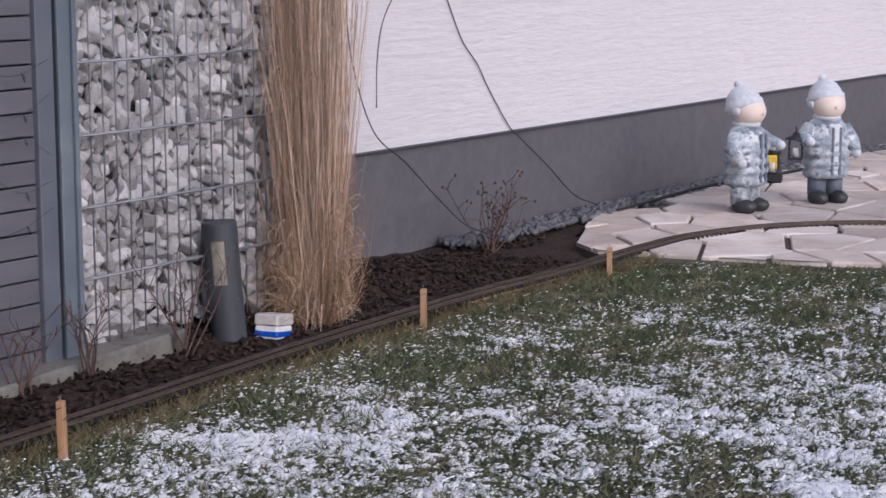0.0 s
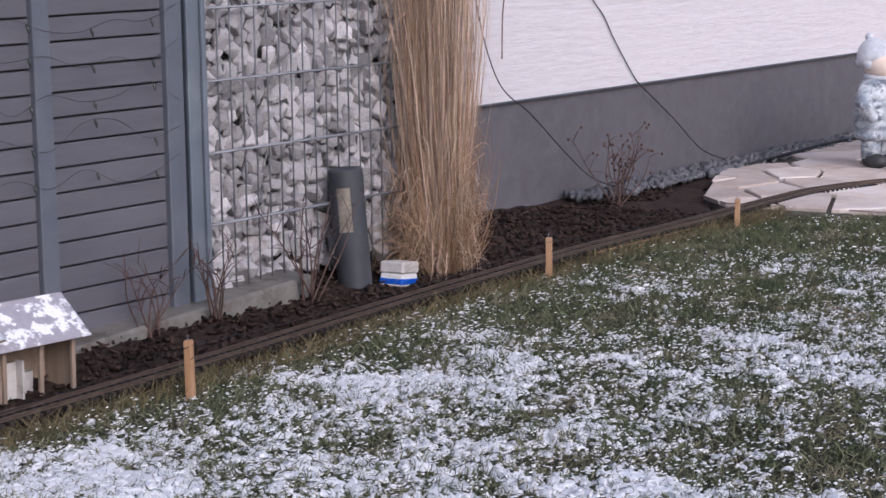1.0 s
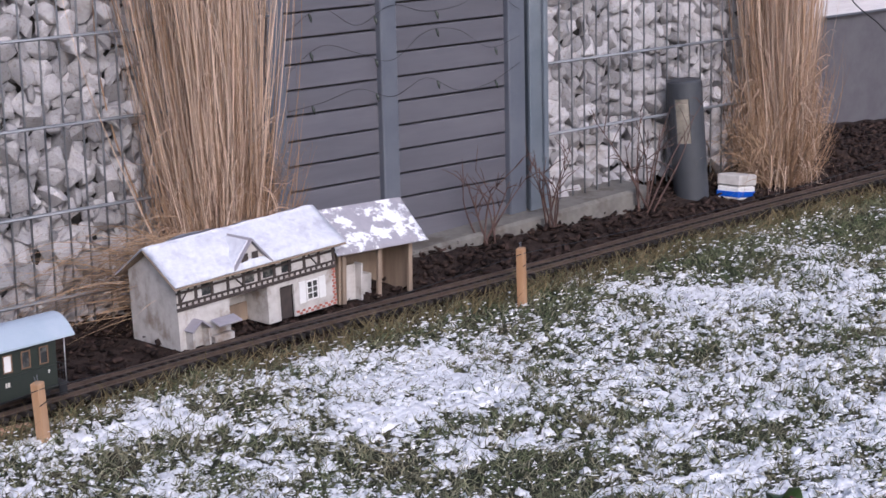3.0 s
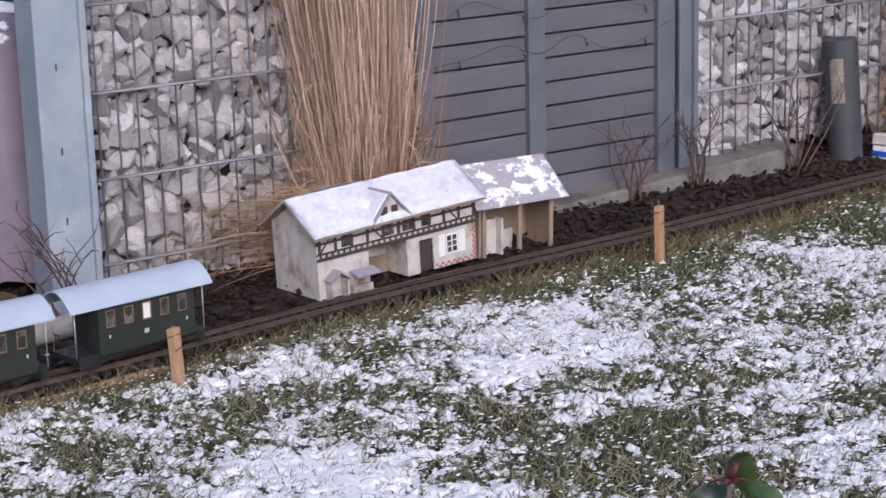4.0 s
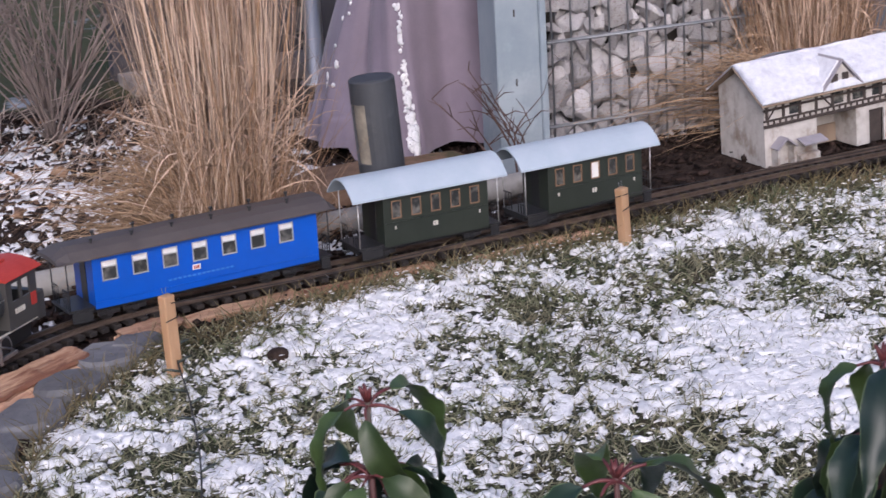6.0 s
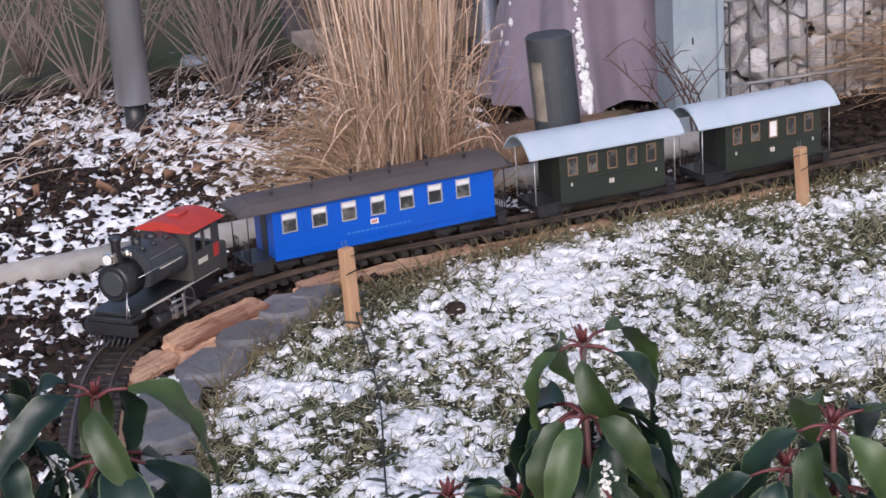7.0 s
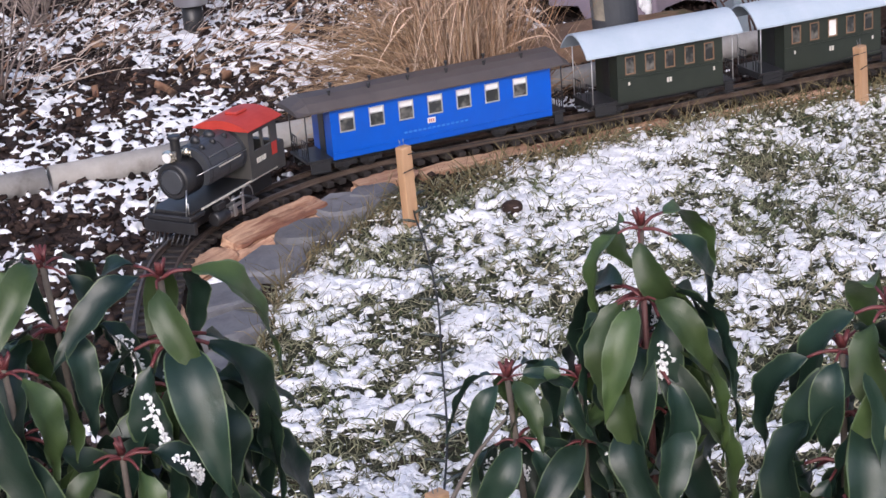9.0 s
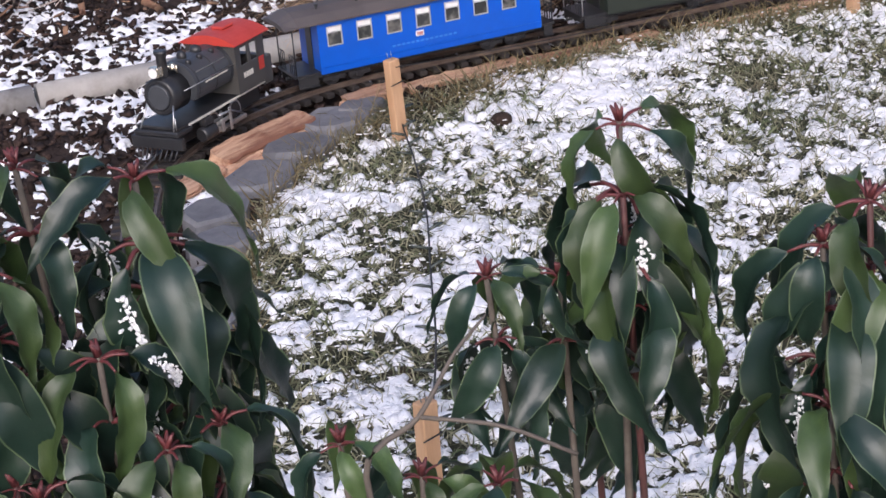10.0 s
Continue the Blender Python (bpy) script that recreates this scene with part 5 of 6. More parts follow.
# ---------------------------------------------------------------- garden figures on the patio
def figure(x, y, turn, mirror, h, label):
    bm = bmesh.new()
    s = mirror
    for k in (-1, 1):
        blob(bm, (0.03, k * 0.050, 0.030), (0.066, 0.044, 0.036), 4)
        tube(bm, [(0.0, k * 0.042, 0.04), (0.0, k * 0.042, 0.15)], [0.042, 0.046], 12, 2 if mirror < 0 else 3)
    prof = [(0.092, 0.122), (0.108, 0.135), (0.110, 0.150), (0.098, 0.166), (0.110, 0.180), (0.116, 0.195), (0.101, 0.213), (0.113, 0.228), (0.116, 0.243), (0.101, 0.260), (0.111, 0.275), (0.112, 0.290), (0.098, 0.305), (0.106, 0.320),
            (0.094, 0.345), (0.090, 0.365), (0.070, 0.39), (0.05, 0.40)]
    lathe(bm, (0, 0, 0), prof, 24, 0, 0.86, 1.0)
    lathe(bm, (0, 0, 0.388), [(0.058, 0), (0.066, 0.012), (0.058, 0.026)], 18, 1)
    for k in (-1, 1):
        pts = [(0.0, k * 0.085, 0.355), (0.012, k * 0.122, 0.29), (0.05, k * 0.125, 0.235)]
        if k == s:
            pts = [(0.0, k * 0.085, 0.355), (0.03, k * 0.130, 0.31), (0.085, k * 0.135, 0.30)]
        tube(bm, pts, [0.034, 0.038, 0.030], 12, 0)
        blob(bm, (pts[-1][0] + 0.012, pts[-1][1], pts[-1][2]), (0.024, 0.022, 0.022), 1)
    box(bm, 0.085, 0.097, -0.022, -0.008, 0.14, 0.36, 0.003, 2)
    box(bm, 0.085, 0.097, 0.016, 0.030, 0.14, 0.36, 0.003, 2)
    if mirror < 0:
        box(bm, 0.070, 0.094, -0.030, 0.034, 0.16, 0.375, 0.010, 1)
    blob(bm, (0.014, 0, 0.458), (0.074, 0.078, 0.070), 5, 3)
    blob(bm, (0.086, 0, 0.450), (0.010, 0.010, 0.009), 5)
    n0 = len(bm.verts)
    bm.verts.ensure_lookup_table()
    lathe(bm, (0, 0, 0), [(0.080, -0.012), (0.088, -0.002), (0.088, 0.020), (0.080, 0.028), (0.075, 0.045), (0.060, 0.072), (0.036, 0.092), (0.010, 0.100)], 22, 1)
    blob(bm, (0, 0, 0.108), (0.020, 0.020, 0.018), 1)
    bm.verts.ensure_lookup_table()
    bmesh.ops.transform(bm, matrix=pose(-0.012, 0, 0.474, 0, -20, 0), verts=bm.verts[n0:])
    for k in (-1, 1):
        blob(bm, (-0.005, k * 0.076, 0.462), (0.022, 0.014, 0.026), 1)
        blob(bm, (0.071, k * 0.024, 0.476), (0.005, 0.006, 0.007), 2, 1)
    ob = part("garden_figure", fix(bm), [M["coat"], M["hat"], M["slate_blue"], M["coat"], M["boot"], M["skin"]])
    ob.matrix_basis = pose(x, y, 0.016, 0, 0, turn) @ Matrix.Diagonal((h, h, h, 1))
    return tagged(ob, label, "garden figure", "winter figures on the patio")


def lantern(x, y, z, label):
    ob = thing("lantern", pose(x, y, z, 0, 0, 20), label, "lantern", "hanging lanterns")
    bm = bmesh.new()
    box(bm, -0.032, 0.032, -0.032, 0.032, 0, 0.010, 0.002)
    part("base", bm, M["black"], ob)
    bm = bmesh.new()
    lathe(bm, (0, 0, 0.088), [(0.046, 0), (0.046, 0.006), (0.016, 0.024), (0.012, 0.032), (0.002, 0.034)], 4)
    part("lid", fix(bm), M["black"], ob)
    for a in (-1, 1):
        for b in (-1, 1):
            bm = bmesh.new()
            box(bm, a * 0.028 - 0.003, a * 0.028 + 0.003, b * 0.028 - 0.003, b * 0.028 + 0.003, 0.010, 0.088)
            part("corner_bar", bm, M["black"], ob)
    bm = bmesh.new()
    tube(bm, [(0.028 * math.cos(a), 0, 0.118 + 0.030 * math.sin(a)) for a in np.linspace(0, math.pi, 9)], 0.002, 6)
    part("handle", bm, M["black"], ob)
    bm = bmesh.new()
    lathe(bm, (0, 0, 0.0102), [(0.013, 0), (0.013, 0.04), (0.003, 0.041)], 12)
    part("candle", fix(bm), M["white"], ob)
    return ob


figure(7.605, 3.835, -98, 1, 0.965, "glazed grey-white garden figure in a padded winter coat and hat")
figure(8.055, 3.655, -128, -1, 0.975, "pale winter garden figure with an open coat and dark boots")
lantern(7.80, 3.80, 0.165, "small black lantern hanging from the figure's hand")
lantern(7.905, 3.735, 0.225, "small black lantern held out by the second figure")
tool = thing("yellow_tool", pose(8.68, 4.2, 0.02, 0, 0, 25), "yellow hand tool on a black case", "tool")
bm = bmesh.new()
box(bm, -0.12, 0.12, -0.05, 0.05, 0, 0.05, 0.008)
part("case", bm, M["black"], tool)
bm = bmesh.new()
box(bm, -0.02, 0.05, -0.03, 0.03, 0.0505, 0.13, 0.012)
part("tool_body", bm, M["yellow"], tool)

# ---------------------------------------------------------------- cables on the house wall and lawn
def cable(name, pts, r, label, mat="cable", steps=10):
    bm = bmesh.new()
    tube(bm, bez(pts, steps), r, 6)
    return tagged(part(name, bm, M[mat]), label, "cable", "cables")


Y = HOUSE_Y - 0.008
cable("wall_cable", [(6.15, Y, 1.12), (6.25, Y, 0.97), (6.36, Y, 0.80), (6.47, Y, 0.70), (6.55, Y, 0.60), (6.70, Y, 0.44), (6.77, Y, 0.39), (7.0, Y - 0.01, 0.24), (7.2, Y - 0.03, 0.09), (7.32, Y - 0.08, 0.035)], 0.0024, "thin dark cable hanging down the plaster wall")
cable("wall_cable", [(5.60, Y, 1.10), (5.62, Y, 0.80), (5.70, Y - 0.04, 0.50), (5.86, Y - 0.08, 0.36), (6.03, Y - 0.12, 0.20), (6.10, Y - 0.2, 0.10), (6.2, Y - 0.3, 0.05)], 0.0024, "thin dark cable trailing from the grass to the bed")
cable("wall_twig", [(5.88, Y - 0.05, 1.05), (5.76, Y - 0.05, 0.90), (5.72, Y - 0.05, 0.75), (5.70, Y - 0.06, 0.58)], 0.0024, "bare twig leaning on the plaster wall", "twig")
cable("ground_cable", [(7.3, 4.3, 0.02), (7.7, 4.3, 0.03), (8.2, 4.33, 0.03), (8.8, 4.25, 0.03), (9.6, 4.2, 0.03)], 0.008, "dark cable lying along the patio")

light_string = thing("light_string", pose(0, 0, 0), "dark fairy-light cable lying across the snowy lawn", "light string")
line = bez([(0.700, 3.075, 0.05), (0.69, 3.02, 0.02), (0.66, 2.85, 0.022), (0.61, 2.62, 0.024), (0.55, 2.40, 0.022), (0.49, 2.18, 0.024), (0.43, 2.0, 0.022), (0.39, 1.87, 0.05)], 10)
bm = bmesh.new()
tube(bm, line, 0.0016, 5)
part("wire", bm, M["cable"], light_string)
for k in range(3, len(line) - 2, 3):
    p = line[k]
    bm = bmesh.new()
    s = 1 if k % 2 else -1
    tube(bm, [p, p + Vector((0.014 * s, 0.004, 0.004)), p + Vector((0.026 * s, 0.006, 0.006))], [0.002, 0.0026, 0.0012], 6)
    part("bulb", bm, M["bulb"], light_string)

fence_string = thing("fence_light_string", pose(0, 0, 0), "string of small dark bulbs hung loosely on the fence", "light string")
rf = random.Random(12)
for z in (0.86, 0.76, 0.66, 0.56, 0.46):
    pts = []
    for k in range(8):
        x = 2.80 + 0.80 * k / 7
        pts.append((x, WALL_Y - 0.03, z + rf.uniform(-0.035, 0.035)))
    ln = bez(pts, 6)
    bm = bmesh.new()
    tube(bm, ln, 0.0008, 4)
    part("wire", bm, M["cable"], fence_string)
    for k in range(4, len(ln), 11):
        p = ln[k]
        bm = bmesh.new()
        tube(bm, [p, p + Vector((0.002, -0.004, -0.010)), p + Vector((0.003, -0.006, -0.022))], [0.002, 0.0042, 0.0015], 6)
        part("bulb", bm, M["bulb"], fence_string)

# ---------------------------------------------------------------- ribbons: grasses and blades
def ribbons(name, base, tip, bend, width, mat, parent=None, seg=4, seed=0, wave=0.0):
    """Many thin curved strips at once: arrays of base and tip points, sideways bend and widths."""
    r = np.random.RandomState(seed)
    n = len(base)
    side = np.cross(tip - base, r.normal(size=(n, 3)))
    side /= np.linalg.norm(side, axis=1)[:, None] + 1e-9
    side2 = np.roll(side, 1, axis=0) * [1, 1, 0.2]
    rate, phase = r.uniform(5, 14, n), r.uniform(0, 6.28, n)
    V = np.zeros((n, seg + 1, 2, 3))
    for k in range(seg + 1):
        u = k / seg
        mid = base + (tip - base) * u + bend * (4 * u * (1 - u)) + side2 * (wave * u * np.sin(rate * u + phase))[:, None]
        w = (width * (1 - 0.85 * u ** 1.5))[:, None] * side * 0.5
        V[:, k, 0], V[:, k, 1] = mid - w, mid + w
    idx = (np.arange(n) * (seg + 1) * 2)[:, None, None]
    f = np.array([[2 * k, 2 * k + 1, 2 * k + 3, 2 * k + 2] for k in range(seg)])[None]
    F = (idx + f).reshape(-1, 4)
    me = bpy.data.meshes.new(name)
    me.vertices.add(n * (seg + 1) * 2)
    me.vertices.foreach_set("co", V.reshape(-1))
    me.loops.add(F.size)
    me.loops.foreach_set("vertex_index", F.reshape(-1).astype(np.int32))
    me.polygons.add(len(F))
    me.polygons.foreach_set("loop_start", np.arange(0, F.size, 4, dtype=np.int32))
    me.update(calc_edges=True)
    me.validate()
    me.materials.append(mat)
    ob = new(name, me)
    if parent:
        ob.parent = parent
    return ob


def tall_grass(x, y, spread, top, h, n, lean, seed, label, low=0.6, shaggy=1.0, fan=(0.0, 0.0), fan_n=0):
    """A clump of fine dry stalks, narrow at the foot, with loose leaves on them and a skirt of arching blades."""
    g = thing("ornamental_grass", pose(x, y, 0), label, "ornamental grass", "dry grass clumps")
    r = np.random.RandomState(seed)

    def ring(m, k=1.0):
        a, q = r.uniform(0, 2 * np.pi, m), np.sqrt(r.uniform(0, 1, m))
        return a, q, np.stack([k * spread * q * np.cos(a), k * spread * 0.8 * q * np.sin(a), np.full(m, -0.01)], 1)

    a, q, base = ring(n)
    tip = np.stack([top * q * np.cos(a) + lean[0] + r.normal(0, 0.10, n), 0.8 * top * q * np.sin(a) + lean[1] + r.normal(0, 0.03, n), h * r.uniform(0.55, 1.05, n)], 1)
    bend = r.normal(0, 0.03, (n, 3)) * [1, 0.6, 0.2]
    half = n * 3 // 4
    wd = np.exp(r.normal(np.log(0.0019), 0.4, n))
    ribbons("stalks", base[:half], tip[:half], bend[:half], wd[:half], M["straw"], g, 12, seed, 0.016)
    ribbons("brown_stalks", base[half:], tip[half:], bend[half:] * 1.3, wd[half:] * 1.2, M["straw_dark"], g, 12, seed + 5, 0.018)
    m = int(n * 1.6)
    a, q, base = ring(m, 1.1)
    base[:, 2] = np.where(r.uniform(0, 1, m) < 0.5, r.uniform(0, low * 0.7, m), r.uniform(0, 1.25, m))
    reach = r.uniform(0.02, 0.13, m) * np.where(base[:, 2] < low, shaggy, 1.0)
    b = a + r.normal(0, 0.7, m)
    tip = base + np.stack([reach * np.cos(b), reach * 0.7 * np.sin(b), r.uniform(-0.22, 0.16, m)], 1)
    tip[:, 2] = np.maximum(tip[:, 2], 0.005)
    bend = np.stack([0.02 * np.cos(b), 0.02 * np.sin(b), r.uniform(0.0, 0.08, m)], 1)
    ribbons("dry_leaves", base, tip, bend, np.exp(r.normal(np.log(0.0021), 0.45, m)), M["straw"], g, 6, seed + 1)
    m = int(n * 1.2)
    a, q, base = ring(m, 1.1)
    reach = r.uniform(0.02, 0.14, m) * shaggy
    tip = base + np.stack([reach * np.cos(a), reach * 0.7 * np.sin(a), r.uniform(0.05, low, m)], 1)
    ribbons("brown_base_leaves", base, tip, r.normal(0, 0.018, (m, 3)), r.uniform(0.0014, 0.0032, m), M["straw_dark"], g, 5, seed + 2)
    if fan_n:
        a, q, base = ring(fan_n, 1.0)
        out = np.stack([fan[0] * r.uniform(0.1, 1.1, fan_n) + 0.10 * r.normal(size=fan_n), fan[1] * r.uniform(0.0, 1.0, fan_n) + 0.05 * r.normal(size=fan_n), r.uniform(0.02, 0.20, fan_n)], 1)
        tip = base + out
        arch = np.stack([np.zeros(fan_n), np.zeros(fan_n), r.uniform(0.03, 0.17, fan_n)], 1)
        ribbons("arching_blades", base, tip, arch + r.normal(0, 0.012, (fan_n, 3)), r.uniform(0.0014, 0.0034, fan_n), M["straw_tan"], g, 8, seed + 3)
    return g


tall_grass(4.64, 3.90, 0.080, 0.135, 1.75, 900, (0.0, 0.0), 31, "tall clump of dry straw-coloured ornamental grass by the wall", 0.5, 1.2, (-0.22, -0.02), 420)
tall_grass(2.545, 3.915, 0.100, 0.18, 1.75, 950, (-0.07, -0.02), 41, "tall dry ornamental grass clump behind the model station", 0.5, 1.2, (-0.48, -0.08), 520)
tall_grass(0.958, 3.565, 0.075, 0.15, 1.5, 680, (0.02, 0.05), 51, "shaggy dry ornamental grass clump with a brown base", 0.45, 1.6, (-0.26, 0.22), 1300)


def scatter(x0, x1, y0, y1, n, seed):
    r = np.random.RandomState(seed)
    return r.uniform(x0, x1, n), r.uniform(y0, y1, n), r


def seen_area(x, y):
    """The stretch of lawn along the walk, in plan."""
    return y > 0.55


def snow_amount(x, y):
    """How much of the turf lies under snow: most in the open near the curve, least along the patio and the wall."""
    s = np.interp(x, [0.0, 1.5, 3.0, 4.2, 5.2, 6.3], [0.70, 0.67, 0.60, 0.47, 0.30, 0.12])
    edge = np.clip((bed_edge(x) - y) / np.interp(x, [1.2, 2.2, 3.4, 4.5], [0.07, 0.08, 0.14, 0.55]), 0, 1)
    return s * (0.50 + 0.50 * edge) + np.clip(x - 3.5, 0, 2) * np.clip(2.9 - y, 0, 1) * 0.22


def snow_field(x, y):
    return np.array([0.55 * noise.noise((a * 2.2, b * 2.2, 11)) + 0.50 * noise.noise((a * 7, b * 7, 17)) + 0.48 * noise.noise((a * 20, b * 18, 23)) + 0.66 * noise.noise((a * 44, b * 40, 29)) + 0.72 * noise.noise((a * 92, b * 80, 37))
                     for a, b in zip(x, y)])


def snow_sheet(name, x0, x1, y0, y1, step, inside, cover, z_of, label, seed):
    """Thin snow as one broken sheet: it stands where the field passes the cover's level, and is thicker further in."""
    r = np.random.RandomState(seed)
    xs, ys = np.arange(x0, x1, step), np.arange(y0, y1, step)
    gx, gy = np.meshgrid(xs, ys, indexing="ij")
    ok = inside(gx, gy)
    f = np.full(gx.shape, -9.0)
    f[ok] = snow_field(gx[ok], gy[ok]) - (0.91 - 1.32 * cover(gx[ok], gy[ok]))
    px, py = gx + r.uniform(-0.3, 0.3, gx.shape) * step, gy + r.uniform(-0.3, 0.3, gx.shape) * step
    z = np.zeros(gx.shape)
    near = f > -0.25
    z[near] = np.array([z_of(a, b) for a, b in zip(gx[near], gy[near])])
    z += np.where(f > 0, 0.002 + 0.009 * np.clip(f / 0.5, 0, 1) ** 0.7, 0.002 + 0.09 * np.clip(f, -0.2, 0)) + r.uniform(-0.0022, 0.0022, gx.shape)
    ny = len(ys)
    q = (f[:-1, :-1] > 0).astype(int) + (f[1:, :-1] > 0) + (f[:-1, 1:] > 0) + (f[1:, 1:] > 0)
    i, j = np.nonzero(q >= 1)
    F = np.stack([i * ny + j, (i + 1) * ny + j, (i + 1) * ny + j + 1, i * ny + j + 1], 1)
    used, inv = np.unique(F, return_inverse=True)
    F = inv.reshape(F.shape)
    V = np.stack([px.ravel()[used], py.ravel()[used], z.ravel()[used]], 1)
    me = bpy.data.meshes.new(name)
    me.vertices.add(len(V))
    me.vertices.foreach_set("co", V.reshape(-1))
    me.loops.add(F.size)
    me.loops.foreach_set("vertex_index", F.reshape(-1).astype(np.int32))
    me.polygons.add(len(F))
    me.polygons.foreach_set("loop_start", np.arange(0, F.size, 4, dtype=np.int32))
    me.update(calc_edges=True)
    me.shade_smooth()
    me.materials.append(M["snow"])
    return tagged(new(name, me), label, "snow", kind="stuff")


# snow lies as a broken sheet of small lumps
def snow_lumps(name, x, y, z, size, label, seed):
    r = np.random.RandomState(seed)
    bm = bmesh.new()
    bmesh.ops.create_icosphere(bm, subdivisions=1, radius=1.0)
    unit = np.array([v.co for v in bm.verts])
    tri = np.array([[v.index for v in f.verts] for f in bm.faces])
    bm.free()
    n = len(x)
    keep = unit[None] * (1 + r.uniform(-0.28, 0.28, (n, len(unit), 1)))
    ang = r.normal(0, 0.5, n)
    sx, sy, sz = size * r.uniform(0.8, 2.8, n), size * r.uniform(0.5, 1.1, n), size * r.uniform(0.20, 0.45, n)
    px, py = keep[:, :, 0] * sx[:, None], keep[:, :, 1] * sy[:, None]
    V = np.stack([px * np.cos(ang)[:, None] - py * np.sin(ang)[:, None] + x[:, None], px * np.sin(ang)[:, None] + py * np.cos(ang)[:, None] + y[:, None], keep[:, :, 2] * sz[:, None] + z[:, None]], 2)
    F = (tri[None] + (np.arange(n) * len(unit))[:, None, None]).reshape(-1, 3)
    me = bpy.data.meshes.new(name)
    me.vertices.add(n * len(unit))
    me.vertices.foreach_set("co", V.reshape(-1))
    me.loops.add(F.size)
    me.loops.foreach_set("vertex_index", F.reshape(-1).astype(np.int32))
    me.polygons.add(len(F))
    me.polygons.foreach_set("loop_start", np.arange(0, F.size, 3, dtype=np.int32))
    me.update(calc_edges=True)
    me.shade_smooth()
    me.materials.append(M["snow"])
    return tagged(new(name, me), label, "snow", kind="stuff")


snow_sheet("lawn_snow", -0.1, 6.9, 0.85, 3.75, 0.0058, lambda x, y: seen_area(x, y) & (y < bed_edge(x) - 0.01) & (x < patio_edge(y)), snow_amount, lawn_z,
           "broken thin snow lying between the grass blades", 61)
x, y, r = scatter(-0.1, 6.9, 0.85, 3.75, 110000, 62)
k = seen_area(x, y) & (y < bed_edge(x) - 0.01) & (x < patio_edge(y))
x, y = x[k], y[k]
f = snow_field(x, y)
k = f > 0.62 - 1.2 * snow_amount(x, y) + r.normal(0, 0.13, len(x))
x, y = x[k], y[k]
z = np.array([lawn_z(a, b) for a, b in zip(x, y)]) + r.uniform(0.006, 0.022, len(x))
snow_lumps("snow_crumbs", x, y, z, r.uniform(0.0010, 0.0030, len(x)) * np.interp(x, [1.0, 3.0], [0.9, 1.4]), "small crumbs of snow caught on the grass blades", 63)

# grass blades
x, y, r = scatter(-0.1, 6.9, 0.75, 3.78, 330000, 71)
k = seen_area(x, y) & (y < bed_edge(x) + 0.02) & (x < patio_edge(y) + 0.03)
x, y = x[k], y[k]
k = (snow_field(x, y) < 0.92 - 1.32 * snow_amount(x, y)) | (r.uniform(0, 1, len(x)) < 0.30)
x, y = x[k], y[k]
n = len(x)
base = np.stack([x, y, np.array([lawn_z(a, b) for a, b in zip(x, y)]) - 0.002], 1)
tuft = np.array([noise.noise((a * 5, b * 5, 31)) for a, b in zip(x, y)])
h = r.uniform(0.007, 0.022, n) * (1 + 0.9 * np.clip(tuft, 0, 1))
tip = base + np.stack([r.normal(0, 0.018, n), r.normal(0, 0.014, n), h], 1)
bend = np.stack([r.normal(0, 0.004, n), r.normal(0, 0.004, n), r.uniform(0, 0.006, n)], 1)
wd = r.uniform(0.0016, 0.0034, n)
# the lawn dries out towards the curve: paler, straw-grey blades among the green
pale = r.uniform(0, 1, n) < np.interp(x, [0.4, 1.5, 3.0, 5.0], [0.75, 0.60, 0.38, 0.08])
tagged(ribbons("lawn_grass", base[~pale], tip[~pale], bend[~pale], wd[~pale], M["blade"], None, 2, 72), "short winter lawn grass, green with brown blades", "grass", kind="stuff")
tagged(ribbons("dry_lawn_grass", base[pale], tip[pale], bend[pale], wd[pale], M["blade_dry"], None, 2, 75), "short dry straw-grey blades among the lawn", "grass", kind="stuff")
# longer dry grass along the edges of the lawn
x, y, r = scatter(0.0, 6.3, 0, 1, 5200, 73)
y = bed_edge(x) + r.normal(-0.03, 0.03, len(x))
base = np.stack([x, y, np.full(len(x), -0.005)], 1)
tip = base + np.stack([r.normal(0, 0.03, len(x)), r.normal(-0.01, 0.03, len(x)), r.uniform(0.015, 0.06, len(x))], 1)
tagged(ribbons("edge_grass", base, tip, r.normal(0, 0.006, (len(x), 3)), r.uniform(0.0015, 0.003, len(x)), M["dead_edge"], None, 3, 74), "longer dry grass along the lawn's edge", "grass", kind="stuff")

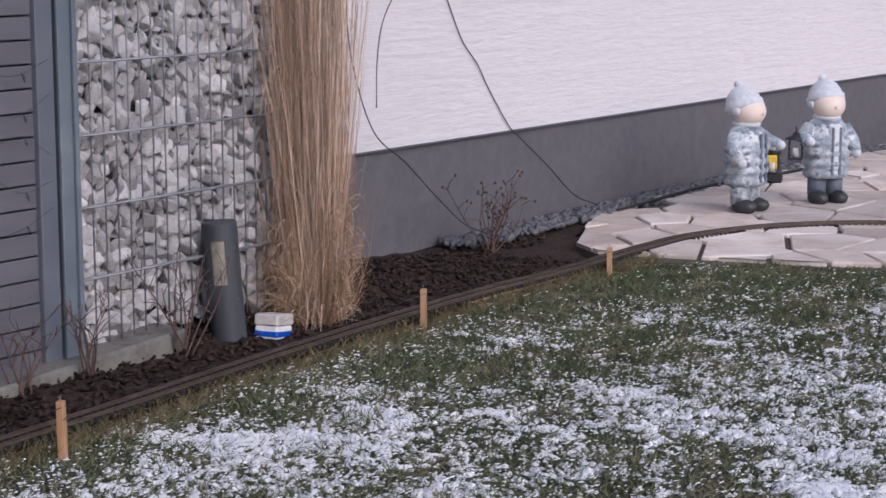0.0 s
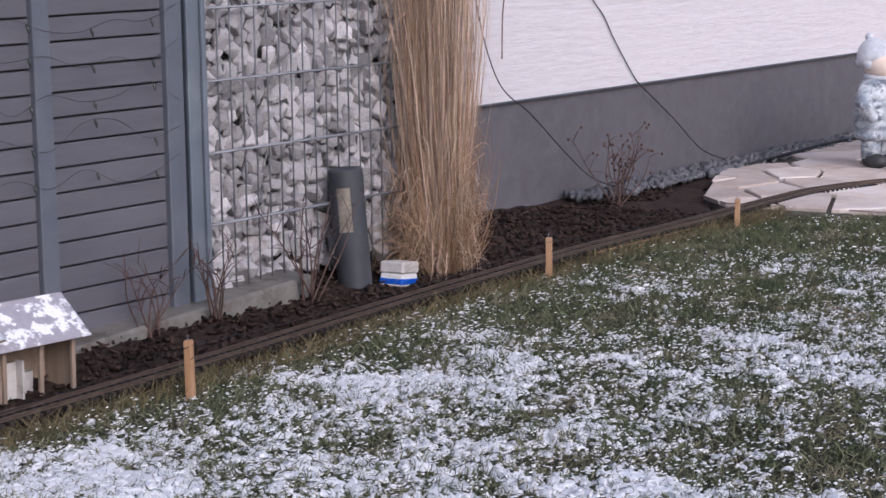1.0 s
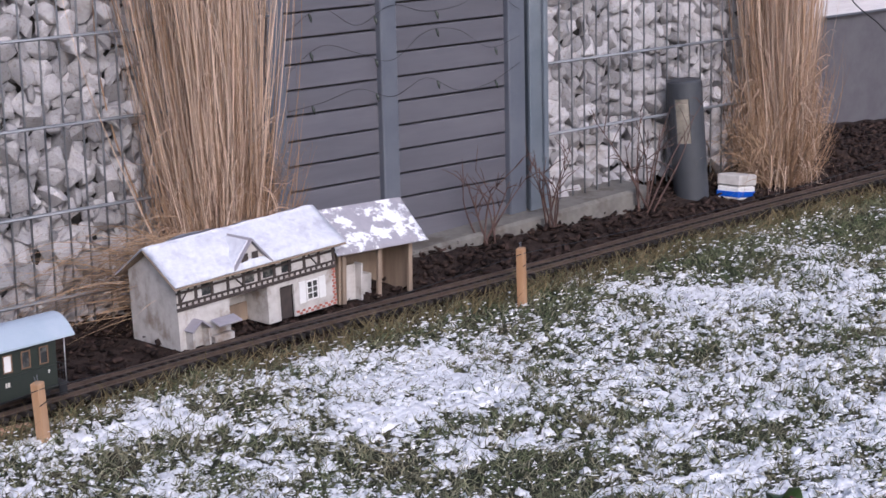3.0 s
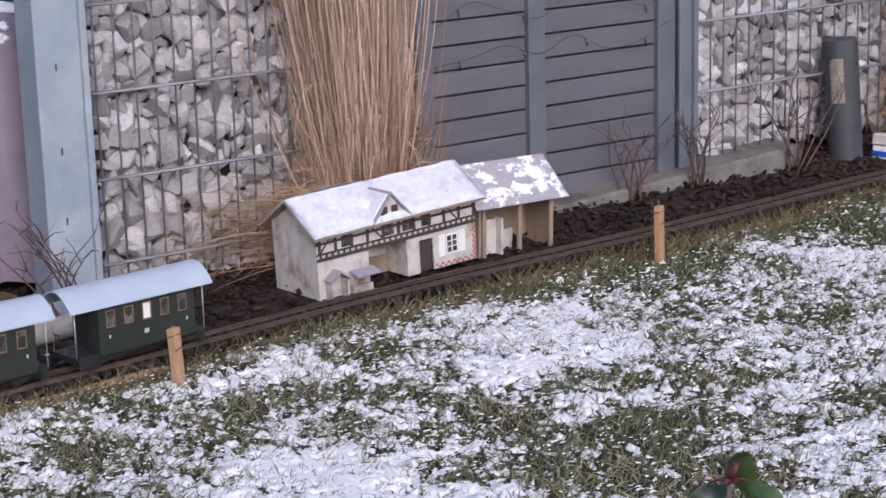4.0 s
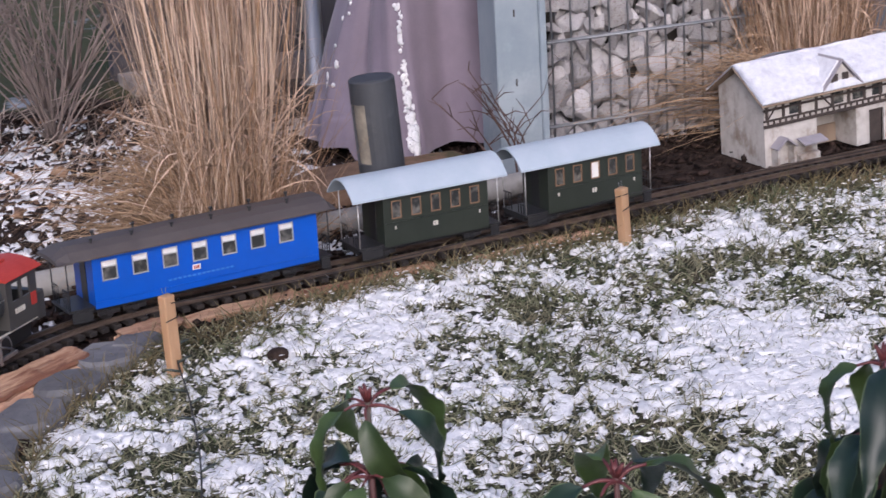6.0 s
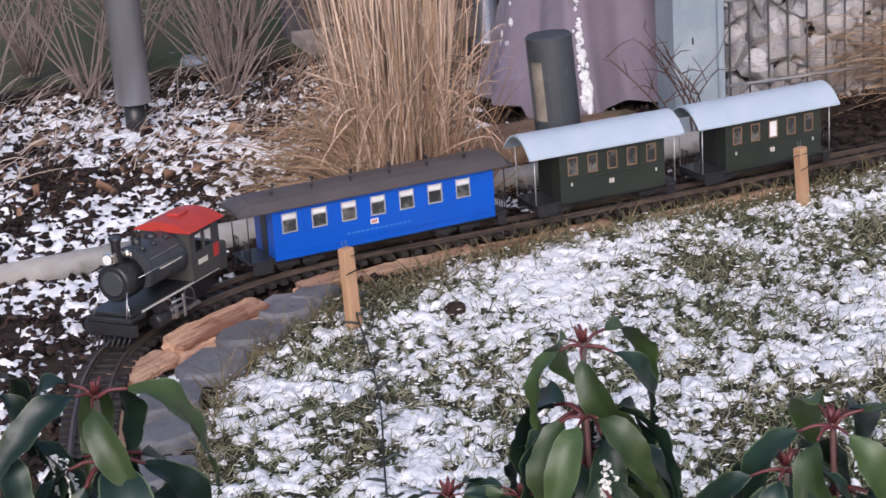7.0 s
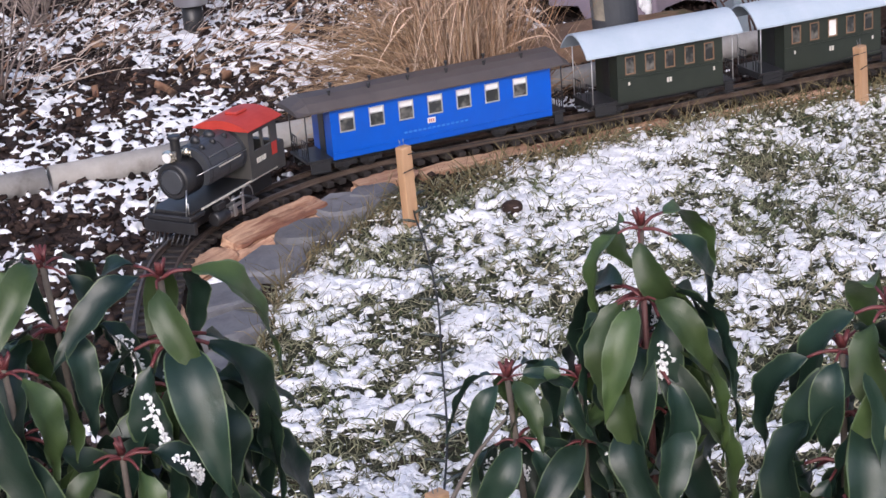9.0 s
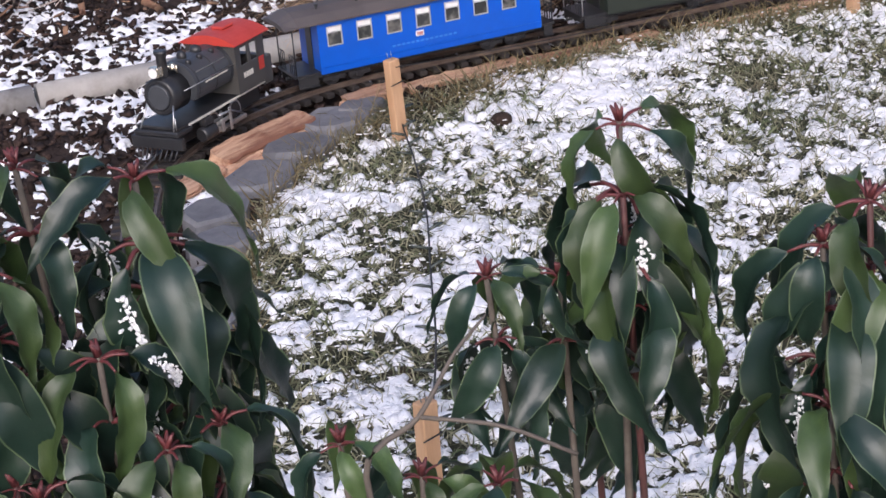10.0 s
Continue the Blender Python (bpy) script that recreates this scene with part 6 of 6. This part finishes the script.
# mulch chips, leaves and snow in the bed
def chips(name, x, y, z, size, mat, label, category, seed, flat=0.28):
    r = np.random.RandomState(seed)
    n = len(x)
    cube = np.array([(a, b, c) for a in (-1, 1) for b in (-1, 1) for c in (-1, 1)], float)
    quads = np.array([(0, 1, 3, 2), (4, 6, 7, 5), (0, 4, 5, 1), (2, 3, 7, 6), (0, 2, 6, 4), (1, 5, 7, 3)])
    V = np.zeros((n, 8, 3))
    for i in range(n):
        m = np.array(Euler((r.normal(0, 0.4), r.normal(0, 0.4), r.uniform(0, 6.28))).to_matrix())
        c = cube * (1 + r.uniform(-0.3, 0.3, (8, 1))) * [size[i], size[i] * r.uniform(0.3, 0.7), size[i] * flat]
        V[i] = c @ m.T + (x[i], y[i], z[i])
    F = (quads[None] + (np.arange(n) * 8)[:, None, None]).reshape(-1, 4)
    me = bpy.data.meshes.new(name)
    me.vertices.add(n * 8)
    me.vertices.foreach_set("co", V.reshape(-1))
    me.loops.add(F.size)
    me.loops.foreach_set("vertex_index", F.reshape(-1).astype(np.int32))
    me.polygons.add(len(F))
    me.polygons.foreach_set("loop_start", np.arange(0, F.size, 4, dtype=np.int32))
    me.update(calc_edges=True)
    me.materials.append(mat)
    return tagged(new(name, me), label, category, kind="stuff")


x, y, r = scatter(-0.7, 6.6, 1.9, 5.3, 52000, 81)
k = (y > bed_edge(x) + 0.02) & (y < np.where(x > 1.86, 4.4, 5.3)) & ((x < 6.15) | (y > 4.2))
x, y = x[k], y[k]
z = np.array([bed_z(a, b) for a, b in zip(x, y)]) + r.uniform(0.001, 0.012, len(x))
chips("bark_chips", x, y, z, r.uniform(0.004, 0.012, len(x)) * np.where(x > 1.5, 1.1, 1.0), M["chip"], "dark bark chips covering the planting bed", "mulch", 82)
snow_sheet("bed_snow", -0.7, 1.9, 2.2, 5.2, 0.0068,
           lambda x, y: (y > bed_edge(x) + 0.10) & (np.min(np.hypot(x[..., None] - TX[:160:2], y[..., None] - TY[:160:2]), axis=-1) > 0.055),
           lambda x, y: np.where(y > 3.6, 0.64, 0.52) - 0.30 * np.clip(x - 0.7, 0, 1) - np.where((x > 1.0) & (y < 3.9), 0.15, 0), bed_z, "patches of snow on the bark mulch", 83)
# dead stalks and leaves behind the kerb
x, y, r = scatter(-0.6, 1.3, 4.25, 5.3, 900, 86)
base = np.stack([x, y, np.full(len(x), 0.01)], 1)
ang = r.normal(0.5, 0.5, len(x))
ln = r.uniform(0.04, 0.20, len(x))
tip = base + np.stack([ln * np.cos(ang), ln * np.sin(ang), r.uniform(0.0, 0.07, len(x))], 1)
tagged(ribbons("dead_stalks", base, tip, np.stack([0 * x, 0 * x, r.uniform(0.0, 0.03, len(x))], 1), r.uniform(0.0015, 0.0042, len(x)), M["straw_grey"], None, 4, 87), "fallen dry stalks lying in the snowy bed", "dead stalks", kind="stuff")
x, y, r = scatter(-0.6, 1.2, 4.0, 5.2, 420, 88)
chips("dead_leaves", x, y, np.full(len(x), 0.012), r.uniform(0.006, 0.018, len(x)), M["dead_leaf"], "curled brown dead leaves in the bed", "dead leaves", 89, 0.12)


# ---------------------------------------------------------------- bare shrubs in the bed
def bare_bush(x, y, h, n, seed, label, spread=0.6, z=0.0, buds=False, mat="twig"):
    r = random.Random(seed)
    bush = thing("bare_bush", pose(x, y, z), label, "bush", "bare bushes")
    for k in range(n):
        a = r.uniform(0, 6.28)
        reach = spread * h * r.uniform(0.2, 1)
        p0 = Vector((r.uniform(-0.02, 0.02), r.uniform(-0.02, 0.02), -0.02))
        p2 = Vector((reach * math.cos(a), 0.7 * reach * math.sin(a), h * r.uniform(0.6, 1.0)))
        p1 = (p0 + p2) / 2 + Vector((r.uniform(-0.03, 0.03), r.uniform(-0.03, 0.03), 0.02))
        bm = bmesh.new()
        pts = bez([p0, p1, p2], 4)
        tube(bm, pts, [0.0032 * (1 - 0.75 * i / (len(pts) - 1)) for i in range(len(pts))], 5)
        for j in range(4):
            q = pts[r.randrange(3, len(pts))]
            e = q + Vector((r.uniform(-0.07, 0.07), r.uniform(-0.05, 0.05), r.uniform(0.0, 0.07)))
            tube(bm, [q, (q + e) / 2 + Vector((0, 0, 0.008)), e], [0.0015, 0.0012, 0.0006], 4)
            if buds:
                blob(bm, e, (0.006, 0.006, 0.007), 0, 1)
        part("branch", bm, M[mat], bush)
    return bush


bare_bush(6.15, 4.22, 0.28, 14, 1, "leafless dark bush with small seed heads by the wall", 0.8, buds=True)
bare_bush(4.00, 3.87, 0.30, 9, 2, "leafless reddish bush in front of the gabion wall", 0.7, 0.03)
bare_bush(3.62, 3.88, 0.22, 8, 3, "small leafless twiggy bush below the fence", 0.8, 0.03)
bare_bush(3.40, 3.90, 0.24, 8, 4, "thin bare shrub below the fence slats", 0.7, 0.02)
bare_bush(1.72, 3.82, 0.26, 9, 5, "bare twigs in front of the steel post", 0.9)
bare_bush(0.10, 4.35, 0.45, 14, 6, "bare shrub with grey-brown twigs in the snowy bed", 0.5, mat="twig_pale")
for bx, by, bh, bs in bare_far:
    bare_bush(bx, by, bh, 26, bs, "dense bare grey-brown shrub at the back of the bed", 0.8, mat="twig_pale")
bare_bush(-0.02, 4.10, 0.5, 16, 7, "bare grey-stemmed shrub beside the far lawn", 0.5, mat="twig_pale")

# ---------------------------------------------------------------- patio of irregular flagstones
PAVED = [(float(patio_edge(v)), v) for v in (1.2, 2.77, 3.2, 3.68, 4.0, 4.4)] 
PAVED = PAVED[:6] + [(13.5, 4.4), (13.5, 1.2)]
paving = tagged(mesh_part("pavement", [(px, py, pz) for pz in (0.0, -0.03) for px, py in PAVED],
                          [tuple(range(8)), tuple(range(15, 7, -1))] + [(k, k + 8, (k + 1) % 8 + 8, (k + 1) % 8) for k in range(8)], M["joint"]), "patio of irregular sandstone flags with dark joints", "patio", kind="structure")


def clip_poly(poly, p, nrm):
    out = []
    for a, b in zip(poly, poly[1:] + poly[:1]):
        da, db = (a - p).dot(nrm), (b - p).dot(nrm)
        if da <= 0:
            out.append(a)
        if da * db < 0:
            out.append(a + (b - a) * (da / (da - db)))
    return out


rp = random.Random(17)
seeds = []
yy = 1.5
while yy < 4.5:
    xx = 6.0 + rp.uniform(0, 0.3)
    while xx < 12.4:
        seeds.append(Vector((xx + rp.uniform(-0.15, 0.15), yy + rp.uniform(-0.09, 0.09))))
        xx += rp.uniform(0.26, 0.52)
    yy += 0.21
for p in seeds:
    if p.x < patio_edge(p.y) - 0.15 or p.y > 4.38:
        continue
    poly = [p + Vector(q) for q in ((-0.6, -0.5), (0.6, -0.5), (0.6, 0.5), (-0.6, 0.5))]
    for q in seeds:
        if q is not p and (q - p).length < 1.3:
            d = (q - p).normalized()
            poly = clip_poly(poly, (p + q) / 2 - d * rp.uniform(0.005, 0.013), d)
            if len(poly) < 3:
                break
    poly = clip_poly(poly, Vector((0, 4.40)), Vector((0, 1)))
    for (ax, ay), (bx, by) in zip(PAVED[:5], PAVED[1:6]):
        if len(poly) > 2:
            poly = clip_poly(poly, Vector((ax, ay)), Vector((ay - by, bx - ax)).normalized())
    if len(poly) < 3:
        continue
    bm = bmesh.new()
    dz = rp.uniform(-0.003, 0.003)
    lo = [bm.verts.new((q.x, q.y, 0.001)) for q in poly]
    mi = [bm.verts.new((q.x, q.y, 0.013 + dz)) for q in poly]
    hi = [bm.verts.new((*(q + (p - q).normalized() * 0.008), 0.019 + dz)) for q in poly]
    n = len(poly)
    for a, b in ((lo, mi), (mi, hi)):
        for k in range(n):
            bm.faces.new((a[k], a[(k + 1) % n], b[(k + 1) % n], b[k]))
    bm.faces.new(hi)
    part("flagstone", fix(bm), M["flag"], paving)
x, y, r = scatter(6.15, 10.5, 4.30, 4.48, 1500, 91)
chips("gravel_strip", x, y, np.full(len(x), 0.012), r.uniform(0.006, 0.02, len(x)), M["slate"], "dark gravel and litter along the house wall", "gravel", 92, 0.6)

# ---------------------------------------------------------------- evergreen shrubs nearest to the camera
def leaf_material(name, a, b, rough):
    return material(name, a, b, rough=rough, scale=9, random=0.28, bump=0.0006, bump_scale=60, spots=tuple(1.5 * v for v in a), spot_scale=18, spot_mix=(0.55, 0.8), gloss_by_noise=0.12, spec=0.5)


M["leaf"] = leaf_material("evergreen_leaf", (0.0075, 0.0205, 0.0155), (0.014, 0.031, 0.019), 0.42)
M["leaf_pale"] = leaf_material("evergreen_leaf_pale", (0.048, 0.078, 0.021), (0.026, 0.050, 0.018), 0.45)
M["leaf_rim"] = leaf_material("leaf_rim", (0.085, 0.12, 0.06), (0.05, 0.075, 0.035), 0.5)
M["petiole"] = material("red_petiole", (0.125, 0.030, 0.032), (0.085, 0.022, 0.024), rough=0.5, scale=30)
M["stem"] = material("shrub_stem", (0.10, 0.035, 0.032), (0.07, 0.03, 0.028), rough=0.6, scale=40)
M["bark"] = material("pale_bark", (0.13, 0.11, 0.09), (0.08, 0.065, 0.055), rough=0.8, scale=40, bump=0.001)


def leaf_mesh(seed, droop, pale, frost):
    """One leaf: a red stalk that arches out, and a long pointed blade that hangs from it, folded along its midrib."""
    r = random.Random(seed)
    bm = bmesh.new()
    stalk = bez([(0, 0, 0), (0.010, 0, 0.006), (0.022, 0, 0.006)], 3)
    tube(bm, stalk, [0.0017, 0.0016, 0.0015, 0.0014, 0.0013, 0.0012, 0.0011][:len(stalk)], 6, 1)
    nseg = 20
    ln = 0.108
    p = Vector((0.022, 0, 0.006))
    ang = radians(-6)
    twist = r.uniform(-0.55, 0.55)
    sway = r.uniform(-0.012, 0.012)
    rows = []
    for i in range(nseg + 1):
        u = i / nseg
        w = 0.0162 * (math.sin(math.pi * u ** 0.74) ** 1.12) * (1.05 - 0.42 * u) + 0.0004
        nrm = Vector((-math.sin(ang), 0, math.cos(ang)))
        tw = twist * u
        across = Vector((0, 1, 0)) * math.cos(tw) + nrm * math.sin(tw)
        nrm2 = nrm * math.cos(tw) - Vector((0, 1, 0)) * math.sin(tw)
        row = []
        for v in (-1, -0.93, -0.5, 0, 0.5, 0.93, 1):
            lift = 0.40 * w * abs(v) + 0.0022 * math.sin(u * 21 + 1.7 * seed + 2 * v) * abs(v) ** 2 + 0.0007 * math.sin(u * 62 + seed + 3 * v) * abs(v) ** 3
            row.append(bm.verts.new(p + across * (v * w) + Vector((0, sway * u * u, 0)) + nrm2 * lift))
        rows.append(row)
        ang -= droop / nseg * (1.8 if u < 0.40 else 0.45)
        p = p + Vector((math.cos(ang), 0, math.sin(ang))) * (ln / nseg)
    for a, b in zip(rows, rows[1:]):
        for k in range(6):
            f = bm.faces.new((a[k], a[k + 1], b[k + 1], b[k]))
            f.smooth = True
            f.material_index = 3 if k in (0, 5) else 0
    if frost:
        for _ in range(110):
            g = min(max(r.choice((r.gauss(5.5, 1.2), r.gauss(8.5, 0.9))), 2.2), 13.5)
            i, q = int(g), g - int(g)
            v = r.gauss(0.08, 0.20)
            mid = rows[i][3].co.lerp(rows[i + 1][3].co, q)
            side = rows[i][5 if v > 0 else 1].co.lerp(rows[i + 1][5 if v > 0 else 1].co, q)
            blob(bm, mid.lerp(side, min(abs(v), 0.9)) + Vector((0.0002, 0, 0.0003)), (r.uniform(0.0004, 0.0024), r.uniform(0.0003, 0.0020), r.uniform(0.0003, 0.0022)), 2, 1)
    me = bpy.data.meshes.new("leaf")
    bm.to_mesh(me)
    bm.free()
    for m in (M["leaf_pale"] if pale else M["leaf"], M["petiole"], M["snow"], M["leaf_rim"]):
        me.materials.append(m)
    return me


LEAVES = [leaf_mesh(k, d, pale, frost) for k, (d, pale, frost) in enumerate(((1.6, 0, 0), (1.35, 0, 0), (1.7, 0, 1), (1.15, 0, 0), (1.4, 1, 0), (1.7, 1, 0), (1.85, 0, 0), (1.9, 0, 0), (1.75, 0, 0), (1.5, 0, 0)))]


def shrub(x, y, tips, label, seed):
    """An evergreen shrub: stems from the foot to each shoot tip, whorls of hanging leaves along the upper shoot."""
    r = random.Random(seed)
    sh = thing("evergreen_shrub", pose(x, y, 0), label, "shrub", "evergreen shrubs in front")
    foot = Vector((0, 0, -0.03))
    for tx, ty, tz, size, whorls in tips:
        t = Vector((tx - x, ty - y, tz))
        knee = Vector((t.x * 0.75 + r.uniform(-0.01, 0.01), t.y * 0.75, t.z * 0.55))
        pts = bez([foot, knee * 0.55 + Vector((0, 0, 0.02)), knee, t], 6)
        n = len(pts)
        bm = bmesh.new()
        tube(bm, pts, [0.0050 - 0.0030 * i / (n - 1) for i in range(n)], 7)
        part("stem", bm, M["stem"] if r.random() < 0.3 else M["bark"], sh)
        bm = bmesh.new()
        for j in range(5):
            a = r.uniform(0, 6.28)
            tube(bm, [t, t + Vector((0.005 * math.cos(a), 0.005 * math.sin(a), 0.009))], [0.0028, 0.0008], 5)
        part("bud", bm, M["petiole"], sh)
        up = (pts[-1] - pts[-4]).normalized()
        for w in range(whorls):
            c = t - up * (0.004 + 0.034 * w + (0.01 if w else 0))
            count = r.choice((5, 6, 6)) + (1 if w else 0)
            a0 = r.uniform(0, 6.28)
            for j in range(count):
                a = a0 + 2 * math.pi * j / count + r.uniform(-0.25, 0.25)
                s = size * r.uniform(0.78, 1.12) * (0.85 if w == 0 else 1.0)
                me = LEAVES[r.choice((4, 5, 4, 5, 3, 1)) if (w == 0 and r.random() < 0.75) else r.choice((0, 1, 2, 3, 7, 0, 8, 6, 7, 5, 8, 9, 2))]
                ob = new("leaf", me)
                ob.parent = sh
                ob.matrix_basis = Matrix.Translation(c) @ pose(0, 0, 0, r.uniform(-30, 30), r.uniform(-8, 40) - (10 if w == 0 else 0), math.degrees(a)) @ Matrix.Diagonal((s, s * r.uniform(0.85, 1.1), s, 1))
    return sh


shrub(0.34, 1.10, [(0.326, 1.065, 0.694, 0.92, 3), (0.318, 1.045, 0.655, 0.95, 3), (0.238, 1.085, 0.600, 0.75, 2), (0.282, 1.070, 0.597, 0.7, 2), (0.350, 1.12, 0.60, 0.9, 3), (0.33, 1.16, 0.55, 0.9, 3)],
      "evergreen shrub with red stalks and drooping dark leaves, some frosted", 1)
shrub(0.03, 1.17, [(0.033, 1.134, 0.690, 1.05, 3), (-0.036, 1.148, 0.706, 0.95, 2), (-0.07, 1.10, 0.66, 1.0, 3), (0.045, 1.14, 0.61, 1.05, 3), (-0.01, 1.08, 0.60, 1.0, 3), (0.02, 1.06, 0.54, 0.95, 3), (-0.06, 1.05, 0.53, 0.95, 3), (0.06, 1.10, 0.53, 1.0, 3)],
      "dense evergreen shrub with long hanging dark green leaves", 2)
shrub(0.47, 0.99, [(0.424, 0.987, 0.622, 1.05, 4), (0.455, 0.985, 0.645, 1.0, 2), (0.46, 0.96, 0.58, 1.0, 4), (0.41, 0.95, 0.53, 0.95, 3), (0.50, 0.95, 0.55, 1.0, 3)],
      "evergreen shrub with a thick red shoot and broad leaves", 3)
shrub(0.62, 0.93, [(0.607, 0.926, 0.710, 0.95, 3), (0.660, 0.915, 0.690, 0.95, 3), (0.600, 0.915, 0.665, 0.95, 3), (0.64, 0.90, 0.64, 0.95, 3)],
      "evergreen shrub with frost on its upper leaves", 4)
shrub(0.76, 0.85, [(0.790, 0.808, 0.738, 0.95, 3), (0.692, 0.884, 0.716, 0.7, 2), (0.76, 0.83, 0.69, 0.95, 3)],
      "evergreen shrub at the lawn's near edge", 5)
shrub(0.13, 1.02, [(0.124, 1.047, 0.526, 0.7, 2), (0.17, 1.03, 0.50, 0.7, 2), (0.21, 1.0, 0.50, 0.8, 2)], "low evergreen shrub with sparse leaves", 6)
shrub(-0.07, 1.0, [(-0.072, 1.071, 0.531, 0.6, 1), (-0.06, 1.02, 0.50, 0.8, 2)], "young evergreen shoot with pale leaves", 7)

branch = thing("bare_branch", pose(0, 0, 0), "dark bare branch between the evergreen shrubs", "branch")
bm = bmesh.new()
tube(bm, bez([(0.16, 1.02, 0.40), (0.125, 0.985, 0.532), (0.160, 0.985, 0.563), (0.190, 1.005, 0.588), (0.215, 1.015, 0.605)], 6), [0.0025 - 0.0016 * k / 24 for k in range(25)], 7)
part("main_stem", bm, M["bark"], branch)
bm = bmesh.new()
tube(bm, bez([(0.160, 0.985, 0.563), (0.205, 0.965, 0.556), (0.245, 0.95, 0.535)], 5), 0.0014, 6)
part("side_twig", bm, M["bark"], branch)
